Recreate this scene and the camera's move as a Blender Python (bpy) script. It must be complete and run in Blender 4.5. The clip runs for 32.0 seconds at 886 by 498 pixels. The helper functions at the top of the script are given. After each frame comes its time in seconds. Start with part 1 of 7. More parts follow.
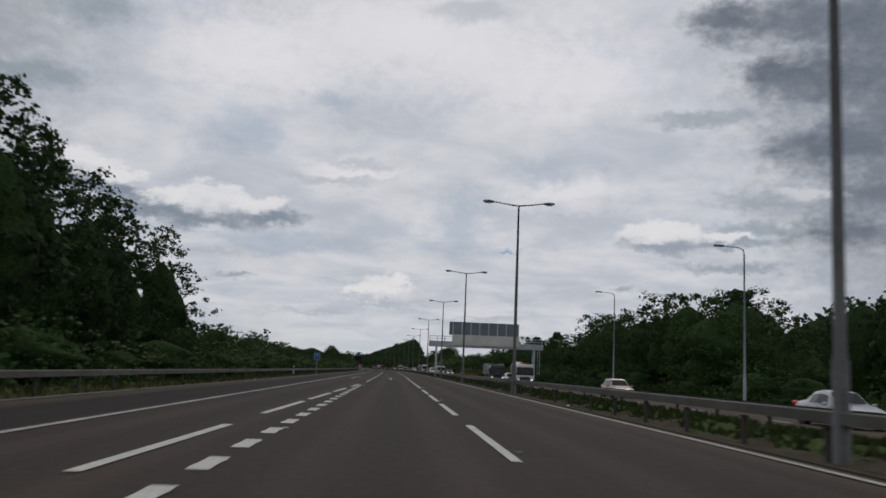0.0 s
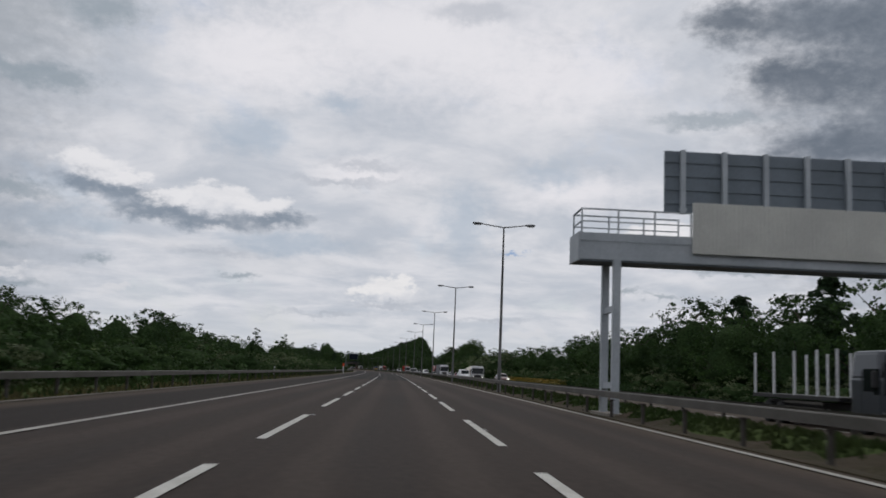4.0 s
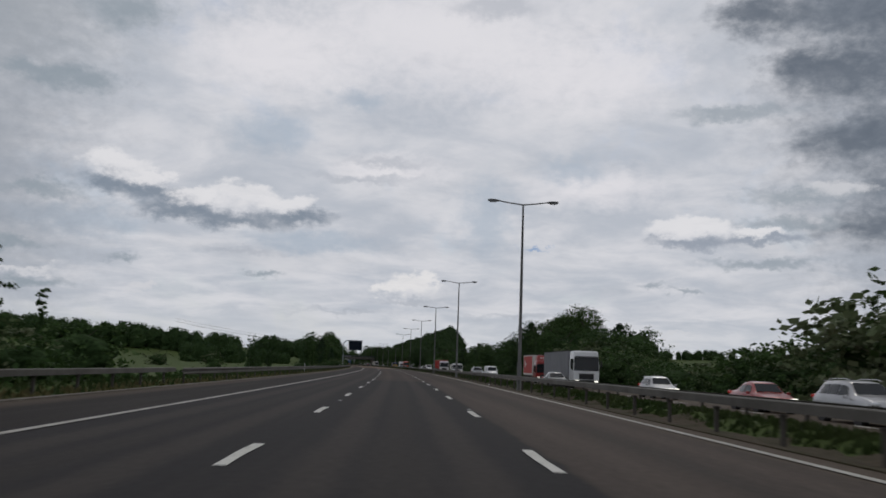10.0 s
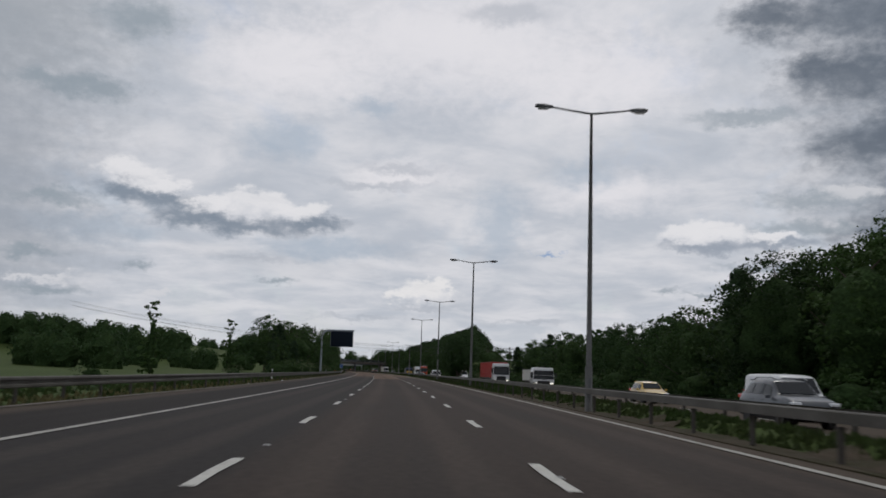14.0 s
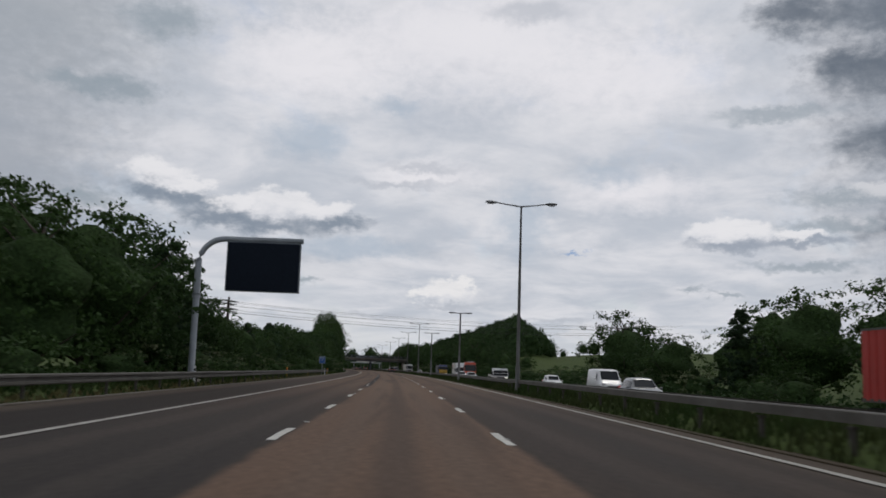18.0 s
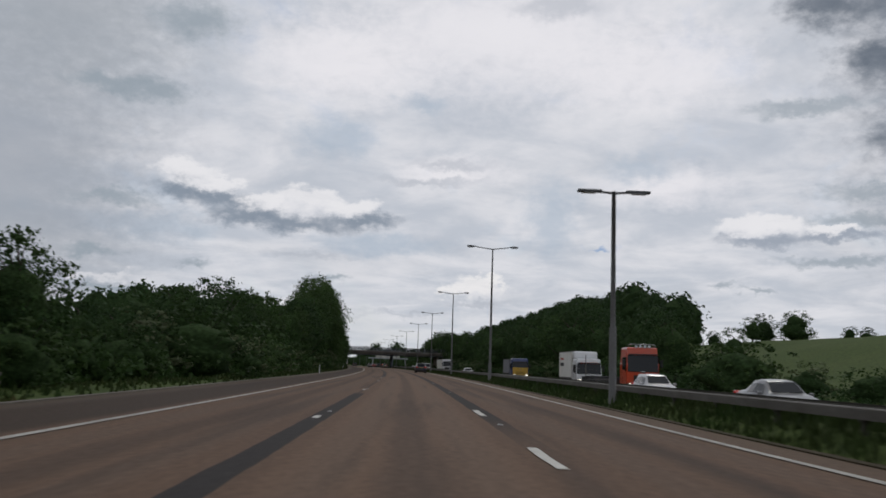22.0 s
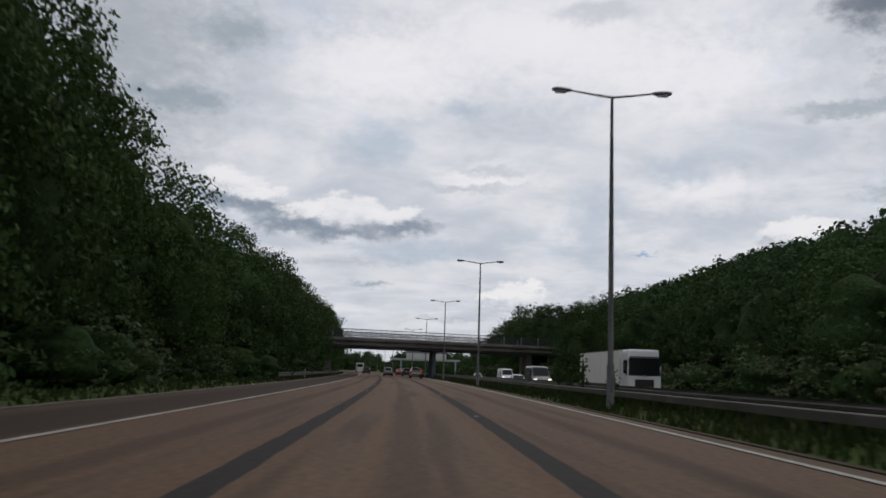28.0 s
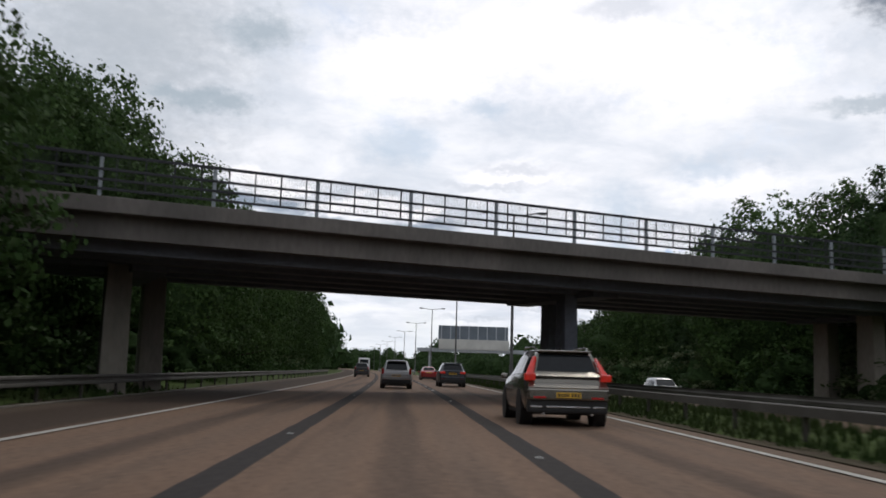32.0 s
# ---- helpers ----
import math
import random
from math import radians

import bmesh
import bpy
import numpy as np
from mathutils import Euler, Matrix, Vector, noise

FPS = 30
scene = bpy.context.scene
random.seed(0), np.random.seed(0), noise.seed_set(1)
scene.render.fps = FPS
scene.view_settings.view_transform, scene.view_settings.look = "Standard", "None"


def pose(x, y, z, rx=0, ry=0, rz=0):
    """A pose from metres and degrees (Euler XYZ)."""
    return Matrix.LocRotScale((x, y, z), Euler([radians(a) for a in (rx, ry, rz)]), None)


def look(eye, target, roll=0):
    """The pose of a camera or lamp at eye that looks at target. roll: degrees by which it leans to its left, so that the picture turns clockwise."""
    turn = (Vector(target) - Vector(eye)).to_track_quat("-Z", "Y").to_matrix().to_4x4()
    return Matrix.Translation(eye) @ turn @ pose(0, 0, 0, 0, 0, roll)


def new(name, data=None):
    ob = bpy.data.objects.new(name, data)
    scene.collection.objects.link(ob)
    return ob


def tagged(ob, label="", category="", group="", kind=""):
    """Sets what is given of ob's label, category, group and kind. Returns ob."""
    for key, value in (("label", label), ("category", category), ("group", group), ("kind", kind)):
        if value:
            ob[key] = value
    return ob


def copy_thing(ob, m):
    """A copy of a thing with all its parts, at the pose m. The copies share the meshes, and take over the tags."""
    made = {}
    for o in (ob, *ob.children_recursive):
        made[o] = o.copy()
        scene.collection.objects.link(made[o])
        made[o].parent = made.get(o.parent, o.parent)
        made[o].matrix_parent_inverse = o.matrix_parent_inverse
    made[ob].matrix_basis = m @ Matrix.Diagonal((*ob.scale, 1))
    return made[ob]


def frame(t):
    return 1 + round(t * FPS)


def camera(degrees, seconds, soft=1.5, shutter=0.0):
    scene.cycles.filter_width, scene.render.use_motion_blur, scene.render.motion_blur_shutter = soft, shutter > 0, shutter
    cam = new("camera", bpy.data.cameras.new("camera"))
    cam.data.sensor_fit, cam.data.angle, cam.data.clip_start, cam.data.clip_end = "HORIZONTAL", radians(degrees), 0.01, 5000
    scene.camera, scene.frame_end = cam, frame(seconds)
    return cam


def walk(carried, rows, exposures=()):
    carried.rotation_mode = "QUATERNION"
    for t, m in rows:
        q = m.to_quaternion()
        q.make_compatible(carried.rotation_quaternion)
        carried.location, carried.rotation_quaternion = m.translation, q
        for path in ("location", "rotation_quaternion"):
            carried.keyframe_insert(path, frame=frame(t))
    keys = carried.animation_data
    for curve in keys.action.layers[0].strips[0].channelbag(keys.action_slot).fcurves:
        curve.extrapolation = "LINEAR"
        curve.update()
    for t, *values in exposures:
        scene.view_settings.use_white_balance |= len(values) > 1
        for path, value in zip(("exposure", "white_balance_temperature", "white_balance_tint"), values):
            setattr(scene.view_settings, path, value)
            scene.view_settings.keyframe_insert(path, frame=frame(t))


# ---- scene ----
cam = camera(52.2, 32.0, soft=1.65, shutter=0.2)
# seconds, eye, target, roll
PATH = [
    (0, (0.000, 0.000, 1.128), (0.482, 9.900, 2.453), 2.31),
    (0.5, (-0.000, 14.940, 1.128), (0.482, 24.841, 2.442), 2.14),
    (1, (-0.001, 29.928, 1.128), (0.466, 39.828, 2.458), 2.01),
    (1.5, (-0.003, 44.965, 1.128), (0.428, 54.867, 2.456), 1.96),
    (2, (-0.005, 60.050, 1.128), (0.404, 69.956, 2.436), 1.92),
    (2.5, (-0.013, 75.187, 1.128), (0.373, 85.091, 2.460), 1.96),
    (3, (-0.031, 90.380, 1.128), (0.369, 100.284, 2.453), 2.02),
    (3.5, (-0.060, 105.628, 1.128), (0.370, 115.533, 2.431), 2.09),
    (4, (-0.099, 120.930, 1.128), (0.333, 130.831, 2.469), 2.36),
    (4.5, (-0.149, 136.262, 1.128), (0.245, 146.166, 2.456), 2.29),
    (5, (-0.211, 151.597, 1.128), (0.168, 161.501, 2.458), 2.27),
    (5.5, (-0.285, 166.935, 1.128), (0.079, 176.839, 2.461), 2.25),
    (6, (-0.371, 182.275, 1.128), (-0.021, 192.179, 2.463), 2.23),
    (6.5, (-0.473, 197.593, 1.128), (-0.144, 207.498, 2.466), 2.21),
    (7, (-0.596, 212.866, 1.128), (-0.247, 222.772, 2.452), 2.19),
    (7.5, (-0.740, 228.092, 1.128), (-0.478, 237.999, 2.462), 2.16),
    (8, (-0.905, 243.272, 1.128), (-0.645, 253.181, 2.451), 2.18),
    (8.5, (-1.094, 258.403, 1.128), (-0.871, 268.313, 2.448), 2.16),
    (9, (-1.309, 273.480, 1.128), (-1.098, 283.385, 2.484), 2.16),
    (9.5, (-1.552, 288.504, 1.128), (-1.353, 298.417, 2.429), 2.09),
    (10, (-1.821, 303.474, 1.128), (-1.640, 313.389, 2.419), 2.03),
    (10.5, (-2.123, 318.410, 1.128), (-1.948, 328.324, 2.430), 2.00),
    (11, (-2.463, 333.330, 1.128), (-2.328, 343.244, 2.427), 1.97),
    (11.5, (-2.840, 348.233, 1.128), (-2.729, 358.145, 2.452), 1.92),
    (12, (-3.256, 363.121, 1.128), (-3.153, 373.033, 2.446), 1.87),
    (12.5, (-3.711, 378.009, 1.128), (-3.638, 387.922, 2.445), 1.83),
    (13, (-4.210, 392.916, 1.128), (-4.164, 402.829, 2.442), 1.80),
    (13.5, (-4.751, 407.841, 1.128), (-4.706, 417.752, 2.462), 1.83),
    (14, (-5.335, 422.785, 1.128), (-5.304, 432.693, 2.481), 1.85),
    (14.5, (-5.965, 437.753, 1.128), (-5.968, 447.664, 2.462), 1.87),
    (15, (-6.644, 452.751, 1.128), (-6.684, 462.662, 2.456), 1.87),
    (15.5, (-7.370, 467.778, 1.128), (-7.449, 477.690, 2.451), 1.87),
    (16, (-8.146, 482.835, 1.128), (-8.263, 492.747, 2.445), 1.88),
    (16.5, (-8.967, 497.924, 1.128), (-9.119, 507.836, 2.439), 1.88),
    (17, (-9.833, 513.048, 1.128), (-9.990, 522.958, 2.460), 1.86),
    (17.5, (-10.742, 528.208, 1.128), (-10.948, 538.118, 2.456), 1.90),
    (18, (-11.696, 543.403, 1.128), (-11.925, 553.312, 2.459), 1.92),
    (18.5, (-12.692, 558.634, 1.128), (-12.959, 568.542, 2.454), 1.96),
    (19, (-13.729, 573.901, 1.128), (-14.061, 583.806, 2.463), 2.07),
    (19.5, (-14.807, 589.204, 1.128), (-15.135, 599.108, 2.475), 2.00),
    (20, (-15.926, 604.544, 1.128), (-16.249, 614.446, 2.489), 1.94),
    (20.5, (-17.087, 619.914, 1.128), (-17.441, 629.816, 2.480), 1.89),
    (21, (-18.292, 635.309, 1.128), (-18.692, 645.213, 2.457), 1.82),
    (21.5, (-19.541, 650.730, 1.128), (-20.008, 660.633, 2.437), 1.83),
    (22, (-20.834, 666.176, 1.128), (-21.374, 676.078, 2.418), 1.80),
    (22.5, (-22.174, 681.629, 1.128), (-22.736, 691.530, 2.418), 1.75),
    (23, (-23.563, 697.071, 1.128), (-24.128, 706.966, 2.458), 1.66),
    (23.5, (-25.001, 712.501, 1.128), (-25.571, 722.400, 2.429), 1.76),
    (24, (-26.488, 727.920, 1.128), (-27.129, 737.817, 2.409), 1.78),
    (24.5, (-28.029, 743.299, 1.128), (-28.755, 753.184, 2.453), 1.80),
    (25, (-29.628, 758.609, 1.128), (-30.389, 768.493, 2.437), 1.83),
    (25.5, (-31.286, 773.849, 1.128), (-32.078, 783.730, 2.441), 1.78),
    (26, (-33.001, 789.019, 1.128), (-33.842, 798.894, 2.461), 1.71),
    (26.5, (-34.773, 804.107, 1.128), (-35.618, 813.980, 2.469), 1.76),
    (27, (-36.601, 819.100, 1.128), (-37.492, 828.969, 2.470), 1.75),
    (27.5, (-38.483, 833.997, 1.128), (-39.420, 843.862, 2.471), 1.74),
    (28, (-40.418, 848.799, 1.128), (-41.402, 858.659, 2.472), 1.74),
    (28.5, (-42.403, 863.508, 1.128), (-43.430, 873.364, 2.473), 1.73),
    (29, (-44.435, 878.127, 1.128), (-45.490, 887.982, 2.458), 1.65),
    (29.5, (-46.511, 892.657, 1.128), (-47.584, 902.511, 2.453), 1.72),
    (30, (-48.633, 907.096, 1.128), (-49.737, 916.947, 2.451), 1.73),
    (30.5, (-50.797, 921.447, 1.128), (-51.953, 931.294, 2.433), 1.71),
    (31, (-53.004, 935.712, 1.128), (-54.180, 945.551, 2.473), 1.69),
    (31.5, (-55.253, 949.890, 1.128), (-56.454, 959.729, 2.449), 1.67),
    (32, (-57.542, 963.981, 1.128), (-58.785, 973.815, 2.453), 1.61),
]
walk(cam, [(t, look(eye, target, roll)) for t, eye, target, roll in PATH],
     exposures=[(0.0, -0.12), (3.0, 0.0), (4.5, 0.0), (7.0, -0.08), (10.0, -0.10), (14.0, -0.06), (20.0, 0.02), (26.0, 0.04), (30.0, 0.12), (31.0, 0.22), (32.0, 0.52)])

# ---- alignment of the motorway: distance along it and heading in degrees ----
ALIGN = [(-400, 0.0), (60, 0.01), (121, 0.17), (182, 0.34), (243, 0.66), (303, 1.08), (363, 1.67), (423, 2.32),
         (483, 3.04), (544, 3.67), (605, 4.24), (667, 4.86), (729, 5.60), (790, 6.57), (850, 7.58), (909, 8.47),
         (967, 9.34), (1023, 10.17), (1079, 11.0), (1160, 12.2), (1260, 13.4), (1400, 14.6), (1600, 15.2), (6000, 15.2)]
S_MIN, S_MAX = -400, 4600
_s = np.arange(S_MIN, S_MAX + 1, 1.0)
_h = np.radians(np.interp(_s, [a for a, _ in ALIGN], [b for _, b in ALIGN]))
_x = np.concatenate([[0], np.cumsum(-np.sin((_h[1:] + _h[:-1]) / 2))])
_y = np.concatenate([[0], np.cumsum(np.cos((_h[1:] + _h[:-1]) / 2))])
_x, _y = _x - np.interp(0, _s, _x), _y - np.interp(0, _s, _y)


def heading(s):
    return float(np.interp(s, _s, _h))


def rp(s, d, z=0.0):
    """A point s metres along the motorway and d metres to the right of the middle lane's centre."""
    a = np.interp(s, _s, _h)
    return Vector((float(np.interp(s, _s, _x) + d * np.cos(a)), float(np.interp(s, _s, _y) + d * np.sin(a)), float(z)))


def at(s, d, z=0.0, turn=0.0, scale=1.0):
    """A pose there, x to the right and y along the road."""
    return Matrix.Translation(rp(s, d, z)) @ Matrix.Rotation(heading(s) + radians(turn), 4, "Z") @ Matrix.Scale(scale, 4)


# ---- world and sun ----
SUN_EL, SUN_AZ = 56.0, 24.0
world = bpy.data.worlds.new("sky")
scene.world = world
world.use_nodes = True
wn, wl = world.node_tree.nodes, world.node_tree.links
wn.clear()


def wmath(op, a, b=None, clamp=False):
    n = wn.new("ShaderNodeMath")
    n.operation, n.use_clamp = op, clamp
    for i, v in enumerate((a, b)):
        if v is None:
            continue
        if isinstance(v, (int, float)):
            n.inputs[i].default_value = v
        else:
            wl.new(v, n.inputs[i])
    return n.outputs[0]


def wrange(v, a, b, c=0.0, d=1.0):
    n = wn.new("ShaderNodeMapRange")
    n.interpolation_type = "SMOOTHSTEP"
    wl.new(v, n.inputs[0])
    for i, x in enumerate((a, b, c, d)):
        n.inputs[i + 1].default_value = x
    return n.outputs[0]


def wmix(f, a, b):
    n = wn.new("ShaderNodeMix")
    n.data_type = "RGBA"
    for sock, v in ((n.inputs[0], f), (n.inputs[6], a), (n.inputs[7], b)):
        if isinstance(v, (int, float)):
            sock.default_value = v
        elif isinstance(v, tuple):
            sock.default_value = (*v, 1)
        else:
            wl.new(v, sock)
    return n.outputs[2]


def wnoise(vec, scale, detail=6, rough=0.55, dist=0.0):
    n = wn.new("ShaderNodeTexNoise")
    wl.new(vec, n.inputs["Vector"])
    n.inputs["Scale"].default_value, n.inputs["Detail"].default_value = scale, detail
    n.inputs["Roughness"].default_value, n.inputs["Distortion"].default_value = rough, dist
    return n.outputs["Fac"]


def wcombine(x, y, z=0.0):
    n = wn.new("ShaderNodeCombineXYZ")
    for i, v in enumerate((x, y, z)):
        if isinstance(v, (int, float)):
            n.inputs[i].default_value = v
        else:
            wl.new(v, n.inputs[i])
    return n.outputs[0]


sky = wn.new("ShaderNodeTexSky")
sky.sky_type, sky.sun_disc = "NISHITA", False
sky.sun_elevation, sky.sun_rotation = radians(SUN_EL), radians(SUN_AZ)
coord = wn.new("ShaderNodeTexCoord")
sep = wn.new("ShaderNodeSeparateXYZ")
wl.new(coord.outputs["Generated"], sep.inputs[0])
dx, dy, dz = sep.outputs
DEG = 57.29578
az = wmath("MULTIPLY", wmath("ARCTAN2", dx, dy), DEG)
el = wmath("MULTIPLY", wmath("ARCSINE", dz), DEG)
# cloud sheet seen in perspective: stretched near the horizon
up = wmath("ADD", wmath("MAXIMUM", dz, 0.0), 0.16)
sheet = wcombine(wmath("DIVIDE", dx, up), wmath("DIVIDE", dy, up))
fine = wcombine(az, wmath("MULTIPLY", el, 1.5))
n_big = wnoise(sheet, 1.1, 4, 0.5, 0.4)
n_mid = wnoise(sheet, 2.6, 6, 0.58, 0.35)
n_ripple = wnoise(sheet, 8.0, 5, 0.6, 0.6)
n_rag = wnoise(fine, 1.1, 5, 0.6, 0.2)
n_warp_a = wnoise(fine, 0.50, 5, 0.62)
n_warp_e = wnoise(wcombine(wmath("ADD", az, 61.0), wmath("MULTIPLY", el, 1.5)), 0.55, 5, 0.62)
n_soft = wnoise(fine, 0.11, 6, 0.6, 0.3)
# the clouds' own ragged shape: every outline below is drawn in these bent directions
az_w = wmath("ADD", az, wmath("MULTIPLY", wmath("SUBTRACT", n_warp_a, 0.5), 4.2))
el_w = wmath("ADD", el, wmath("MULTIPLY", wmath("SUBTRACT", n_warp_e, 0.5), 2.3))

blue = wn.new("ShaderNodeVectorMath")
blue.operation = "SCALE"
wl.new(sky.outputs[0], blue.inputs[0])
blue.inputs["Scale"].default_value = 0.10
SKY_BLUE = blue.outputs[0]
col = wmix(wrange(n_mid, 0.32, 0.68), (0.50, 0.535, 0.60), (0.70, 0.705, 0.745))
col = wmix(wrange(n_big, 0.50, 0.72, 0, 0.35), col, (0.43, 0.455, 0.50))
# thin places where the blue shows through
col = wmix(wrange(n_soft, 0.54, 0.72, 0, 0.30), col, SKY_BLUE)


def oval(a0, e0, wa, we, rough=0.5):
    """Distance from the middle of a ragged oval, 1 at its edge, and the height in it from -1 to 1."""
    u = wmath("DIVIDE", wmath("SUBTRACT", az_w, a0), wa)
    v = wmath("DIVIDE", wmath("SUBTRACT", el_w, e0), we)
    r = wmath("SQRT", wmath("ADD", wmath("MULTIPLY", u, u), wmath("MULTIPLY", v, v)))
    return wmath("ADD", r, wmath("MULTIPLY", wmath("SUBTRACT", n_rag, 0.5), rough)), v


def veil(col, spots, colour, f, inner=0.2, outer=1.5):
    """Soft-edged lighter or darker parts of the layer: azimuth, elevation and half widths of each."""
    for a0, e0, wa, we in spots:
        r, v = oval(a0, e0, wa, we, 0.8)
        col = wmix(wrange(r, outer, inner, 0, f), col, colour)
    return col


WHITE, BASE, DARK, GREY = (0.78, 0.775, 0.80), (0.205, 0.25, 0.315), (0.122, 0.148, 0.188), (0.285, 0.335, 0.385)
col = veil(col, [(0.4, 20.8, 11.5, 4.2), (-10.7, 18.8, 5.6, 2.5), (10.4, 18.5, 6.3, 2.5), (10.5, 11.6, 4.2, 1.4), (-2.2, 12.3, 3.8, 0.9)], (0.80, 0.785, 0.82), 0.8)
col = veil(col, [(-10.2, 14.1, 2.6, 1.3), (-4.6, 16.5, 1.7, 0.6), (3.7, 9.5, 1.8, 2.5), (9.1, 12.6, 2.4, 0.9), (-21.8, 7.9, 3.8, 0.9), (-7.0, 7.5, 4.2, 0.7)], (0.36, 0.44, 0.54), 0.6)
# lens vignetting put into the sky: greyer towards both sides of the view
col = veil(col, [(-30, 10, 9, 12), (34, 9, 9, 10)], (0.30, 0.33, 0.38), 0.75)
col = veil(col, [(-27, 20, 8, 5)], (0.33, 0.36, 0.40), 0.75, 0.1, 1.6)
# dark heavy cloud high on one side
col = veil(col, [(29, 16, 8, 9)], (0.24, 0.27, 0.32), 0.65, 0.1, 1.5)
col = veil(col, [(25.7, 21.2, 6.0, 1.5), (20.3, 21.6, 2.2, 1.0), (25.0, 17.7, 3.3, 1.4), (23.1, 18.5, 2.1, 0.7), (26.1, 13.9, 3.2, 1.3), (26.9, 8.9, 2.3, 0.9)], DARK, 0.85, 0.15, 1.7)
col = veil(col, [(28.4, 11.1, 3.1, 1.2), (32, 15.5, 5.2, 4.0), (30, 19.5, 5, 3)], DARK, 0.7)
# grey wisps and flat streaks
col = veil(col, [(-21.5, 16.0, 2.1, 0.75), (-24.3, 16.1, 2.4, 0.5), (-19.3, 20.4, 2.4, 1.2), (-23.7, 9.5, 2.4, 0.45), (-24.5, 6.2, 1.7, 0.33), (-18.6, 5.8, 1.3, 0.27), (-23.3, 4.1, 2.1, 0.3), (-10.2, 5.3, 1.1, 0.26)], GREY, 0.8)
col = veil(col, [(14.1, 5.4, 0.8, 0.2), (16.3, 5.1, 1.1, 0.17), (20.7, 6.8, 3.3, 0.3), (19.1, 15.8, 3.8, 0.5), (23.0, 10.7, 3.5, 0.55), (22.3, 9.2, 3.1, 0.4)], GREY, 0.7)
col = veil(col, [(-11.5, 6.7, 2.6, 0.26), (-2.6, 12.7, 3.1, 0.36), (-4.4, 11.6, 3.1, 0.3), (4.1, 22.4, 3.1, 0.7), (-5.0, 3.2, 3.0, 0.2), (5.5, 3.3, 2.5, 0.18), (-1, 4.0, 2.0, 0.2)], (0.42, 0.45, 0.51), 0.6)
# heaped clouds: grey bases below, bright rounded tops with a crisp upper edge
col = veil(col, [(-19.6, 10.3, 1.8, 0.58), (-17.2, 9.85, 2.2, 0.58), (-15.4, 9.0, 2.6, 0.6), (-12.0, 8.6, 3.8, 0.58), (-8.1, 9.0, 2.1, 0.5)], BASE, 0.88, 0.2, 1.5)
col = veil(col, [(16.6, 8.0, 2.6, 0.38), (21.0, 8.2, 3.3, 0.34)], (0.29, 0.33, 0.40), 0.82, 0.2, 1.5)


def tops(col, spots, white, f):
    for a0, e0, wa, we in spots:
        r, v = oval(a0, e0, wa, we, 0.55)
        mask = wmath("MULTIPLY", wrange(r, 1.22, 0.60, 0, f), wrange(v, -1.0, 0.15))
        col = wmix(mask, col, white)
    return col


col = tops(col, [(-19.4, 11.3, 1.9, 0.93), (-17.2, 10.7, 1.3, 0.57), (-14.6, 9.8, 1.7, 0.66), (-11.9, 10.0, 2.3, 0.9), (-9.1, 9.7, 1.7, 0.66), (15.7, 8.85, 1.8, 0.75), (17.8, 8.95, 1.8, 0.75), (20.4, 8.6, 1.6, 0.34)], WHITE, 0.92)
col = tops(col, [(-23.8, 4.7, 1.9, 0.3), (-17.4, 4.2, 0.9, 0.43), (7.8, 2.4, 2.1, 0.34), (15.4, 2.5, 1.7, 0.22), (24.8, 11.0, 2.0, 0.7), (38, 9, 6, 1.6), (-42, 12, 7, 2.0), (60, 16, 11, 4), (-70, 18, 11, 4)], (0.66, 0.665, 0.70), 0.8)
col = tops(col, [(-1.0, 4.95, 1.8, 0.85), (-0.3, 5.35, 0.9, 0.7), (-2.2, 4.7, 1.0, 0.45)], (0.80, 0.79, 0.80), 0.95)
col = veil(col, [(6.8, 7.6, 1.3, 0.17)], (0.20, 0.33, 0.56), 0.75, 0.3, 1.2)
col = wmix(wrange(n_ripple, 0.50, 0.75, 0, 0.16), col, (0.40, 0.43, 0.49))
# pale band over the horizon; unseen overhead, added grey dims the light below
col = wmix(wrange(el, 4.2, 0.5, 0, 0.6), col, (0.60, 0.63, 0.67))
col = wmix(wrange(el, 24.0, 55.0, 0, 0.85), col, (0.33, 0.345, 0.375))
back = wn.new("ShaderNodeBackground")
wl.new(col, back.inputs[0])
back.inputs[1].default_value = 1.0
wout = wn.new("ShaderNodeOutputWorld")
wl.new(back.outputs[0], wout.inputs[0])

sun_data = bpy.data.lights.new("sun", "SUN")
sun_data.energy, sun_data.angle, sun_data.color = 0.55, radians(14), (1.0, 0.95, 0.88)
sun = new("sun", sun_data)
sun.matrix_world = look((0, 0, 0), (-math.sin(radians(SUN_AZ)) * math.cos(radians(SUN_EL)), -math.cos(radians(SUN_AZ)) * math.cos(radians(SUN_EL)), -math.sin(radians(SUN_EL))))

# ---- materials ----
MATS = {}


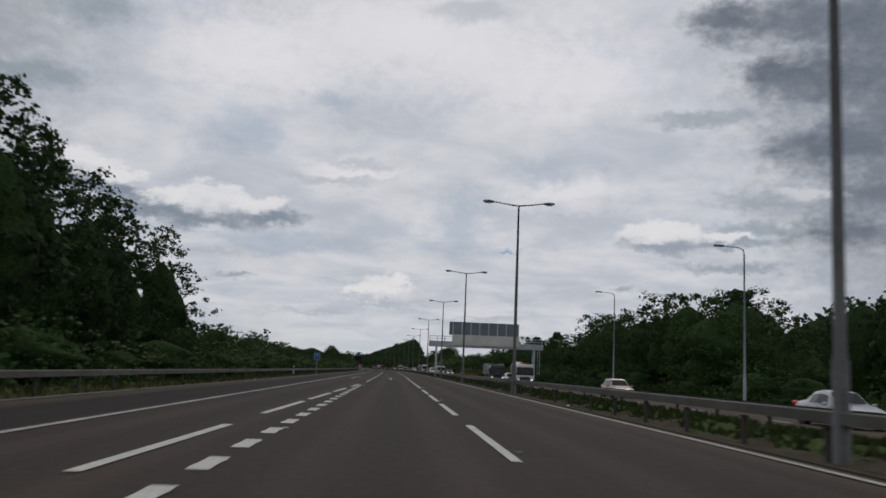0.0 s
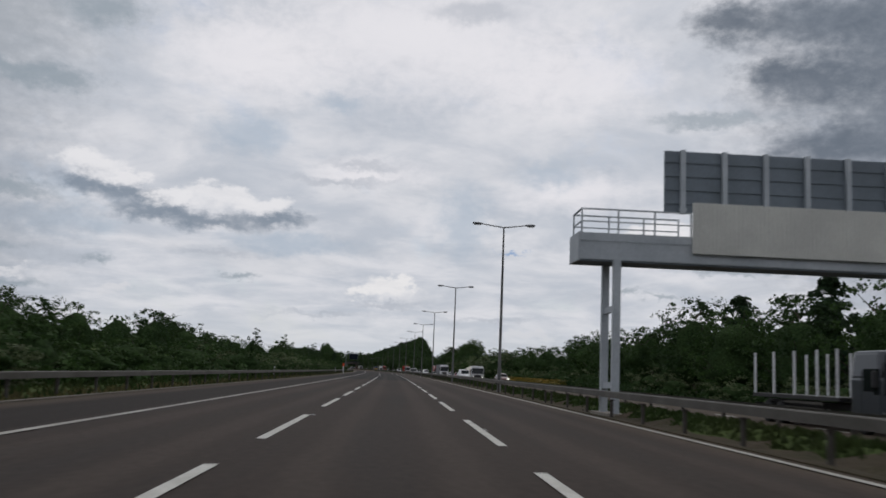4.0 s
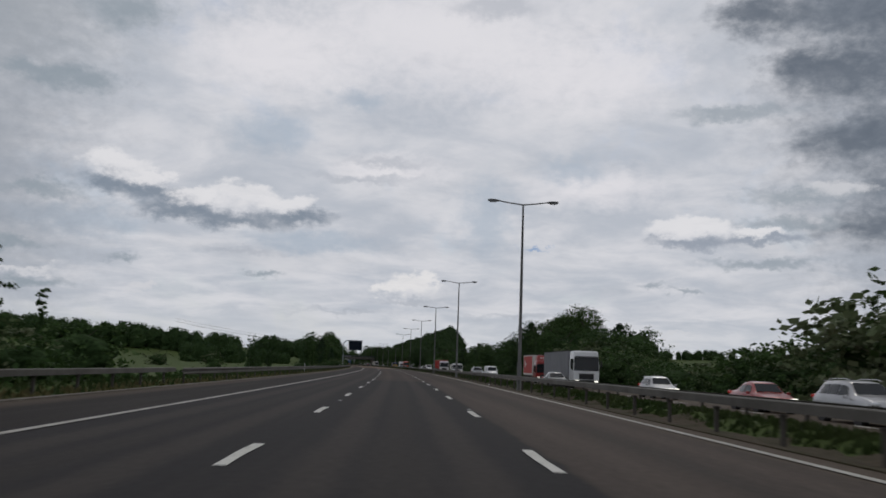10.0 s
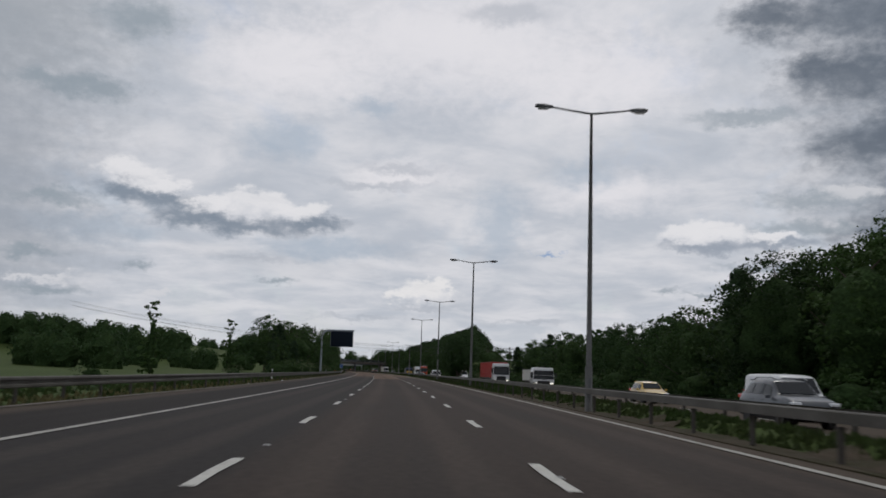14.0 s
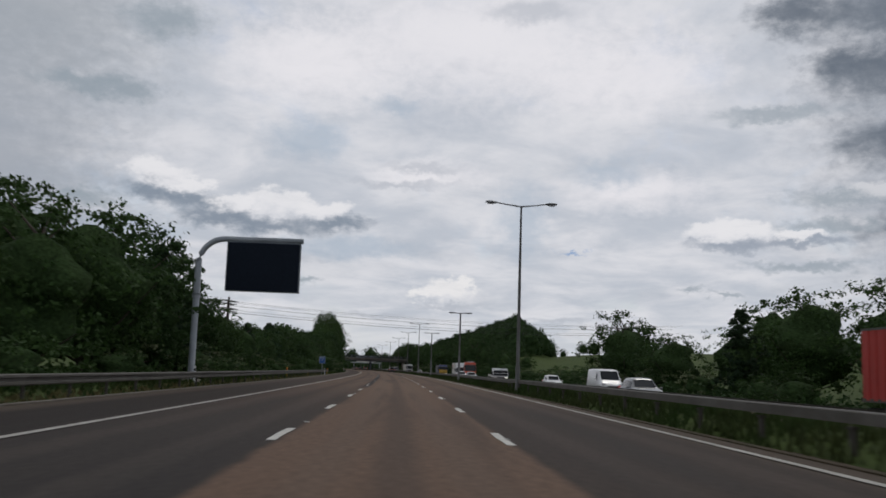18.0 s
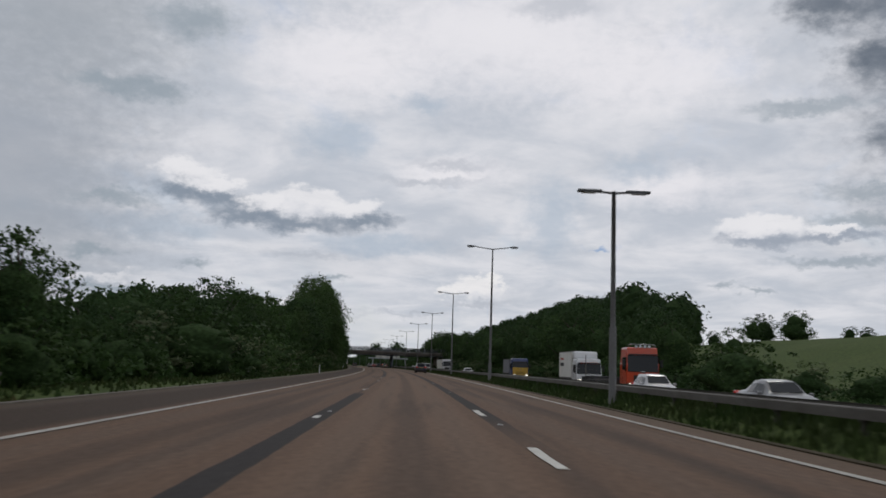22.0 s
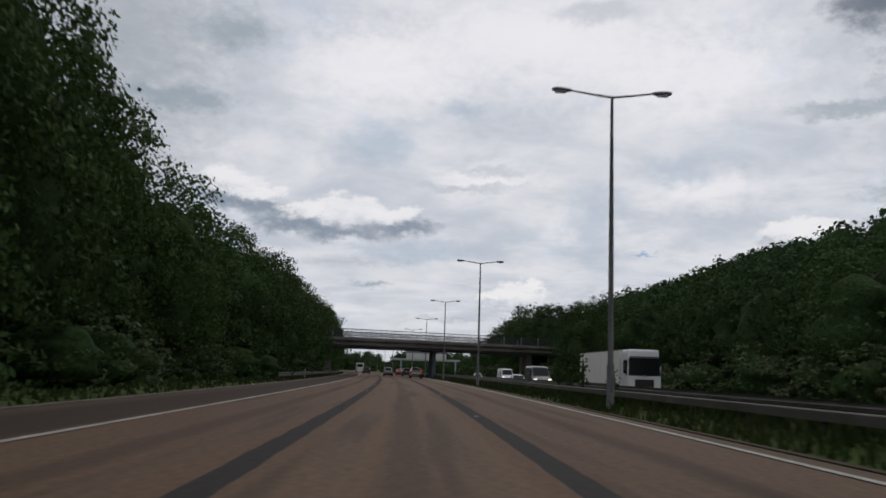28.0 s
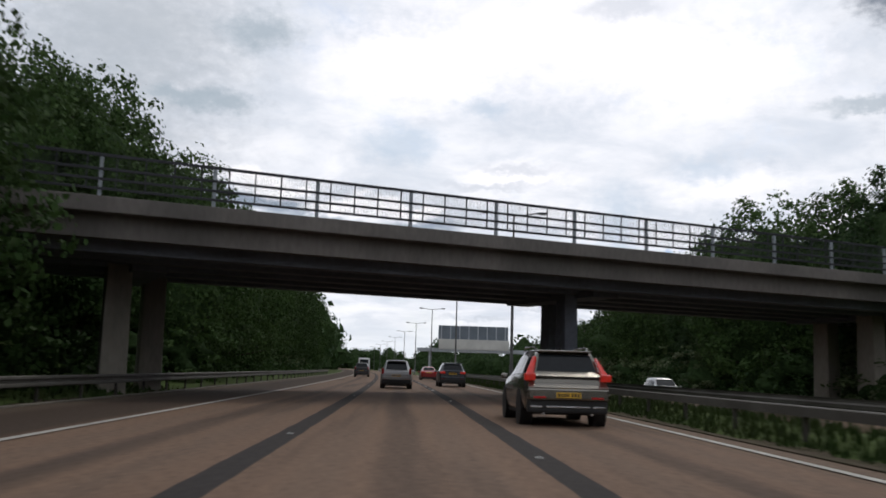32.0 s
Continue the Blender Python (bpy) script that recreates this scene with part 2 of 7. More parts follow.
def material(name, base, rough=0.6, metal=0.0, second=None, scale=8.0, grain=60.0, grain_amount=0.15, bump=0.0, spread=0.0, coords="Object", detail=4,
             stretch=None, coat=0.0, spec=None):
    """A procedural surface: two colours mixed by a broad noise, darkened and lightened by a fine one, with a bump."""
    m = bpy.data.materials.new(name)
    m.use_nodes = True
    n, l = m.node_tree.nodes, m.node_tree.links
    p = n["Principled BSDF"]
    p.inputs["Roughness"].default_value, p.inputs["Metallic"].default_value = rough, metal
    if coat:
        p.inputs["Coat Weight"].default_value = coat
    if spec is not None:
        p.inputs["Specular IOR Level"].default_value = spec
    tc = n.new("ShaderNodeTexCoord")
    vec = tc.outputs[coords]
    if stretch:
        mp = n.new("ShaderNodeMapping")
        l.new(vec, mp.inputs[0])
        mp.inputs["Scale"].default_value = stretch
        vec = mp.outputs[0]
    big, small = n.new("ShaderNodeTexNoise"), n.new("ShaderNodeTexNoise")
    for tex, sc in ((big, scale), (small, grain)):
        l.new(vec, tex.inputs["Vector"])
        tex.inputs["Scale"].default_value, tex.inputs["Detail"].default_value = sc, detail
    mix = n.new("ShaderNodeMix")
    mix.data_type = "RGBA"
    ramp = n.new("ShaderNodeMapRange")
    l.new(big.outputs["Fac"], ramp.inputs[0])
    ramp.inputs[1].default_value, ramp.inputs[2].default_value = 0.35, 0.65
    l.new(ramp.outputs[0], mix.inputs[0])
    second = second or tuple(c * 0.8 for c in base)
    mix.inputs[6].default_value, mix.inputs[7].default_value = (*base, 1), (*second, 1)
    hsv = n.new("ShaderNodeHueSaturation")
    l.new(mix.outputs[2], hsv.inputs["Color"])
    val = n.new("ShaderNodeMapRange")
    l.new(small.outputs["Fac"], val.inputs[0])
    val.inputs[1].default_value, val.inputs[2].default_value = 0.25, 0.75
    val.inputs[3].default_value, val.inputs[4].default_value = 1 - grain_amount, 1 + grain_amount
    out = val.outputs[0]
    if spread:
        info = n.new("ShaderNodeObjectInfo")
        r = n.new("ShaderNodeMapRange")
        l.new(info.outputs["Random"], r.inputs[0])
        r.inputs[3].default_value, r.inputs[4].default_value = 1 - spread, 1 + spread
        mul = n.new("ShaderNodeMath")
        mul.operation = "MULTIPLY"
        l.new(out, mul.inputs[0])
        l.new(r.outputs[0], mul.inputs[1])
        out = mul.outputs[0]
    l.new(out, hsv.inputs["Value"])
    l.new(hsv.outputs[0], p.inputs["Base Color"])
    if bump:
        b = n.new("ShaderNodeBump")
        b.inputs["Strength"].default_value, b.inputs["Distance"].default_value = bump, 0.02
        l.new(small.outputs["Fac"], b.inputs["Height"])
        l.new(b.outputs[0], p.inputs["Normal"])
    MATS[name] = m
    return m


def leafy(name, base, second, scale=0.35, glow=0.25):
    """Leaves: colour varies from clump to clump, and a little light comes through them."""
    m = material(name, base, 0.62, second=second, scale=scale, grain=2.5, grain_amount=0.3, spread=0.22, spec=0.08)
    n, l = m.node_tree.nodes, m.node_tree.links
    p = n["Principled BSDF"]
    geo = n.new("ShaderNodeNewGeometry")
    hsv = [x for x in n if x.bl_idname == "ShaderNodeHueSaturation"][0]
    r = n.new("ShaderNodeMapRange")
    l.new(geo.outputs["Random Per Island"], r.inputs[0])
    r.inputs[3].default_value, r.inputs[4].default_value = 0.78, 1.22
    old = hsv.inputs["Value"].links[0].from_socket
    mul = n.new("ShaderNodeMath")
    mul.operation = "MULTIPLY"
    l.new(old, mul.inputs[0])
    l.new(r.outputs[0], mul.inputs[1])
    l.new(mul.outputs[0], hsv.inputs["Value"])
    tr = n.new("ShaderNodeBsdfTranslucent")
    l.new(hsv.outputs[0], tr.inputs[0])
    mx = n.new("ShaderNodeMixShader")
    mx.inputs[0].default_value = glow
    l.new(p.outputs[0], mx.inputs[1])
    l.new(tr.outputs[0], mx.inputs[2])
    l.new(mx.outputs[0], n["Material Output"].inputs[0])
    return m


M_GRASS = material("verge_grass", (0.050, 0.076, 0.020), 0.9, second=(0.060, 0.084, 0.024), scale=0.09, grain=3.0, grain_amount=0.35, bump=0.6, spec=0.1)
M_BLADE = leafy("grass_blades", (0.028, 0.050, 0.014), (0.044, 0.056, 0.020), 0.2, 0.2)
M_DIRT = material("bare_verge_earth", (0.070, 0.054, 0.038), 0.95, second=(0.045, 0.042, 0.023), scale=0.7, grain=9, grain_amount=0.35, bump=0.6, spec=0.1)
M_DRYGRASS = leafy("dry_grass_blades", (0.085, 0.082, 0.034), (0.115, 0.098, 0.048), 0.3, 0.2)
M_KERB = material("edge_concrete", (0.13, 0.115, 0.095), 0.9, second=(0.085, 0.07, 0.055), scale=1.5, grain=30)
M_STEEL = material("galvanised_steel", (0.105, 0.098, 0.086), 0.7, 0.15, second=(0.066, 0.060, 0.050), scale=0.8, grain=14, grain_amount=0.2)
M_POST = material("weathered_steel_post", (0.055, 0.048, 0.042), 0.75, 0.1, second=(0.045, 0.037, 0.03), scale=3, grain=30)
M_LAMP = material("lamp_column_steel", (0.115, 0.115, 0.115), 0.65, 0.2, second=(0.08, 0.078, 0.075), scale=0.6, grain=10)
M_LAMPHEAD = material("lamp_head_grey", (0.10, 0.105, 0.11), 0.5, 0.1)
M_GLASSY = material("lamp_glass", (0.35, 0.36, 0.37), 0.15)
M_GANTRY = material("gantry_paint", (0.42, 0.45, 0.48), 0.55, second=(0.34, 0.37, 0.40), scale=0.7, grain=9, grain_amount=0.08)
M_SIGNBACK = material("sign_back_aluminium", (0.16, 0.19, 0.22), 0.6, 0.2, second=(0.13, 0.155, 0.18), scale=0.8, grain=8, grain_amount=0.08)
M_CLAD = material("ribbed_cladding", (0.60, 0.60, 0.56), 0.6, second=(0.52, 0.52, 0.49), scale=0.6, grain=9, grain_amount=0.06)
M_DARKSIGN = material("sign_screen_black", (0.007, 0.011, 0.019), 0.7, second=(0.009, 0.014, 0.024), spec=0.1)
M_PIPE = material("pipe_grey_paint", (0.27, 0.30, 0.33), 0.5, 0.1, scale=1.0)
M_CONC = material("bridge_concrete", (0.165, 0.150, 0.138), 0.9, second=(0.105, 0.097, 0.090), scale=0.35, grain=6, grain_amount=0.15, bump=0.2, stretch=(1, 1, 0.4))
M_CONC2 = material("pier_concrete", (0.31, 0.28, 0.24), 0.9, second=(0.22, 0.2, 0.175), scale=0.6, grain=8, grain_amount=0.12, stretch=(1, 1, 0.3))
M_SOFFIT = material("bridge_beam_paint", (0.14, 0.155, 0.19), 0.7, second=(0.10, 0.11, 0.135), scale=0.4, grain=5)
M_RAIL = material("parapet_steel", (0.022, 0.024, 0.03), 0.6, 0.2)
M_BLUE = material("sign_blue", (0.01, 0.085, 0.33), 0.4, grain_amount=0.04)
M_SIGNWHITE = material("sign_white", (0.75, 0.76, 0.78), 0.4, grain_amount=0.04)
M_ORANGE = material("marker_orange", (0.75, 0.085, 0.02), 0.5, grain_amount=0.06)
M_YELLOW = material("post_yellow", (0.55, 0.36, 0.03), 0.6, grain_amount=0.15)
M_WOODPOLE = material("creosoted_pole", (0.045, 0.036, 0.03), 0.85, stretch=(4, 4, 0.5), scale=2)
M_BARK = material("bark", (0.07, 0.055, 0.04), 0.9, second=(0.04, 0.033, 0.026), scale=3, grain=20, bump=0.5, stretch=(2, 2, 0.4))
M_LEAF = [leafy("leaves_oak", (0.030, 0.059, 0.018), (0.042, 0.076, 0.023)), leafy("leaves_deep", (0.023, 0.047, 0.017), (0.034, 0.063, 0.021)),
          leafy("leaves_light", (0.034, 0.066, 0.019), (0.050, 0.084, 0.026)), leafy("leaves_pine", (0.020, 0.040, 0.020), (0.032, 0.055, 0.025))]
# body inside the crowns: shade among the leaves is put into its colour
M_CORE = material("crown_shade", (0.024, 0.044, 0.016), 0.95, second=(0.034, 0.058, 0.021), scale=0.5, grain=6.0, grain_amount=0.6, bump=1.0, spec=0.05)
M_BLOSSOM = leafy("leaves_elder", (0.055, 0.088, 0.030), (0.13, 0.15, 0.085), 0.9)


def road_material():
    """Asphalt: dark patches and brown worn stretches along the road, wheel tracks, joints and stains."""
    m = material("asphalt", (0.049, 0.037, 0.030), 0.85, second=(0.040, 0.030, 0.025), scale=0.05, grain=7.0, grain_amount=0.26, bump=0.25, coords="UV", spec=0.12)
    n, l = m.node_tree.nodes, m.node_tree.links
    hsv = [x for x in n if x.bl_idname == "ShaderNodeHueSaturation"][0]
    base = hsv.inputs["Color"].links[0].from_socket
    tc = n.new("ShaderNodeTexCoord")
    sp = n.new("ShaderNodeSeparateXYZ")
    l.new(tc.outputs["UV"], sp.inputs[0])
    d, s = sp.outputs[0], sp.outputs[1]

    def op(kind, a, b=0.0):
        x = n.new("ShaderNodeMath")
        x.operation = kind
        for i, v in enumerate((a, b)):
            if isinstance(v, (int, float)):
                x.inputs[i].default_value = v
            else:
                l.new(v, x.inputs[i])
        return x.outputs[0]

    def step(v, a, b, c=0.0, e=1.0):
        x = n.new("ShaderNodeMapRange")
        x.interpolation_type = "SMOOTHSTEP"
        l.new(v, x.inputs[0])
        for i, q in enumerate((a, b, c, e)):
            x.inputs[i + 1].default_value = q
        return x.outputs[0]

    def mixc(f, a, colour):
        x = n.new("ShaderNodeMix")
        x.data_type = "RGBA"
        l.new(f, x.inputs[0])
        l.new(a, x.inputs[6])
        x.inputs[7].default_value = (*colour, 1)
        return x.outputs[2]

    wob = n.new("ShaderNodeTexNoise")
    l.new(tc.outputs["UV"], wob.inputs["Vector"])
    wob.inputs["Scale"].default_value = 0.6
    wobble = op("MULTIPLY", op("SUBTRACT", wob.outputs["Fac"], 0.5), 0.25)
    dw = op("ADD", d, wobble)
    tar = op("ADD", d, op("MULTIPLY", wobble, 0.35))
    c = base
    # new dark surfacing in the near two lanes, then brown old surfacing everywhere
    dark = op("MULTIPLY", op("MULTIPLY", step(s, 214, 217), step(s, 372, 366)), step(dw, 2.0, 1.85))
    c = mixc(op("MULTIPLY", dark, 0.92), c, (0.017, 0.016, 0.017))
    inner = op("MULTIPLY", op("MULTIPLY", step(s, 366, 373), step(s, 575, 545)), step(dw, -1.4, -2.1))
    c = mixc(op("MULTIPLY", inner, 0.75), c, (0.021, 0.020, 0.020))
    brown = op("MULTIPLY", step(s, 560, 612), step(dw, -13, -12.5))
    c = mixc(op("MULTIPLY", brown, 0.9), c, (0.132, 0.083, 0.056))
    brown2 = op("MULTIPLY", op("MULTIPLY", step(s, 205, 216), step(s, 372, 366)), step(dw, 1.9, 2.1))
    c = mixc(op("MULTIPLY", brown2, 0.6), c, (0.070, 0.055, 0.046))
    centre = op("MULTIPLY", op("MULTIPLY", step(s, 536, 552), step(s, 640, 600)), op("MULTIPLY", step(dw, -1.9, -1.7), step(dw, 1.9, 1.7)))
    c = mixc(op("MULTIPLY", centre, 0.8), c, (0.150, 0.094, 0.064))
    pale = op("MULTIPLY", step(s, 560, 600), op("MULTIPLY", step(dw, -1.5, -1.2), step(dw, 1.5, 1.2)))
    c = mixc(op("MULTIPLY", pale, 0.35), c, (0.185, 0.120, 0.082))
    late = op("MULTIPLY", step(s, 820, 960), step(dw, -5.6, -5.2))
    c = mixc(op("MULTIPLY", late, 0.45), c, (0.205, 0.136, 0.098))
    # wheel tracks, and the oil line between them
    for off, w, f, colour in ((0, 0.45, 0.42, (0.036, 0.030, 0.026)),):
        for lane in (-3.65, 0, 3.65):
            band = step(op("ABSOLUTE", op("SUBTRACT", dw, lane + off)), w, 0.1)
            c = mixc(op("MULTIPLY", band, f), c, colour)
    for lane in (-3.65, 0, 3.65):
        for off in (-0.85, 0.85):
            band = step(op("ABSOLUTE", op("SUBTRACT", dw, lane + off)), 0.45, 0.1)
            c = mixc(op("MULTIPLY", band, 0.20), c, (0.11, 0.088, 0.072))
    # sealed strips over the lane joints
    left = op("MULTIPLY", step(op("ABSOLUTE", op("SUBTRACT", tar, -1.86)), 0.22, 0.18), op("MULTIPLY", step(s, 592, 604), op("MAXIMUM", step(s, 704, 701), step(s, 751, 755))))
    crack = op("MULTIPLY", step(op("ABSOLUTE", op("SUBTRACT", tar, -1.90)), 0.045, 0.02), op("MULTIPLY", step(s, 700, 703), step(s, 756, 752)))
    left = op("MAXIMUM", left, crack)
    right = op("MULTIPLY", step(op("ABSOLUTE", op("SUBTRACT", tar, 1.86)), 0.22, 0.18), step(s, 676, 690))
    c = mixc(op("MULTIPLY", op("MAXIMUM", left, right), 0.92), c, (0.024, 0.024, 0.025))
    # the shoulder keeps its darker, dirtier old surface; lens corner darkening is painted in too
    shoulder = step(dw, -5.5, -6.0)
    c = mixc(op("MULTIPLY", shoulder, 0.8), c, (0.018, 0.014, 0.012))
    c = mixc(op("MULTIPLY", op("MULTIPLY", shoulder, step(s, 585, 640)), 0.38), c, (0.075, 0.054, 0.040))
    # stains and dirt at the edges
    st = n.new("ShaderNodeTexNoise")
    mp = n.new("ShaderNodeMapping")
    l.new(tc.outputs["UV"], mp.inputs[0])
    mp.inputs["Scale"].default_value = (1.2, 0.05, 1)
    l.new(mp.outputs[0], st.inputs["Vector"])
    st.inputs["Scale"].default_value = 1.0
    c = mixc(op("MULTIPLY", step(st.outputs["Fac"], 0.5, 0.72), 0.45), c, (0.034, 0.029, 0.026))
    for edge, sign in ((-8.7, 1), (5.75, -1)):
        c = mixc(op("MULTIPLY", step(op("MULTIPLY", op("SUBTRACT", dw, edge), sign), 0.9, 0.1), 0.5), c, (0.11, 0.085, 0.062))
    l.new(c, hsv.inputs["Color"])
    return m


M_ROAD = road_material()
M_PAINT = material("road_paint", (0.56, 0.55, 0.51), 0.7, second=(0.44, 0.43, 0.39), scale=0.8, grain=9, grain_amount=0.22)
M_PAINT_EDGE = material("edge_line_paint", (0.40, 0.385, 0.35), 0.75, second=(0.28, 0.265, 0.235), scale=0.5, grain=6, grain_amount=0.25)
M_PAINT_OLD = material("worn_road_paint", (0.27, 0.255, 0.23), 0.8, second=(0.19, 0.175, 0.155), scale=1.4, grain=9, grain_amount=0.3)
M_STUD = material("reflective_stud", (0.42, 0.42, 0.40), 0.4)

# ---- mesh helpers ----
def part(name, bm, mat, parent=None, label="", m=None):
    """Links a bmesh as one mesh object, under a thing or a part where one is given."""
    me = bpy.data.meshes.new(name)
    bm.to_mesh(me)
    bm.free()
    return link(name, me, mat, parent, label, m)


def link(name, me, mat, parent=None, label="", m=None):
    if mat is not None and not me.materials:
        me.materials.append(mat)
    ob = new(name, me)
    if parent is not None:
        ob.parent = parent
    if m is not None:
        ob.matrix_basis = m
    if label:
        ob["label"] = label
    return ob


def thing(name, m, label, category, group="", kind=""):
    ob = new(name)
    ob.empty_display_size = 0.2
    ob.matrix_basis = m
    return tagged(ob, label, category, group, kind)


def add_box(bm, c, size, m=None, taper=1.0, bevel=0.0):
    """A box with its middle at c; taper scales the top; bevel rounds all its edges."""
    x, y, z = (v / 2 for v in size)
    co = [(-x, -y, -z), (x, -y, -z), (x, y, -z), (-x, y, -z), (-x * taper, -y * taper, z), (x * taper, -y * taper, z), (x * taper, y * taper, z), (-x * taper, y * taper, z)]
    vs = []
    for p in co:
        v = Vector(p)
        if m is not None:
            v = m @ v
        vs.append(bm.verts.new(v + Vector(c)))
    fs = [bm.faces.new([vs[i] for i in f]) for f in ((3, 2, 1, 0), (4, 5, 6, 7), (0, 1, 5, 4), (1, 2, 6, 5), (2, 3, 7, 6), (3, 0, 4, 7))]
    if bevel:
        edges = list({e for f in fs for e in f.edges})
        bmesh.ops.bevel(bm, geom=edges, offset=bevel, segments=2, affect="EDGES", profile=0.6)
    return bm


def boxes(*items, bevel=0.0):
    bm = bmesh.new()
    for c, size in items:
        add_box(bm, c, size, bevel=bevel)
    return bm


def add_tube(bm, pts, radii, n=8, caps=True):
    """A round tube through points."""
    pts = [Vector(p) for p in pts]
    if isinstance(radii, (int, float)):
        radii = [radii] * len(pts)
    rings = []
    for i, p in enumerate(pts):
        t = (pts[min(i + 1, len(pts) - 1)] - pts[max(i - 1, 0)]).normalized()
        a = t.cross(Vector((0, 0, 1)) if abs(t.z) < 0.95 else Vector((1, 0, 0))).normalized()
        b = t.cross(a)
        rings.append([bm.verts.new(p + radii[i] * (math.cos(k * 2 * math.pi / n) * a + math.sin(k * 2 * math.pi / n) * b)) for k in range(n)])
    for r0, r1 in zip(rings, rings[1:]):
        for k in range(n):
            f = bm.faces.new((r0[k], r0[(k + 1) % n], r1[(k + 1) % n], r1[k]))
            f.smooth = True
    if caps:
        bm.faces.new(rings[0])
        bm.faces.new(rings[-1][::-1])
    return bm


def tube(pts, radii, n=8):
    return add_tube(bmesh.new(), pts, radii, n)


def strip(name, s0, s1, section, mat, step=5.0, uv=True):
    """A band along the road: section gives the (d, z) points across it at s."""
    ss = np.append(np.arange(s0, s1, step), s1)
    verts, faces, k = [], [], len(section(s0))
    for s in ss:
        verts += [tuple(rp(s, d, z)) for d, z in section(s)]
    for i in range(len(ss) - 1):
        for j in range(k - 1):
            a = i * k + j
            faces.append((a, a + 1, a + 1 + k, a + k))
    me = bpy.data.meshes.new(name)
    me.from_pydata(verts, [], faces)
    if uv:
        lay = me.uv_layers.new(name="road")
        sd = np.array([(d, s) for s in ss for d, _ in section(s)], dtype=np.float32)
        idx = np.empty(len(me.loops), dtype=np.int32)
        me.loops.foreach_get("vertex_index", idx)
        lay.data.foreach_set("uv", sd[idx].ravel())
    me.validate()
    return link(name, me, mat)


# ---- ground ----
def smooth(x, a, b):
    t = min(1.0, max(0.0, (x - a) / (b - a)))
    return t * t * (3 - 2 * t)


def fall(d):
    """The oncoming carriageway lies lower and falls away to its outer edge."""
    return -0.25 * smooth(d, 8.4, 9.3) - 0.026 * min(max(d - 9.3, 0.0), 13.7)


def ground_z(s, d):
    """Height of the land."""
    z = -0.10 + fall(d)
    if d < -9.6:
        far = -d - 9.6
        z += 0.1 * smooth(far, 0, 0.8)
        z += smooth(far, 22, 300) * 12.5 * (1 - smooth(s, 700, 860))
        cut = smooth(s, 690, 800)
        z += cut * (smooth(far, 1.5, 14) * 2.6 + smooth(far, 14, 90) * 7)
        z += smooth(s, 930, 985) * smooth(far, 5, 16) * 2.4 * (1 - smooth(s, 1060, 1160))
    elif d > 23.0:
        far = d - 23.0
        z += 0.1 * smooth(far, 0, 1.0)
        hill = smooth(s, 560, 660) * (1 - smooth(s, 820, 900))
        z += hill * (smooth(far, 6, 48) * 5.0 + smooth(far, 40, 300) * 5)
        crest = smooth(s, 690, 800) * (1 - smooth(s, 850, 930)) * (1 - smooth(s - 617 - d / 0.25, -45, 15))
        z += crest * smooth(far, 10, 46) * 3.4
        mid = smooth(s, 260, 330) * (1 - smooth(s, 430, 560))
        z += mid * smooth(far, 30, 260) * 7.5
        cut = smooth(s - 617 - d / 0.25, -40, 40) * (1 - 0.8 * smooth(s, 1060, 1150))
        z += cut * smooth(far, 2, 22) * 7.0
        z += smooth(s - 622 - d / 0.25, -20, 60) * 0.345 * min(max(far - 16, 0), 105) * (1 - smooth(s, 1170, 1320))
        z += (1 - smooth(s, 150, 260)) * smooth(far, 4, 40) * 1.0
    elif 6.2 < d < 9.4:
        z += 0.05 - 0.06 * smooth(d, 6.2, 6.6) + 0.06 * smooth(d, 9.1, 9.4)
        bank = smooth(s, 470, 540) * (1 - 0.7 * smooth(s, 870, 930))
        z += (0.28 * (1 - bank) * smooth(d, 7.3, 8.0) + 0.40 * bank * smooth(d, 6.5, 7.5)) * (1 - smooth(d, 8.5, 8.95))
    if abs(d) > 600:
        z += smooth(abs(d), 600, 2400) * 14
    return z


DS = [-2600, -1800, -1200, -800, -600, -440, -340, -260, -200, -150, -115, -90, -70, -55, -44, -36, -30, -26, -23, -20, -17.5, -15, -13, -11.5, -10.6, -9.9, -9.6, -9.0,
      0, 6.0, 6.2, 6.5, 6.8, 7.1, 7.5, 7.9, 8.3, 8.6, 8.9, 9.1, 9.4, 14, 22.4, 23.0, 23.6, 24.5, 26, 28, 31, 35, 40, 46, 54, 64, 76, 92, 112, 140, 175, 220, 280, 360, 460, 600, 850, 1300, 1900, 2600]


def build_ground():
    ss = np.concatenate([np.arange(-380, -60, 40), np.arange(-60, 1240, 10), np.arange(1240, 2000, 40), np.arange(2000, 4600, 200)])
    verts = []
    rng = np.random.RandomState(4)
    for s in ss:
        for d in DS:
            z = ground_z(s, d)
            if d < -12 or d > 26:
                z += rng.uniform(-0.12, 0.12) * min(3.0, abs(d) / 30)
            verts.append(tuple(rp(s, d, z)))
    k = len(DS)
    faces = [(i * k + j, i * k + j + 1, (i + 1) * k + j + 1, (i + 1) * k + j) for i in range(len(ss) - 1) for j in range(k - 1)]
    me = bpy.data.meshes.new("ground")
    me.from_pydata(verts, [], faces)
    me.polygons.foreach_set("use_smooth", [True] * len(me.polygons))
    ob = link("ground", me, M_GRASS)
    return tagged(ob, "rough green grassland and fields beside the motorway", "ground", kind="structure")


build_ground()

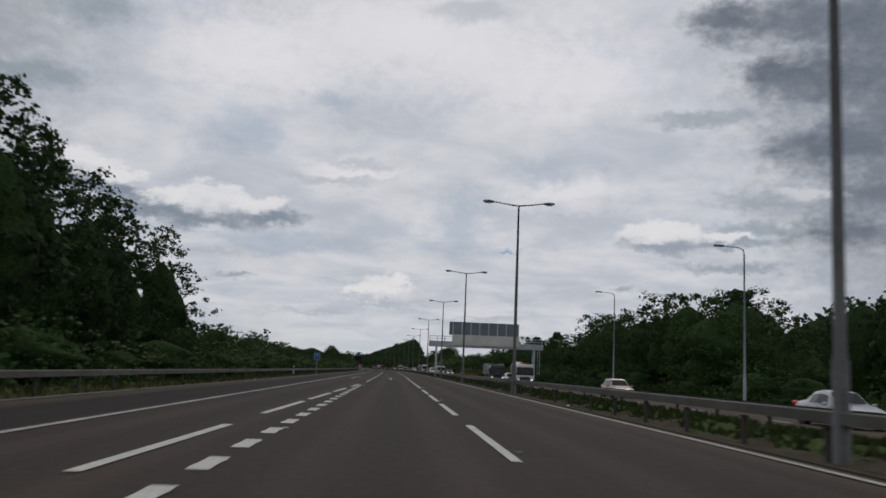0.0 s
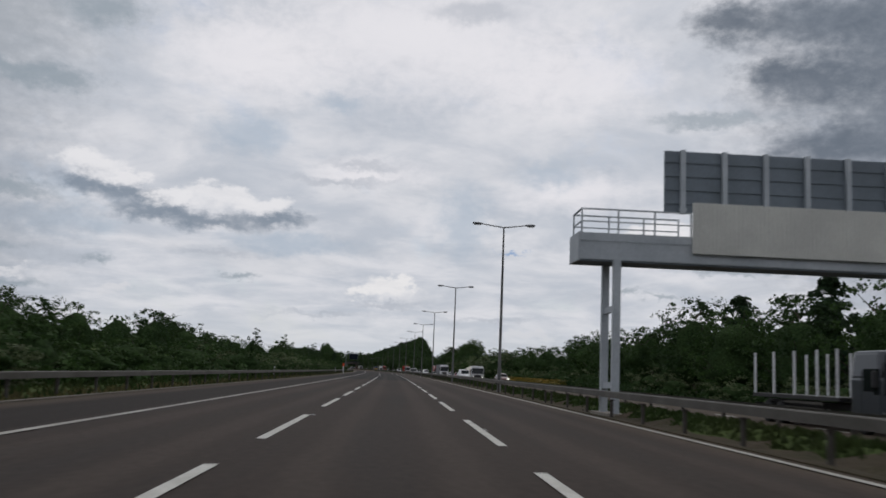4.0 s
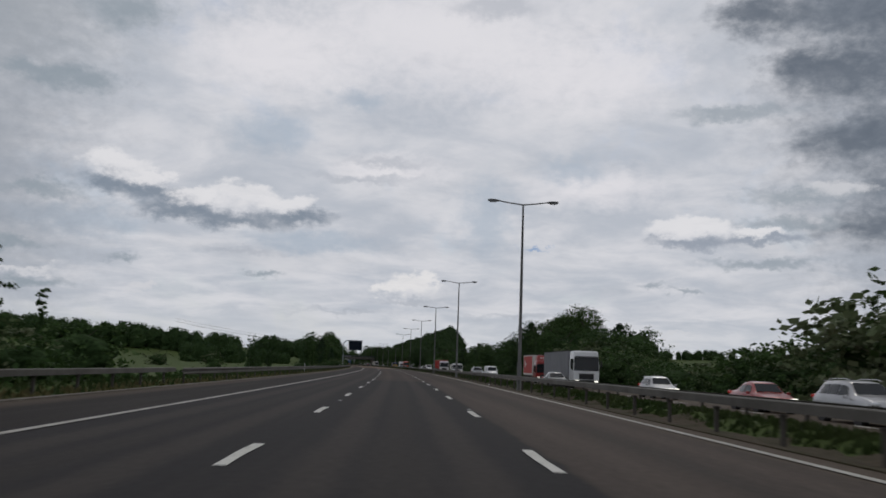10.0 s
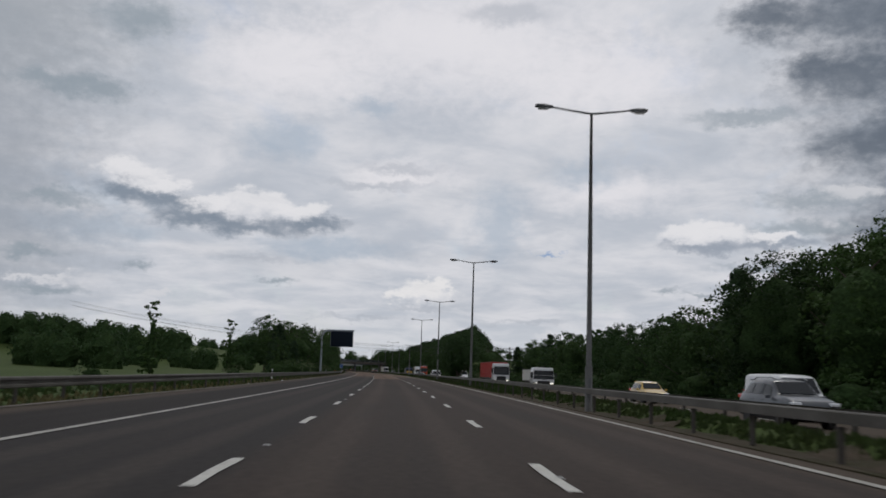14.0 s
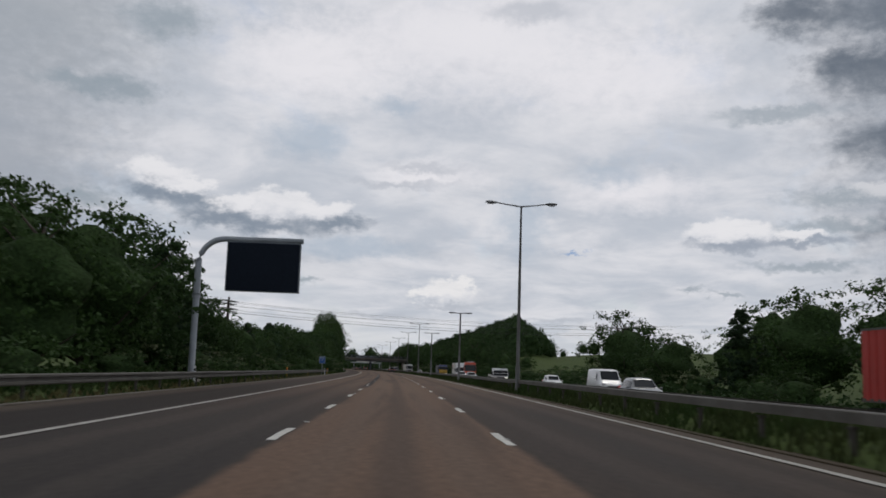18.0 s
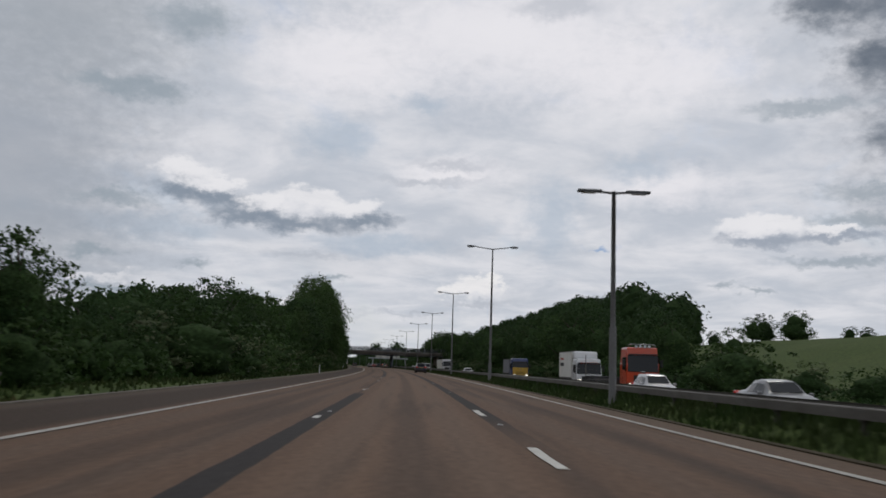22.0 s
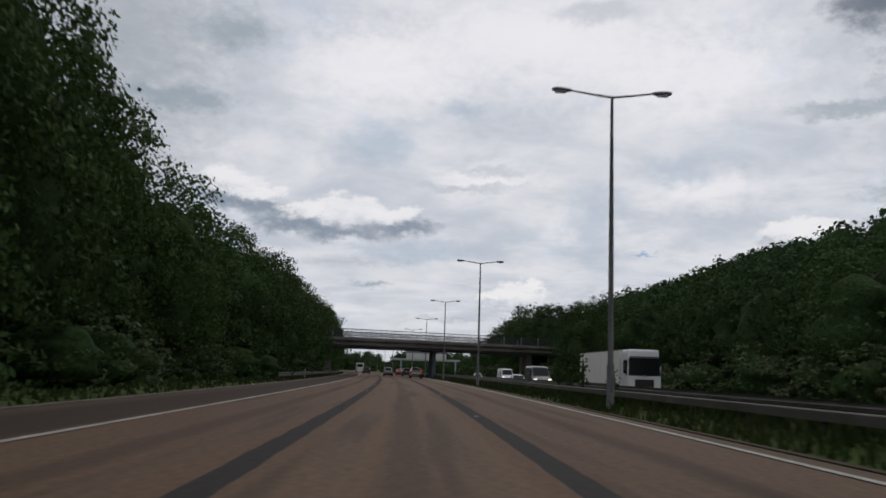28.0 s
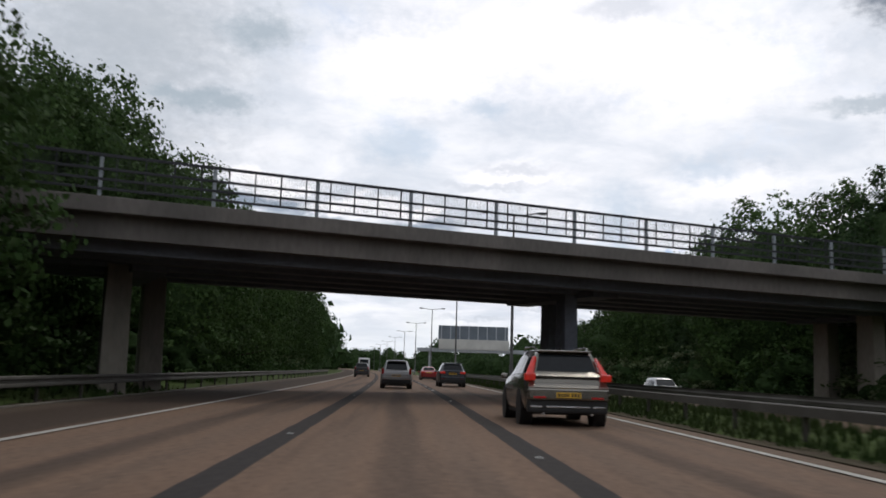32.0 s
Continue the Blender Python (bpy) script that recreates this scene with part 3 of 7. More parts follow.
# ---- carriageways ----
road = strip("road", -300, 1900, lambda s: [(-9.05, -0.02), (-5.6, 0.0), (0, 0.012), (5.6, 0.0), (6.1, -0.01)], M_ROAD)
tagged(road, "worn grey-brown asphalt carriageway with three lanes and a shoulder", "road", kind="structure")
opposite = strip("road_opposite", -300, 1900, lambda s: [(d, fall(d)) for d in (9.3, 9.8, 13.0, 17.0, 20.9, 23.0)], M_ROAD)
tagged(opposite, "grey-brown asphalt carriageway for oncoming traffic", "road", kind="structure")
for nm, a, b in (("kerb", -9.30, -9.05), ("kerb", 6.10, 6.30), ("kerb", 9.10, 9.30)):
    k = strip(nm, -200, 1300, lambda s, a=a, b=b: [(a, -0.1 + fall(a)), (a, 0.015 + fall(b)), (b, 0.015 + fall(b)), (b, -0.1 + fall(b))], M_KERB if a < 0 else M_DIRT)
    tagged(k, "low dirty concrete edging along the carriageway", "kerb", kind="structure")


def edge_line(d, w, s0, s1, name="edge_line", shift=None):
    ob = strip(name, s0, s1, lambda s: [(d - w / 2 + (shift(s) if shift else 0), 0.016 + fall(d)), (d + w / 2 + (shift(s) if shift else 0), 0.014 + fall(d))], M_PAINT_EDGE, uv=False)
    return tagged(ob, "solid white painted edge line on the asphalt", "road marking", kind="structure")


narrow = lambda s: smooth(s, 660, 685) * (1 - smooth(s, 775, 815))
edge_line(-5.475, 0.16, -200, 1500, shift=lambda s: 0.13 * narrow(s))
edge_line(5.475, 0.17, -200, 1500, shift=lambda s: 0.27 * (1 - smooth(s, 140, 220)) - 0.33 * narrow(s))
edge_line(9.75, 0.18, -200, 1500)
edge_line(19.4, 0.18, -200, 1500)



def bare_strip(name, s0, s1, d0, width):
    """Trodden earth with a ragged outer edge along the carriageway."""
    side = 1 if d0 > 0 else -1
    def section(s):
        w = width(s) * (1 + 0.28 * math.sin(s * 0.83) * math.sin(s * 0.31 + 1) + 0.18 * math.sin(s * 2.9))
        ds = sorted((d0, d0 + side * w * 0.5, d0 + side * w))
        return [(d, ground_z(s, d) + 0.035) for d in ds]
    ob = strip(name, s0, s1, section, M_DIRT, step=1.0, uv=False)
    return tagged(ob, "bare brown earth along the edge of the carriageway", "ground", kind="structure")


bare_strip("earth_strip", -60, 1100, 6.25, lambda s: 1.15 - 0.8 * smooth(s, 470, 560) + 0.25 * smooth(s, 880, 960))
bare_strip("earth_strip", -60, 1100, -9.28, lambda s: 0.35 + 0.25 * smooth(s, 700, 800))

DASH = {}


def dash_mesh(length, w):
    key = (length, w)
    if key not in DASH:
        bm = bmesh.new()
        n = 4
        row = []
        for i in range(n + 1):
            y = length * i / n
            row.append([bm.verts.new((sx * (w / 2 + 0.012 * math.sin(7 * y + sx)), y, 0)) for sx in (-1, 1)])
        for a, b in zip(row, row[1:]):
            bm.faces.new((a[0], a[1], b[1], b[0]))
        me = bpy.data.meshes.new("dash")
        bm.to_mesh(me)
        bm.free()
        DASH[key] = me
    return DASH[key]


def dash(parent, s, d, length, w=0.15, mat=M_PAINT, z=0.020):
    me = dash_mesh(length, w) if mat is M_PAINT else dash_mesh(length, w + 1e-4)
    ob = link("dash", me, mat, parent)
    ob.matrix_basis = at(s, d, z + fall(d))
    return ob


def lane_line(label):
    return thing("lane_line", Matrix.Identity(4), label, "road marking", kind="structure")


LONG = [-32, -21.5, -10, 0.6, 11.6, 22.9, 32.4, 41.8, 53.6, 62.0, 70.2, 81.0, 92.0, 101.4, 113.2, 124.2, 135.2, 147.2, 157.8, 168.4, 179.0, 189.6, 200.2, 210.8, 220.6, 231.3]
SHORT = [242.0, 252.0, 262.9, 274.0, 283.2, 294.8, 305.0, 313.6, 324.4, 335.6, 346.8, 358.0, 368.6, 379.2, 389.8, 400.4, 411.0, 421.6, 431.8, 442.0, 452.4, 462.8, 473.2, 483.4,
         493.6, 503.8, 514.0, 524.2, 536.0, 547.0, 557.8, 568.6, 579.4, 590.2, 602.4, 613.4, 624.0, 634.6, 645.0, 657.0, 667.0, 677.2, 688.2]
line_right = lane_line("broken white lane line on the right of the middle lane")
line_left = lane_line("broken white lane line on the left of the middle lane")
for s in LONG:
    dash(line_right, s, 1.60 if s < 95 else 1.72, 7.3)
    if s > 62:
        dash(line_left, s - 0.3, -1.97, 7.3)
for s in SHORT:
    dash(line_right, s, 1.76, 2.7)
    if s < 605:
        dash(line_left, s - 0.3, -1.90, 2.7)
for s, ln in ((608, 1.3), (671, 1.6), (685.5, 0.9), (707, 0.8), (743.8, 2.2), (773, 0.7)):
    dash(line_left, s, -1.90, ln, 0.14, M_PAINT_OLD if s > 730 else M_PAINT)
for s in np.arange(700, 1500, 10.5):
    dash(line_right, s, 1.83, 2.4, 0.13, M_PAINT_OLD) if s > 1010 else None
# a slip lane's wide short dashes, and the broken line that closes in on them
slip = lane_line("wide short white dashes where a slip lane ends")
for i in range(-14, 18):
    dash(slip, 9.6 + i * 2.62, -1.97, 1.35, 0.24)
closing = lane_line("long white dashes closing in on the slip lane's end")
for s in (-23, -12, -1.5, 9.1, 20.6, 30.0, 39.6, 51.3):
    ob = dash(closing, s, -3.22 + 0.0175 * max(s, -10), 7.5, 0.17)
    ob.matrix_basis = ob.matrix_basis @ Matrix.Rotation(radians(-1.3), 4, "Z")
for d0 in (12.6, 15.8):
    far_line = lane_line("broken white lane line on the oncoming carriageway")
    for s in np.arange(-60, 1150, 10.6):
        dash(far_line, s, d0, 2.6)
first_stud_s = 13.0



def stud(s, d, parent):
    bm = boxes(((0, 0, 0.006), (0.10, 0.10, 0.012)))
    add_box(bm, (0, 0, 0.016), (0.07, 0.04, 0.012), taper=0.7)
    return part("stud", bm, M_STUD, parent, m=at(s, d, 0.012))


studs = thing("road_studs", Matrix.Identity(4), "small white reflective studs set between lane dashes", "road stud", kind="structure")
first_stud = stud(first_stud_s, 1.83, studs)
for i in range(-1, 60):
    for dd in (-1.83, 1.83):
        ob = link("stud", first_stud.data, None, studs)
        ob.matrix_basis = at(first_stud_s + i * 21.0 + (0.0 if dd > 0 else 3.2), dd, 0.012)

# long lane arrows
def lane_arrow(s, d):
    bm = bmesh.new()
    out = [(-0.11, 0), (0.11, 0), (0.09, 14.4), (0.60, 14.3), (0, 18.5), (-0.60, 14.3), (-0.09, 14.4)]
    vs = [bm.verts.new((x, y, 0)) for x, y in out]
    bm.faces.new((vs[0], vs[1], vs[2], vs[6]))
    bm.faces.new((vs[6], vs[2], vs[3], vs[4], vs[5]))
    ob = part("lane_arrow", bm, M_PAINT_OLD, m=at(s, d, 0.021))
    return tagged(ob, "long worn white lane arrow painted on the asphalt", "road marking", kind="structure")


lane_arrow(84.5, -0.22)
lane_arrow(84.3, -3.80)

# ---- safety barriers ----
POST = boxes(((0, 0, 0.21), (0.08, 0.09, 0.80)), ((0.0, 0, 0.585), (0.14, 0.12, 0.04)))
me_post = bpy.data.meshes.new("barrier_post")
POST.to_mesh(me_post)
POST.free()


def barrier(s0, s1, d, face=-1, box=True, step=3.5, label="", z_top=0.70, shift=None, deep=0.19):
    """A beam on posts; box: a square beam, else a pressed wave beam whose face looks to the given side."""
    root = thing("safety_barrier", at((s0 + s1) / 2, d), label or "grey steel safety barrier with square beam on short posts", "safety barrier", "motorway safety barriers")
    inv = root.matrix_basis.inverted()
    if box:
        prof = [(-0.10, z_top - deep), (-0.10, z_top - 0.02), (-0.08, z_top), (0.08, z_top), (0.10, z_top - 0.02), (0.10, z_top - deep), (-0.10, z_top - deep)]
    else:
        prof = [(face * x, z_top + z) for x, z in ((0.04, -0.31), (0.08, -0.28), (0.08, -0.22), (0.0, -0.19), (0.0, -0.12), (0.08, -0.09), (0.08, -0.03), (0.04, 0.0), (0.025, 0.0), (0.06, -0.04), (0.06, -0.085), (-0.02, -0.12))]
    ss = np.append(np.arange(s0, s1, 6.0), s1)
    bm = bmesh.new()
    rows = []
    for s in ss:
        dd = d + (shift(s) if shift else 0)
        rows.append([bm.verts.new(inv @ rp(s, dd + x, z)) for x, z in prof])
    for a, b in zip(rows, rows[1:]):
        for j in range(len(prof) - 1):
            bm.faces.new((a[j], a[j + 1], b[j + 1], b[j]))
    part("beam", bm, M_STEEL, root)
    back = 0.0 if box else -face * 0.07
    for s in np.arange(s0 + 0.8, s1, step):
        ob = link("post", me_post, M_POST, root)
        dd = d + (shift(s) if shift else 0)
        ob.matrix_basis = inv @ at(s, dd + back, -0.12, 0 if face < 0 else 180)
    return root


NEAR = lambda s: 0.35 * (1 - smooth(s, 60, 200)) + 0.30 * smooth(s, 240, 290) + 0.45 * smooth(s, 560, 660)
for a in range(-60, 1150, 110):
    barrier(a, a + 110, 6.60, -1, True, shift=NEAR, z_top=0.73 if a < 540 else 0.68 if a < 800 else 0.66, deep=0.19)
for a in range(-60, 1150, 110):
    barrier(a, a + 110, 9.0, 1, False, label="dull wave-beam steel barrier beside the oncoming carriageway", z_top=0.66 if a < 800 else 0.78)
for a, b in ((-80, 60), (60, 200), (200, 318)):
    barrier(a, b, -9.85, 1, True, label="grey steel roadside barrier along the shoulder verge", z_top=0.68)
barrier(318, 345, -10.2, 1, True, label="grey steel barrier end beside the field", z_top=0.68)
for a, b in ((345, 480), (480, 600), (600, 689)):
    barrier(a, b, -9.85, 1, False, label="dull wave-beam steel barrier along the grass verge", z_top=0.68)
barrier(925, 1120, -9.85, 1, False, label="dull wave-beam steel barrier leading under the bridge", z_top=0.68)


# ---- lamp columns ----
def lamp_column(height=10.9, arm=1.48):
    root = new("street_lamp")
    part("column", tube([(0, 0, -0.1), (0, 0, 1.5), (0, 0, 1.55), (0, 0, height * 0.55), (0, 0, height)], [0.135, 0.13, 0.10, 0.085, 0.05], 12), M_LAMP, root)
    part("base_door", boxes(((0, -0.128, 0.85), (0.10, 0.03, 0.5))), M_LAMPHEAD, root)
    for sgn in (-1, 1):
        part("arm", tube([(0, 0, height - 0.03), (sgn * arm * 0.5, 0, height + 0.06), (sgn * arm, 0, height + 0.17)], [0.045, 0.038, 0.034], 8), M_LAMP, root)
        bm = bmesh.new()
        rows = []
        for t, w, h in ((0, 0.05, 0.04), (0.12, 0.10, 0.07), (0.35, 0.15, 0.09), (0.62, 0.15, 0.085), (0.80, 0.10, 0.05)):
            x = sgn * (arm - 0.05 + t * 0.86)
            z = height + 0.17 + 0.03 * t
            rows.append([bm.verts.new((x, w * math.cos(a), z + h * math.sin(a))) for a in (k * math.pi / 4 for k in range(8))])
        for r0, r1 in zip(rows, rows[1:]):
            for k in range(8):
                f = bm.faces.new((r0[k], r0[(k + 1) % 8], r1[(k + 1) % 8], r1[k]))
                f.smooth = True
        bm.faces.new(rows[0])
        bm.faces.new(rows[-1])
        head = part("lamp_head", bm, M_LAMPHEAD, root)
        part("glass", boxes(((sgn * (arm + 0.34), 0, height + 0.10), (0.38, 0.2, 0.05)), bevel=0.015), M_GLASSY, head)
    return tagged(root, "tall grey double-arm street lamp in the central reserve", "street lamp", "central reserve lamps")


LAMP_D = 6.92
LAMPS = [-30, 13.8, 52.2, 90.7, 131.0, 180.7, 226.3, 273.4, 315.6, 356.4, 408.5, 455.3, 502.4, 549.3, 596.0, 740.6, 788.0, 835.6, 881.0, 930.9, 977.8, 1022.8,
         1069, 1115, 1162, 1208, 1255, 1302, 1348, 1395]
lamp0 = lamp_column()
lamp0.matrix_basis = at(LAMPS[0], LAMP_D)
for s in LAMPS[1:]:
    copy_thing(lamp0, at(s, LAMP_D))


def low_lamp(height=7.36):
    root = new("street_lamp")
    part("column", tube([(0, 0, -0.1), (0, 0, 2.6), (0, 0, 2.7), (0, 0, height)], [0.13, 0.125, 0.09, 0.075], 12), M_LAMP, root)
    for sgn in (-1, 1):
        part("arm", tube([(0, 0, height - 0.06), (sgn * 0.5, 0, height - 0.02)], [0.045, 0.04], 8), M_LAMP, root)
        head = part("lamp_head", boxes(((sgn * 0.85, 0, height), (0.85, 0.26, 0.10)), bevel=0.04), M_LAMPHEAD, root)
        part("glass", boxes(((sgn * 0.88, 0, height - 0.065), (0.5, 0.2, 0.03)), bevel=0.01), M_GLASSY, head)
    return tagged(root, "short sturdy double-headed street lamp under the power lines", "street lamp", "central reserve lamps")


low0 = low_lamp()
low0.matrix_basis = at(641.2, LAMP_D)
copy_thing(low0, at(697.5, LAMP_D))


def side_lamp():
    root = new("street_lamp")
    part("column", tube([(0, 0, -0.9), (0, 0, 1.4), (0, 0, 1.45), (0, 0, 9.6)], [0.11, 0.105, 0.08, 0.05], 10), M_PIPE, root)
    part("arm", tube([(0, 0, 9.6), (-0.05, 0, 9.95), (-0.3, 0, 10.12), (-1.5, 0, 10.2)], [0.045, 0.04, 0.035, 0.03], 8), M_PIPE, root)
    part("lamp_head", boxes(((-1.75, 0, 10.2), (0.7, 0.24, 0.13)), bevel=0.05), M_LAMPHEAD, root)
    return tagged(root, "pale grey single-arm street lamp beside the far slip road", "street lamp", "slip road lamps")


side0 = side_lamp()
side0.matrix_basis = at(59.5, 23.3)
copy_thing(side0, at(96.8, 23.6))


# ---- sign gantry over the oncoming carriageway, seen from behind ----
def gantry(s):
    root = thing("sign_gantry", at(s, 0), "pale grey steel sign gantry spanning the oncoming carriageway, seen from behind", "gantry")
    # walkway girder
    for y in (0.55, -0.75):
        part("girder", boxes(((15.4, y, 5.33), (18.9, 0.12, 0.62)), bevel=0.012), M_GANTRY, root)
        part("kick_plate", boxes(((15.4, y + (0.09 if y > 0 else -0.09), 5.78), (18.9, 0.04, 0.26))), M_GANTRY, root)
    part("walkway", boxes(((15.4, -0.1, 5.0), (18.9, 1.3, 0.06))), M_SIGNBACK, root)
    for x in (5.92, 24.88):
        part("end_plate", boxes(((x, -0.1, 5.45), (0.08, 1.5, 0.95)), bevel=0.01), M_GANTRY, root)
    for x in (7.13, 23.4):
        leg = part("leg", boxes(((x, 0.55, 2.1), (0.24, 0.26, 5.8)), ((x, -1.05, 2.1), (0.24, 0.26, 5.8)), bevel=0.02), M_GANTRY, root)
        part("brace", boxes(((x, -0.25, 3.4), (0.14, 1.4, 0.2)), ((x, -0.25, 0.9), (0.14, 1.4, 0.2))), M_GANTRY, leg)
        part("base_plate", boxes(((x, -0.12, ground_z(s, x) + 0.04), (0.7, 2.2, 0.16))), M_CONC2, leg)
    # handrails
    for y in (-0.78, 0.6):
        for a, b in ((6.0, 9.7), (21.0, 24.8)):
            rail = part("handrail", boxes((((a + b) / 2, y, 6.72), (b - a, 0.05, 0.05)), (((a + b) / 2, y, 6.3), (b - a, 0.04, 0.04))), M_GANTRY, root)
            for x in np.linspace(a, b, 4):
                part("baluster", boxes(((x, y, 6.25), (0.05, 0.05, 0.95))), M_GANTRY, rail)
    for x in (6.0, 24.8):
        part("end_rail", boxes(((x, -0.1, 6.72), (0.05, 1.4, 0.05)), ((x, -0.1, 6.3), (0.04, 1.4, 0.04))), M_GANTRY, root)
    # board seen from the rear
    board = part("sign_board", boxes(((15.1, 0.75, 8.14), (11.75, 0.06, 2.2))), M_SIGNBACK, root, "dark grey rear of a sign board")
    for z in (7.35, 7.85, 8.35, 8.85):
        part("rib", boxes(((15.1, 0.70, z), (11.7, 0.06, 0.07))), M_SIGNBACK, board)
    for x in np.linspace(9.85, 20.35, 8):
        part("stanchion", boxes(((x, 0.60, 8.1), (0.17, 0.16, 2.3)), ((x, 0.60, 7.1), (0.24, 0.2, 0.1))), M_GANTRY, board)
    bm = bmesh.new()
    n = 150
    for i in range(n):
        x0, w = 9.7 + i * 11.1 / n, 11.1 / n
        add_box(bm, (x0 + w / 2, -0.95 - (0.025 if i % 2 else 0.0), 6.2), (w, 0.05, 1.72))
    part("cladding", bm, M_CLAD, root, "cream ribbed metal cladding panel")
    lad = part("ladder", boxes(((24.0, -0.7, 3.2), (0.05, 0.05, 4.6)), ((24.4, -0.7, 3.2), (0.05, 0.05, 4.6))), M_GANTRY, root)
    for z in np.arange(1.2, 5.4, 0.3):
        part("rung", boxes(((24.2, -0.7, z), (0.4, 0.03, 0.03))), M_GANTRY, lad)
    return root


gantry(151.2)


# ---- message sign on a cantilever post ----
def message_sign(s):
    root = thing("message_sign", at(s, 0), "blank black electronic message sign hung from a curved grey post", "road sign")
    x0 = -12.0
    pts = [(x0, 0, -0.2), (x0, 0, 6.9)]
    for k in range(1, 9):
        a = k / 8 * math.pi / 2
        pts.append((x0 + 1.5 * (1 - math.cos(a)), 0, 6.9 + 1.55 * math.sin(a)))
    pts.append((-5.9, 0, 8.47))
    part("post", tube(pts, [0.19] * 2 + [0.17] * 8 + [0.16], 14), M_PIPE, root)
    part("post_collar", tube([(x0, 0, 4.9), (x0, 0, 5.15)], 0.24, 14), M_PIPE, root)
    part("footing", boxes(((x0, 0, 0.0), (1.0, 1.0, 0.3)), bevel=0.02), M_CONC2, root)
    scr = part("screen", boxes(((-8.2, -0.02, 6.84), (4.2, 0.30, 2.85)), bevel=0.03), M_DARKSIGN, root)
    part("frame", boxes(((-8.2, 0.12, 8.28), (4.3, 0.46, 0.06)), ((-8.2, 0.12, 5.40), (4.3, 0.46, 0.05)), ((-10.34, 0.12, 6.84), (0.05, 0.46, 2.9)), ((-6.06, 0.12, 6.84), (0.05, 0.46, 2.9))), M_SIGNBACK, scr)
    for x in (-9.6, -6.8):
        part("bracket", boxes(((x, 0.1, 8.42), (0.2, 0.36, 0.3)), bevel=0.02), M_PIPE, root)
    return root


message_sign(597.5)


# ---- concrete road bridge with steel parapets ----
def bridge():
    s0, skew = 998.63, 22.66
    root = thing("road_bridge", at(s0, 0, 0, skew), "brown weathered concrete road bridge with dark steel parapets crossing the motorway", "bridge")
    inv = root.matrix_basis.inverted()
    w, L0, L1 = 13.0, -36.0, 56.0
    mid, ln = (L0 + L1) / 2, L1 - L0
    for y in (0.0, w):
        t = 1 if y == 0 else -1
        part("edge_beam", boxes(((mid, y + t * 0.30, 5.90), (ln, 0.62, 0.50)), bevel=0.03), M_CONC, root)
        part("fascia", boxes(((mid, y + t * 0.72, 5.28), (ln, 0.36, 0.74)), bevel=0.02), M_CONC, root)
    part("deck", boxes(((mid, w / 2, 5.82), (ln, w - 1.3, 0.30))), M_CONC, root)
    for y in np.linspace(1.9, w - 1.9, 5):
        part("girder", boxes(((mid, y, 5.12), (ln, 0.7, 1.1)), bevel=0.03), M_SOFFIT, root)
    # piers stand in line with the carriageways
    for d0, ss in ((-10.7, (1001.2, 1006.2)), (7.25, (1006.6, 1010.8)), (24.9, (1013.8, 1018.8))):
        for s in ss:
            p = inv @ rp(s, d0)
            bm = bmesh.new()
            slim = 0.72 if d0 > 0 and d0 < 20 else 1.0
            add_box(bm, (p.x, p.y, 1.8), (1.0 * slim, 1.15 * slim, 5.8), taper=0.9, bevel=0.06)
            # the slim middle piers share the beams' dark blue-grey, the outer ones are pale
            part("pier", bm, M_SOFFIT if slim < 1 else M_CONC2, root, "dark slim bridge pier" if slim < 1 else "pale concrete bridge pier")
        p = inv @ rp(sum(ss) / 2, d0)
        add = boxes(((p.x, p.y, 4.55), (1.3, 7.5, 0.3)), bevel=0.03)
        part("cross_head", add, M_SOFFIT, root)
    for x in (L0 - 0.5, L1 + 0.5):
        part("abutment", boxes(((x, w / 2, 2.6), (2.6, w + 2, 7.4)), bevel=0.05), M_CONC2, root)
    for y in (0.18, w - 0.18):
        pan = part("parapet_rail", boxes(((mid, y, 7.46), (ln, 0.06, 0.10)), bevel=0.01), M_RAIL, root, "dark steel parapet rail")
        for z in (6.40, 6.70, 7.02):
            part("rail", boxes(((mid, y, z), (ln, 0.05, 0.085)), bevel=0.01), M_RAIL, pan)
        for x in np.arange(L0 + 1.3, L1, 3.495):
            part("post", boxes(((x, y + 0.05, 6.80), (0.11, 0.11, 1.34)), bevel=0.01), M_PIPE, pan)
        first = None
        for x in np.arange(L0, L1, 0.874):
            if first is None:
                first = part("upright", boxes(((0, 0, 0), (0.04, 0.035, 1.08))), M_RAIL, pan)
                up = first
            else:
                up = link("upright", first.data, None, pan)
            up.matrix_basis = Matrix.Translation((x, y, 6.92))
        bm = bmesh.new()
        for x in np.arange(L0, L1, 0.06):
            add_box(bm, (x, y + 0.03, 6.92), (0.007, 0.006, 1.06))
        part("mesh_infill", bm, M_RAIL, pan)["kind"] = "stuff"
    return root


bridge()


def second_gantry(s):
    root = thing("sign_gantry", at(s, 0, -0.9), "distant pale sign gantry beyond the bridge, seen from behind", "gantry")
    part("girder", boxes(((14.5, 0, 5.3), (19.5, 1.2, 0.6)), bevel=0.02), M_GANTRY, root)
    for x in (6.9, 23.0):
        part("leg", boxes(((x, 0, 2.15), (0.35, 0.8, 5.9)), bevel=0.02), M_GANTRY, root)
    board = part("sign_board", boxes(((14.2, 0.7, 8.3), (11.8, 0.08, 2.3))), M_SIGNBACK, root, "dark grey rear of a sign board")
    for x in np.linspace(8.8, 19.6, 8):
        part("stanchion", boxes(((x, 0.58, 8.3), (0.16, 0.14, 2.3))), M_GANTRY, board)
    part("cladding", boxes(((14.2, -0.7, 6.3), (11.8, 0.08, 1.7))), M_CLAD, root, "cream ribbed metal cladding panel")
    return root


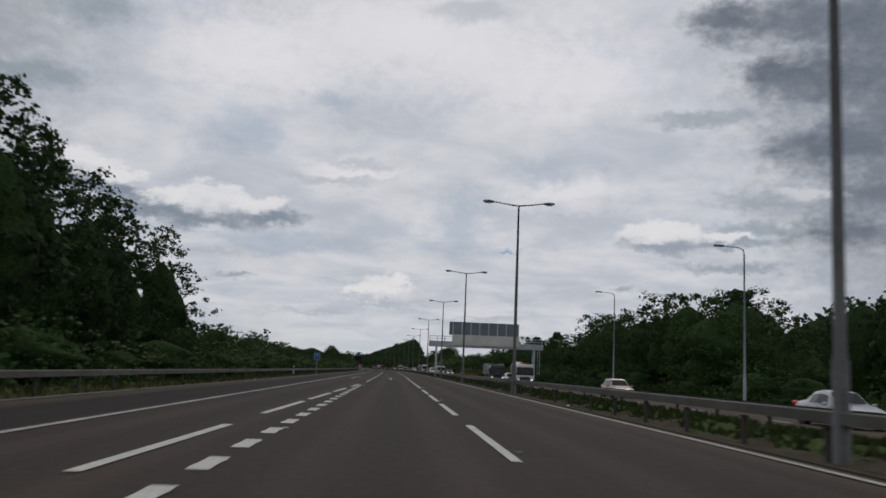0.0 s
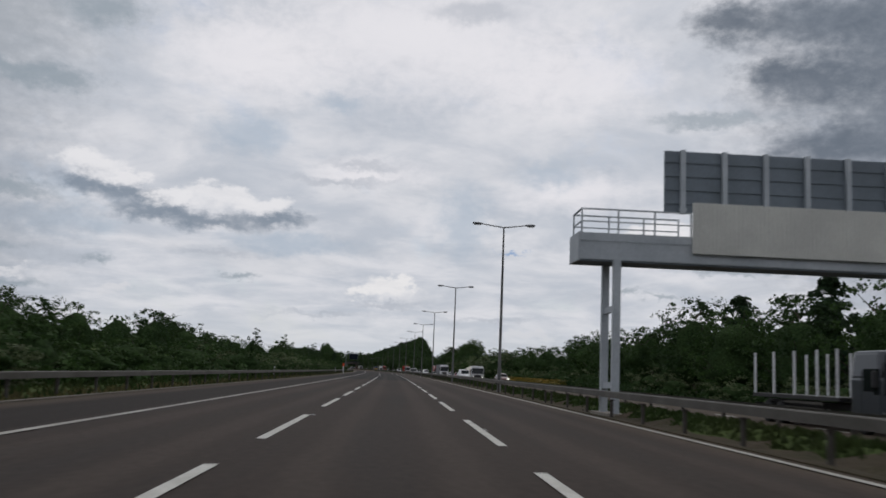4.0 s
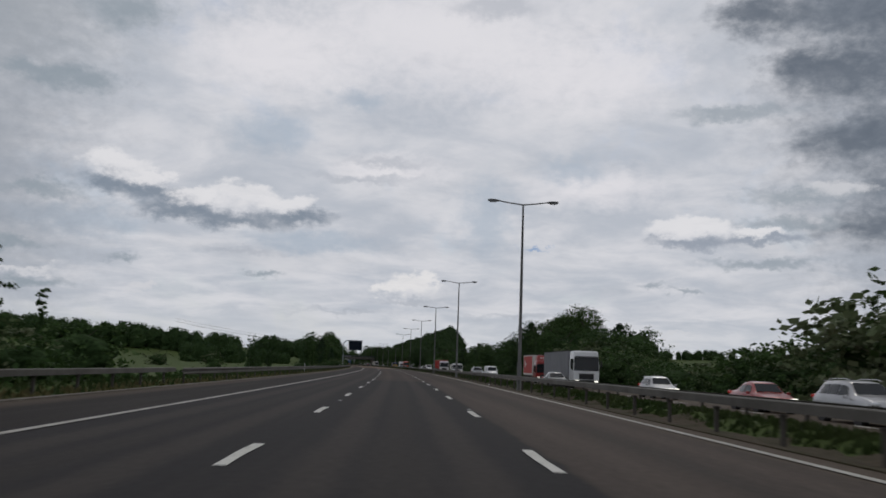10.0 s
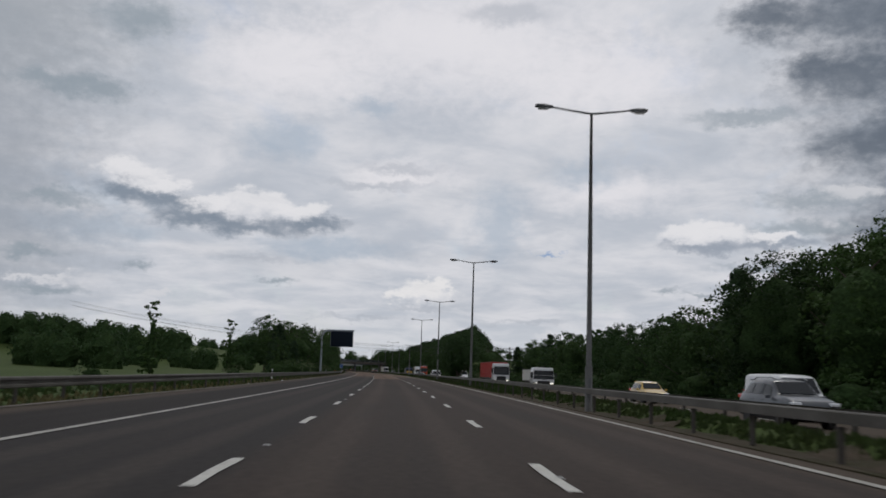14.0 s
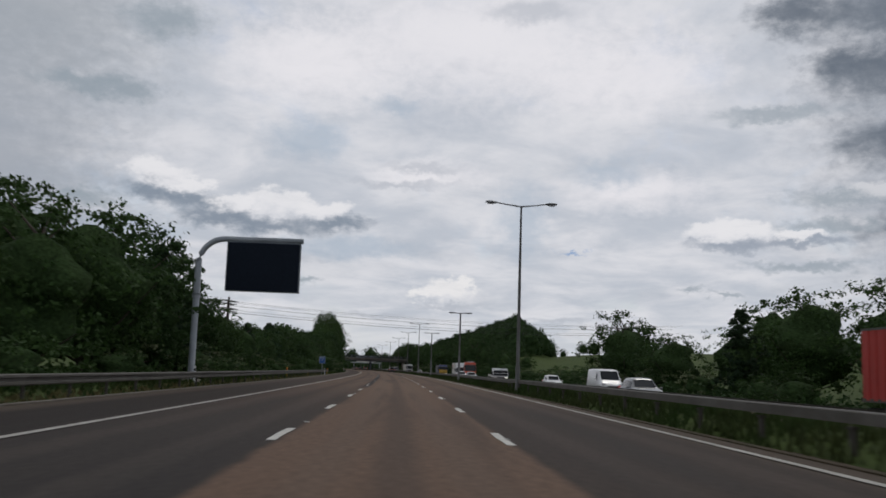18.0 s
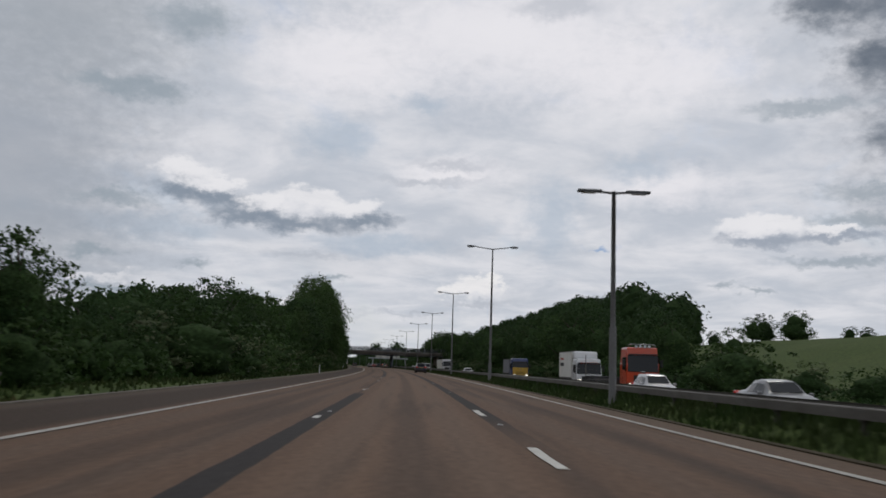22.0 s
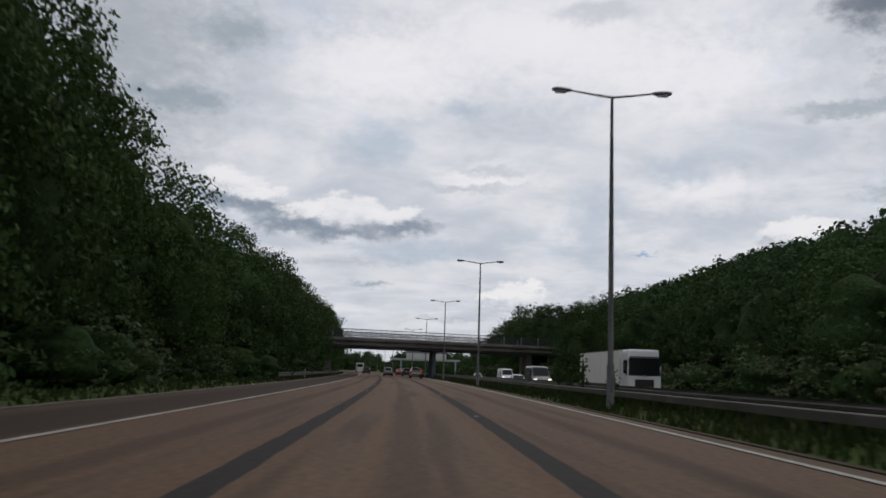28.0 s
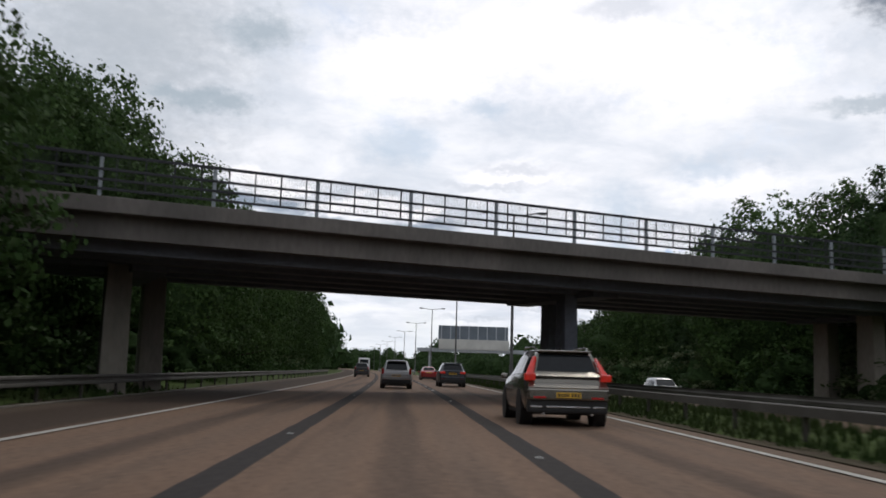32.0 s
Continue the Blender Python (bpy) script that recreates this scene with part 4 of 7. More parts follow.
second_gantry(1118)


# ---- trees and shrubs ----
def leaf_blades(p, out, n, size, rng):
    """Leaf blades at the points p, roughly facing outwards."""
    a = rng.normal(size=(n, 3))
    a -= out * (a * out).sum(1)[:, None] * 0.5
    a /= np.linalg.norm(a, axis=1)[:, None] + 1e-9
    b = np.cross(a, out + rng.normal(size=(n, 3)) * 0.7)
    b /= np.linalg.norm(b, axis=1)[:, None] + 1e-9
    ln = size * (0.55 + 0.9 * rng.rand(n))[:, None]
    return np.stack([p - a * ln * 0.5, p + b * ln * 0.34 + a * ln * 0.08, p + a * ln * 0.5, p - b * ln * 0.34 + a * ln * 0.08], 1).reshape(-1, 3)


def crown_shape(kind, t, rng_off, az):
    """Radius of a crown, 1 at its widest, at the height t from 0 to 1 and the azimuth az."""
    if kind == "poplar":
        r = 0.75 + 0.35 * math.sin(3.1 * t) - 0.55 * t**3
    elif kind == "pine":
        r = 1.05 * (1 - t) ** 0.75 + 0.06
    else:
        r = math.sqrt(max(0.02, 1 - (1.5 * t - 0.62) ** 2 * 1.15))
    wob = 0
    for k, (f, h, ph, am) in enumerate(rng_off):
        wob += am * math.sin(f * az + h * t * 6.28 + ph)
    return max(0.08, r * (1 + wob))


def tree(kind, height, spread, leaf, n, seed, size=0.30, trunk=0.16, base=0.15, gap=0.2, core=0.60, label=""):
    """A tapered trunk with limbs and a crown of leaf clusters, ragged in outline."""
    rng = np.random.RandomState(seed)
    root = new("shrub" if kind == "bush" else "tree")
    off = [(rng.randint(1, 6), rng.randint(0, 4), rng.rand() * 6.28, rng.uniform(0.05, 0.16)) for _ in range(7)]
    # clusters spread over the crown's outer half
    m = max(70, n // 24)
    cl, outs, rad = [], [], []
    for i in range(m):
        t = 1 - (rng.rand() ** 0.8)
        az = rng.rand() * 6.283
        r = spread * crown_shape(kind, t, off, az)
        k = 1 - gap * rng.rand() ** 1.5 * 1.6
        if rng.rand() < 0.12:
            k *= 1.16
        z = height * (base + (1 - base) * t)
        c = np.array([r * k * math.cos(az), r * k * math.sin(az), z + rng.uniform(-0.03, 0.05) * height])
        o = np.array([math.cos(az), math.sin(az), 0.15 + 1.1 * (t - 0.35)])
        cl.append(c)
        outs.append(o / np.linalg.norm(o))
        rad.append(spread * rng.uniform(0.10, 0.24))
    cl, outs, rad = np.array(cl), np.array(outs), np.array(rad)
    pick = rng.randint(0, m, n)
    v = rng.normal(size=(n, 3))
    v /= np.linalg.norm(v, axis=1)[:, None]
    p = cl[pick] + v * (rad[pick] * rng.rand(n) ** 0.65)[:, None] * np.array([1.15, 1.15, 0.75])
    co = leaf_blades(p, outs[pick] * 0.7 + v * 0.5, n, size, rng)
    # one lumpy body closes the middle; its dark colour stands in for inner shade
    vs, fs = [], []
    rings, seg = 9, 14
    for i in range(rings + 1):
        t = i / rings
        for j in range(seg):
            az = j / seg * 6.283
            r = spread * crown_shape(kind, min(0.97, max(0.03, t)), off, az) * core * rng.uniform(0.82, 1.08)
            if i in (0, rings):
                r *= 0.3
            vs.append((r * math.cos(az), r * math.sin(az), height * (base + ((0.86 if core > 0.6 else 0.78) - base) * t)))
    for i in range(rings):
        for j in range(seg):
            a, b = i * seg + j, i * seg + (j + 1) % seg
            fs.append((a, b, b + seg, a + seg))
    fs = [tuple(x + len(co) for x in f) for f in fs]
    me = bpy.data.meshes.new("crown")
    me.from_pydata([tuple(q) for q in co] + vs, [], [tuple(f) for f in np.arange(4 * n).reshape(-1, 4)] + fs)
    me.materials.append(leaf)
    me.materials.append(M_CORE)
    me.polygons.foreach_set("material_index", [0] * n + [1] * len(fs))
    me.polygons.foreach_set("use_smooth", [False] * n + [True] * len(fs))
    link("crown", me, None, root)
    bm = bmesh.new()
    r0 = trunk * height / 9
    lean = rng.uniform(-0.03, 0.03, 2)
    add_tube(bm, [(0, 0, -0.3), (lean[0] * height * 0.3, lean[1] * height * 0.3, height * 0.3), (lean[0] * height, lean[1] * height, height * 0.82)], [r0 * 1.25, r0 * 0.8, r0 * 0.2], 8)
    for c in cl[:10]:
        z0 = max(0.1 * height, c[2] - np.hypot(c[0], c[1]) * 1.2)
        add_tube(bm, [(0, 0, z0), (c[0] * 0.5, c[1] * 0.5, (z0 + c[2]) / 2), tuple(c)], [r0 * 0.45, r0 * 0.3, r0 * 0.1], 5)
    part("trunk", bm, M_BARK, root)
    return tagged(root, label, "tree" if kind != "bush" else "shrub", "trees along the motorway" if kind != "bush" else "shrubs along the motorway")


PROTO = {
    "tall": [tree("oak", 16.0, 5.2, M_LEAF[2], 12500, 21, 0.30, gap=0.14, core=0.66, base=0.10, label="tall dense lighter green broadleaf tree in the roadside wood"),
             tree("oak", 16.0, 4.8, M_LEAF[1], 12000, 22, 0.30, gap=0.16, core=0.66, base=0.10, label="tall dark broadleaf tree with a ragged crown"),
             tree("oak", 16.0, 5.0, M_LEAF[2], 12000, 23, 0.30, gap=0.20, core=0.60, base=0.08, label="tall open-crowned broadleaf tree with sky gaps")],
    "oak": [tree("oak", 9.0, 3.3, M_LEAF[0], 3700, 1, 0.24, core=0.58, label="dense green broadleaf tree at the motorway's edge"),
            tree("oak", 9.0, 3.0, M_LEAF[1], 3700, 2, 0.24, core=0.58, label="dark green broadleaf tree with a rounded crown"),
            tree("oak", 9.0, 3.6, M_LEAF[0], 3900, 3, 0.24, gap=0.26, core=0.62, label="spreading broadleaf tree with an uneven crown"),
            tree("oak", 9.0, 2.7, M_LEAF[2], 3500, 4, 0.24, gap=0.26, core=0.62, label="lighter green young broadleaf tree"),
            tree("oak", 9.0, 3.1, M_LEAF[1], 3400, 13, 0.24, gap=0.38, core=0.52, label="open-crowned dark broadleaf tree with sky gaps")],
    "poplar": [tree("poplar", 14.0, 3.1, M_LEAF[1], 6500, 5, 0.30, base=0.05, gap=0.32, core=0.6, label="tall dark poplar-like tree with ragged outline"),
               tree("poplar", 14.0, 3.4, M_LEAF[1], 6500, 6, 0.30, base=0.05, gap=0.32, core=0.6, label="tall dark ragged tree with upright branches")],
    "pine": [tree("pine", 9.0, 2.4, M_LEAF[3], 3800, 7, 0.34, base=0.06, gap=0.4, core=0.45, label="dark ragged conifer with spiky top")],
    "bush": [tree("bush", 3.0, 1.8, M_LEAF[2], 1050, 8, 0.18, 0.10, 0.02, core=0.58, label="leafy green roadside shrub"),
             tree("bush", 3.0, 2.0, M_LEAF[0], 1050, 9, 0.18, 0.10, 0.02, core=0.58, label="dark green thick roadside shrub"),
             tree("bush", 3.0, 1.7, M_BLOSSOM, 1050, 10, 0.18, 0.10, 0.02, core=0.58, label="pale flowering roadside shrub")],
    "open": [tree("oak", 9.0, 4.3, M_LEAF[1], 15000, 17, 0.21, base=0.24, gap=0.52, core=0.34, label="broad open dark tree with sky gaps on the central reserve")],
    "sapling": [tree("poplar", 5.0, 0.75, M_LEAF[2], 900, 11, 0.20, 0.10, 0.1, gap=0.45, core=0.25, label="thin sparse young tree with gaps in its crown"),
                tree("oak", 5.0, 1.1, M_LEAF[1], 1000, 12, 0.20, 0.10, 0.1, gap=0.45, core=0.3, label="small sparse tree standing above the shrubs")],
}
HEIGHTS = {"open": 9.0, "tall": 16.0, "oak": 9.0, "poplar": 14.0, "pine": 9.0, "bush": 3.0, "sapling": 5.0}
USED = set()
tree_rng = random.Random(11)


def plant(kind, s, d, height, variant=None, wide=1.0):
    """One tree of a kind, standing on the land."""
    if kind in ("oak", "poplar") and height > 11.5 and variant is None:
        kind = "tall"
    protos = PROTO[kind]
    i = tree_rng.randrange(len(protos)) if variant is None else variant
    # lighter leaves left of the road stand in for brighter light and glare there
    if kind == "tall" and variant is None:
        i = tree_rng.choice((0, 0, 2) if d < 0 else (1, 1, 0, 2))
    k = height / HEIGHTS[kind]
    m = Matrix.Translation(rp(s, d, ground_z(s, d) - 0.05)) @ Matrix.Rotation(tree_rng.uniform(0, 6.28), 4, "Z") @ Matrix.Diagonal((k * wide, k * wide, k, 1))
    ob = protos[i]
    if (kind, i) not in USED:
        USED.add((kind, i))
        ob.matrix_basis = m
        return ob
    made = {}
    for o in (ob, *ob.children):
        made[o] = o.copy()
        scene.collection.objects.link(made[o])
        made[o].parent = made.get(o.parent)
    made[ob].matrix_basis = m
    return made[ob]


def belt(s0, s1, d0, d1, gap, h0, h1, kinds, wide=1.0):
    """Trees along a stretch of the road, unevenly spaced."""
    s = s0
    while s < s1:
        plant(tree_rng.choice(kinds), s + tree_rng.uniform(-0.3, 0.3) * gap, tree_rng.uniform(d0, d1), tree_rng.uniform(h0, h1), wide=wide)
        s += gap * tree_rng.uniform(0.75, 1.25)


# heights of the tree tops along the road, beside the near and the far carriageway
TOP_L = [(20, 12), (50, 11.5), (58, 9.5), (64, 5.5), (77, 4.8), (95, 4.1), (124, 4.4), (165, 3.6), (186, 4.3), (204, 3.5), (220, 4.4), (249, 3.8), (254, 4.8), (258, 3.8), (290, 4.4), (311, 4.6), (322, 3.4), (343, 2.2), (560, 4.2), (570, 5.2), (577, 6.9), (585, 8.8), (592, 11.2), (601, 10.6),
         (610, 8.5), (620, 7.4), (632, 5.6), (645, 5.0), (652, 6.4)]
TOP_L += [(666, 6.9), (692, 7.2), (701, 6.3), (706, 4.9), (711, 4.2), (719, 4.9), (730, 6.4), (742, 8.1), (758, 8.9), (764, 6.5), (774, 8.4), (784, 9.8), (794, 10.2), (822, 12.2), (833, 14.2), (842, 16.2), (850, 18.8), (872, 19.9), (880, 17.4), (898, 16.0), (910, 12.5), (920, 11.9), (930, 13.4),
          (951, 15.2), (970, 15.4), (990, 15.4), (1003, 13.6), (1015, 15.0), (1044, 15.8), (1130, 16), (1300, 15)]
TOP_R = [(40, 5), (66, 5), (77, 7.7), (84, 9.9), (115, 10.4), (150, 9.8), (165, 8), (189, 7.6), (213, 9.6), (230, 8.6), (255, 8.5), (274, 6.8), (284, 7.6), (301, 7.0), (320, 6.4), (335, 7.2), (343, 7.5), (357, 5.2), (364, 4.5), (372, 3.7), (390, 2.6), (400, 3), (409, 4.2), (432, 7.6), (462, 7.3)]
TOP_R += [(470, 8.7), (479, 11.4), (494, 11.6), (508, 10), (519, 7.8), (600, 8.5), (620, 8.6), (636, 7), (650, 7.7), (671, 8), (740, 4.2), (752, 4.5), (758, 6.3), (767, 9.2), (785, 9.6), (792, 8.5), (799, 10.6), (815, 11.8), (832, 12.6), (848, 11.4), (884, 12.4), (907, 11.8), (940, 12.4), (980, 13.0),
          (1001, 14.2), (1015, 15.2), (1030, 14.6), (1059, 14.6), (1080, 11), (1112, 8), (1164, 8), (1300, 8)]


def skyline(table, s0, s1, d0, d1, gap, kinds, wide=1.0, low=0.80, high=0.98, least=2.0):
    """Trees whose tops follow a table of heights, which holds for 15 m (near side) and 29 m (far side) from the middle lane; those further off grow higher."""
    s, ref = s0, 15.0 if d0 < 0 else 29.0
    while s < s1:
        d = tree_rng.uniform(d0, d1)
        top = float(np.interp(s, [a for a, _ in table], [b for _, b in table])) * tree_rng.uniform(low, high)
        top = 1.1 + (top - 1.1) * abs(d) / ref
        h = max(least, top - ground_z(s, d))
        plant(tree_rng.choice(kinds), s, d, h, wide=wide * (0.8 if h > 12 else 1.0))
        s += gap * tree_rng.uniform(0.75, 1.25)


# left of the road
for s, d, h, i in ((34, -20, 13.0, 0), (40, -18.0, 13.0, 1), (47, -19, 12.4, 0), (54, -18.5, 11.8, 1), (60, -18.5, 11.2, 0), (66.5, -17.2, 10.4, 1), (39, -25, 13.4, 1), (50, -25, 12.6, 0), (72, -18.5, 6.2, 1)):
    plant("poplar", s, d, h, i, 1.08)
skyline(TOP_L, 66, 345, -19, -15.5, 6.2, ["oak"], 1.15, 0.8, 1.04)
belt(20, 345, -15.2, -12.8, 5.6, 1.7, 2.8, ["bush"], 1.55)
for s, d, h in ((121, -17, 5.6), (150, -17, 4.4), (232, -17, 5.2), (255, -16, 4.6), (262, -17, 5.6), (268, -16, 4.8), (318, -17, 5.6), (324, -17, 6.0), (338, -16, 5.0), (347, -17, 4.2)):
    plant("sapling", s, d, h)
belt(352, 545, -19, -13.5, 34, 0.9, 1.7, ["bush"], 1.4)
belt(370, 520, -60, -30, 55, 1.6, 2.6, ["bush"], 1.5)
for s, d, h in ((392, -14, 3.0), (397, -14.6, 3.5), (403, -13.8, 2.8), (432, -20, 4.4), (446, -27, 4.5), (480, -15, 5.0), (520, -17, 6.0), (556, -16, 5.5)):
    plant("sapling", s, d, h)
skyline(TOP_L, 560, 700, -18.5, -14.6, 4.4, ["oak", "oak", "oak", "pine"], 1.1, 0.78)
skyline(TOP_L, 586, 614, -22, -18.5, 5.5, ["oak"], 1.0, 0.58, 0.70)
belt(545, 690, -15.0, -12.8, 7.0, 1.6, 2.6, ["bush"], 1.35)
skyline(TOP_L, 696, 992, -17.4, -13.9, 4.8, ["oak"], 1.05, 0.78, 0.98)
belt(690, 992, -14.6, -12.4, 7.0, 2.0, 4.2, ["bush"], 1.35)
belt(940, 992, -13.6, -12.5, 6.5, 8.0, 10.5, ["oak"], 0.9)
for s, d, h in ((984, -15.5, 8.2), (988.5, -17, 9.6), (993, -15.2, 8.4), (991, -21, 10.0), (995, -19, 9.0), (986, -24, 10.5)):
    plant("oak", s, d, h, None, 1.15)
belt(1014, 1120, -17, -12.6, 6.0, 2.4, 4.6, ["bush"], 1.3)
skyline(TOP_L, 1012, 1062, -24, -19.5, 5.0, ["oak"], 1.2, 0.76, 0.9)
belt(1014, 1120, 25, 28.5, 7.0, 2.4, 4.6, ["bush"], 1.4)
skyline(TOP_L, 1016, 1120, -17.5, -13.6, 4.6, ["oak"], 1.1, 0.82, 0.98)
# right, beyond the oncoming carriageway
skyline(TOP_R, 62, 345, 29, 35, 6.9, ["oak"], 1.1, 0.78, 1.0)
for s, d, h in ((92, 35, 10.6), (97, 38, 11.0), (192, 35, 10.2), (206, 33, 9.6)):
    plant("pine", s, d, h, 0, 1.4)
belt(40, 345, 26, 28.5, 9.0, 1.8, 3.4, ["bush"], 1.4)
skyline(TOP_R, 343, 362, 27.5, 30, 3.2, ["oak"], 1.3, 0.84, 1.0)
skyline(TOP_R, 340, 381, 26.2, 29, 2.2, ["bush"], 1.5, 0.7, 1.0, 1.5)
skyline(TOP_R, 389, 428, 26.2, 29, 2.2, ["bush"], 1.5, 0.75, 1.0, 1.2)
skyline(TOP_R, 428, 636, 29, 36, 6.2, ["oak", "oak", "oak", "oak", "oak", "pine"], 1.15, 0.78, 0.98)
skyline(TOP_R, 478, 522, 34, 39, 5.0, ["oak"], 1.2, 0.84, 0.96)
belt(425, 640, 25.6, 28, 9.0, 1.8, 3.2, ["bush"], 1.4)
plant("oak", 651.5, 27.8, 9.4, 0, 1.25)
plant("oak", 655, 29.4, 8.6, 2, 1.3)
for s, d, h in ((634, 28, 6.2), (639, 28.2, 5.6), (644, 28.4, 5.4)):
    plant("oak", s, d, h, None, 1.3)
skyline(TOP_R, 752, 1000, 28, 34, 5.5, ["oak"], 1.1, 0.74, 0.96)
belt(738, 1000, 25.4, 28.2, 8.0, 2.0, 4.6, ["bush"], 1.4)
skyline(TOP_R, 1020, 1120, 28, 33, 5.0, ["oak"], 1.3, 0.86, 1.03)
# trees along the crest of the field, and its hedge
for s, d, h in ((832, 56, 4.0), (836, 61, 3.4), (830, 66, 4.6), (838, 72, 6.0), (834, 76, 6.4), (840, 80, 5.6), (836, 88, 4.0), (842, 95, 4.6), (846, 108, 6.0)):
    plant("oak", s, d, h, None, 1.25)
for s, d, h in ((664, 29, 2.4), (671, 29, 2.2), (677, 29.5, 2.9), (682, 30, 3.1), (687, 30, 2.6), (698, 30, 3.1), (702, 30.5, 3.3), (706, 30, 2.6), (717, 30, 2.1), (724, 30, 2.2), (731, 29, 2.6)):
    plant("bush", s, d, h, None, 1.5)
# bushes on the central reserve
plant("open", 533.4, 8.3, 5.1, 0, 1.0)
plant("open", 535.6, 8.4, 3.2, 0, 1.0)
for s in (538, 541.5, 545):
    plant("bush", s, 8.3, 1.7, None, 0.9)
for s, h in ((893, 2.2), (896, 1.5), (899.5, 2.4), (887, 1.4)):
    plant("sapling", s, 8.4, h, None, 0.9)


# far woods: many crowns in one mesh
def woods(name, rows, seed, leaf, label):
    """Woodland in rows of (s0, s1, d0, d1, gap, h0, h1)."""
    rng = np.random.RandomState(seed)
    vs, fs, kinds, base = [], [], [], 0
    seg, rings = 9, 5
    for s0, s1, d0, d1, gap, h0, h1 in rows:
        for s in np.arange(s0, s1, gap):
            d, h = rng.uniform(d0, d1), rng.uniform(h0, h1)
            p = np.array(rp(s + rng.uniform(-gap, gap) * 0.5, d, ground_z(s, d)))
            wd = h * rng.uniform(0.34, 0.50)
            off = [(rng.randint(1, 5), rng.randint(0, 3), rng.rand() * 6.28, rng.uniform(0.06, 0.18)) for _ in range(5)]
            n = 280
            t, az = rng.rand(n) ** 0.75, rng.rand(n) * 6.283
            r = np.array([crown_shape("oak", a, off, b) for a, b in zip(t, az)]) * wd * (1.05 - 0.35 * rng.rand(n) ** 2)
            q = p + np.stack([r * np.cos(az), r * np.sin(az), h * (0.05 + 0.95 * t) + rng.uniform(-0.04, 0.05, n) * h], 1)
            o = np.stack([np.cos(az), np.sin(az), 1.2 * (t - 0.3)], 1)
            co = leaf_blades(q, o, n, h * 0.08, rng)
            # solid inner body, coloured dark in place of the crown's own shade
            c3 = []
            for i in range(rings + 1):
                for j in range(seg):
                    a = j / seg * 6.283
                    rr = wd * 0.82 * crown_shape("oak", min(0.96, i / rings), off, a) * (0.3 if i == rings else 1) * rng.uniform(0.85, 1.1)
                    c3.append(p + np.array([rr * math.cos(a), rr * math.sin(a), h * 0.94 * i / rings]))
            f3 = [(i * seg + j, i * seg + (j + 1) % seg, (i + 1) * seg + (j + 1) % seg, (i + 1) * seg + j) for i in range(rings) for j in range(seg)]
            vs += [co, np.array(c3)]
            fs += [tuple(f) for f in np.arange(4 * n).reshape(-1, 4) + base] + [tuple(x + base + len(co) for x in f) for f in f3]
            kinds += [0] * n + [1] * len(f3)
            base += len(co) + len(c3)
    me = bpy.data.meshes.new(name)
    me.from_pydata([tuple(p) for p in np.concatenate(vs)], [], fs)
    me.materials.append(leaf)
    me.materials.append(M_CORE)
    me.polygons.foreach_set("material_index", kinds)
    return tagged(link(name, me, None), label, "woodland", kind="stuff")


woods("woodland", [(585, 700, -60, -34, 6, 4.0, 5.4), *[(562 + 0.3 * (k - 40), 563.5 + 0.3 * (k - 40), -k - 3, -k + 3, 1.0, 3.8, 5.9) for k in range(40, 58, 4)], *[(733, 748, -k - 4, -k + 4, 7.5, 7.0, 10.8) for k in range(66, 330, 4)], (700, 780, -30, -24, 5.5, 4.4, 5.6), (780, 840, -32, -24, 5.5, 6.5, 8.5), (840, 1000, -34, -24, 5.5, 10, 12.5), (1120, 1500, -26, -14, 6, 10, 15), (850, 1000, -60, -40, 9, 9, 12), (60, 300, -60, -30, 12, 4.5, 7.5), (1000, 1130, -45, -28, 7, 9, 13)],
      21, M_LEAF[1], "dark woodland behind the fields and the roadside trees")
woods("woodland", [(-20, 335, 40, 56, 7, 8, 10.5), (485, 620, 40, 58, 6, 8, 11), *[(774, 790, k - 4, k + 4, 8.0, 3.4, 5.6) for k in range(104, 330, 4)], (480, 720, 330, 420, 13, 10, 17), (800, 1130, 37, 44, 6.5, 4.5, 7.5), *[(622 + k / 0.25, 1130 + 2 * k, k - 3, k + 4, 6.6, 5.0, 9.0) for k in range(47, 100, 6)], *[(622 + k / 0.25, 1300, k - 3, k + 4, 7.5, 6.0, 11) for k in range(101, 170, 7)], (1120, 1500, 27, 44, 7, 3.5, 6)],
      22, M_LEAF[1], "dark woodland on the slope beyond the far carriageway")
woods("woodland", [(1250, 1700, -40, -14, 7, 10, 15), (1250, 1700, 26, 60, 7, 5, 8), (1500, 2300, -400, -60, 7, 16, 26), (1500, 2300, 60, 500, 7, 16, 26), (1780, 1900, -60, 60, 3, 14, 20), (900, 1400, -320, -120, 7, 7, 10), (1000, 1160, 150, 330, 6, 9, 14), (1160, 1500, 140, 420, 7, 8, 12)],
      23, M_LEAF[1], "hazy woodland closing the distance along the motorway")


# low growth that fills the ground under the trees
def undergrowth(name, rows, seed, leaf, label):
    rng = np.random.RandomState(seed)
    out = []
    for s0, s1, d0, d1, n, h in rows:
        s, d = rng.uniform(s0, s1, n), rng.uniform(d0, d1, n)
        hump = 0.55 + 0.45 * np.sin(s * 0.9 + 2 * np.sin(d)) * np.sin(s * 0.23 + d)
        z = rng.rand(n) ** 0.7 * h * hump
        p = np.array([tuple(rp(a, b, ground_z(a, b) + c)) for a, b, c in zip(s, d, z)])
        o = rng.normal(size=(n, 3)) * 0.5 + np.array([0, 0, 0.6])
        out.append(leaf_blades(p, o, n, 0.34, rng))
    co = np.concatenate(out)
    return tagged(link(name, mesh_of(name, co, np.arange(len(co)).reshape(-1, 4), [leaf]), None), label, "undergrowth", kind="stuff")


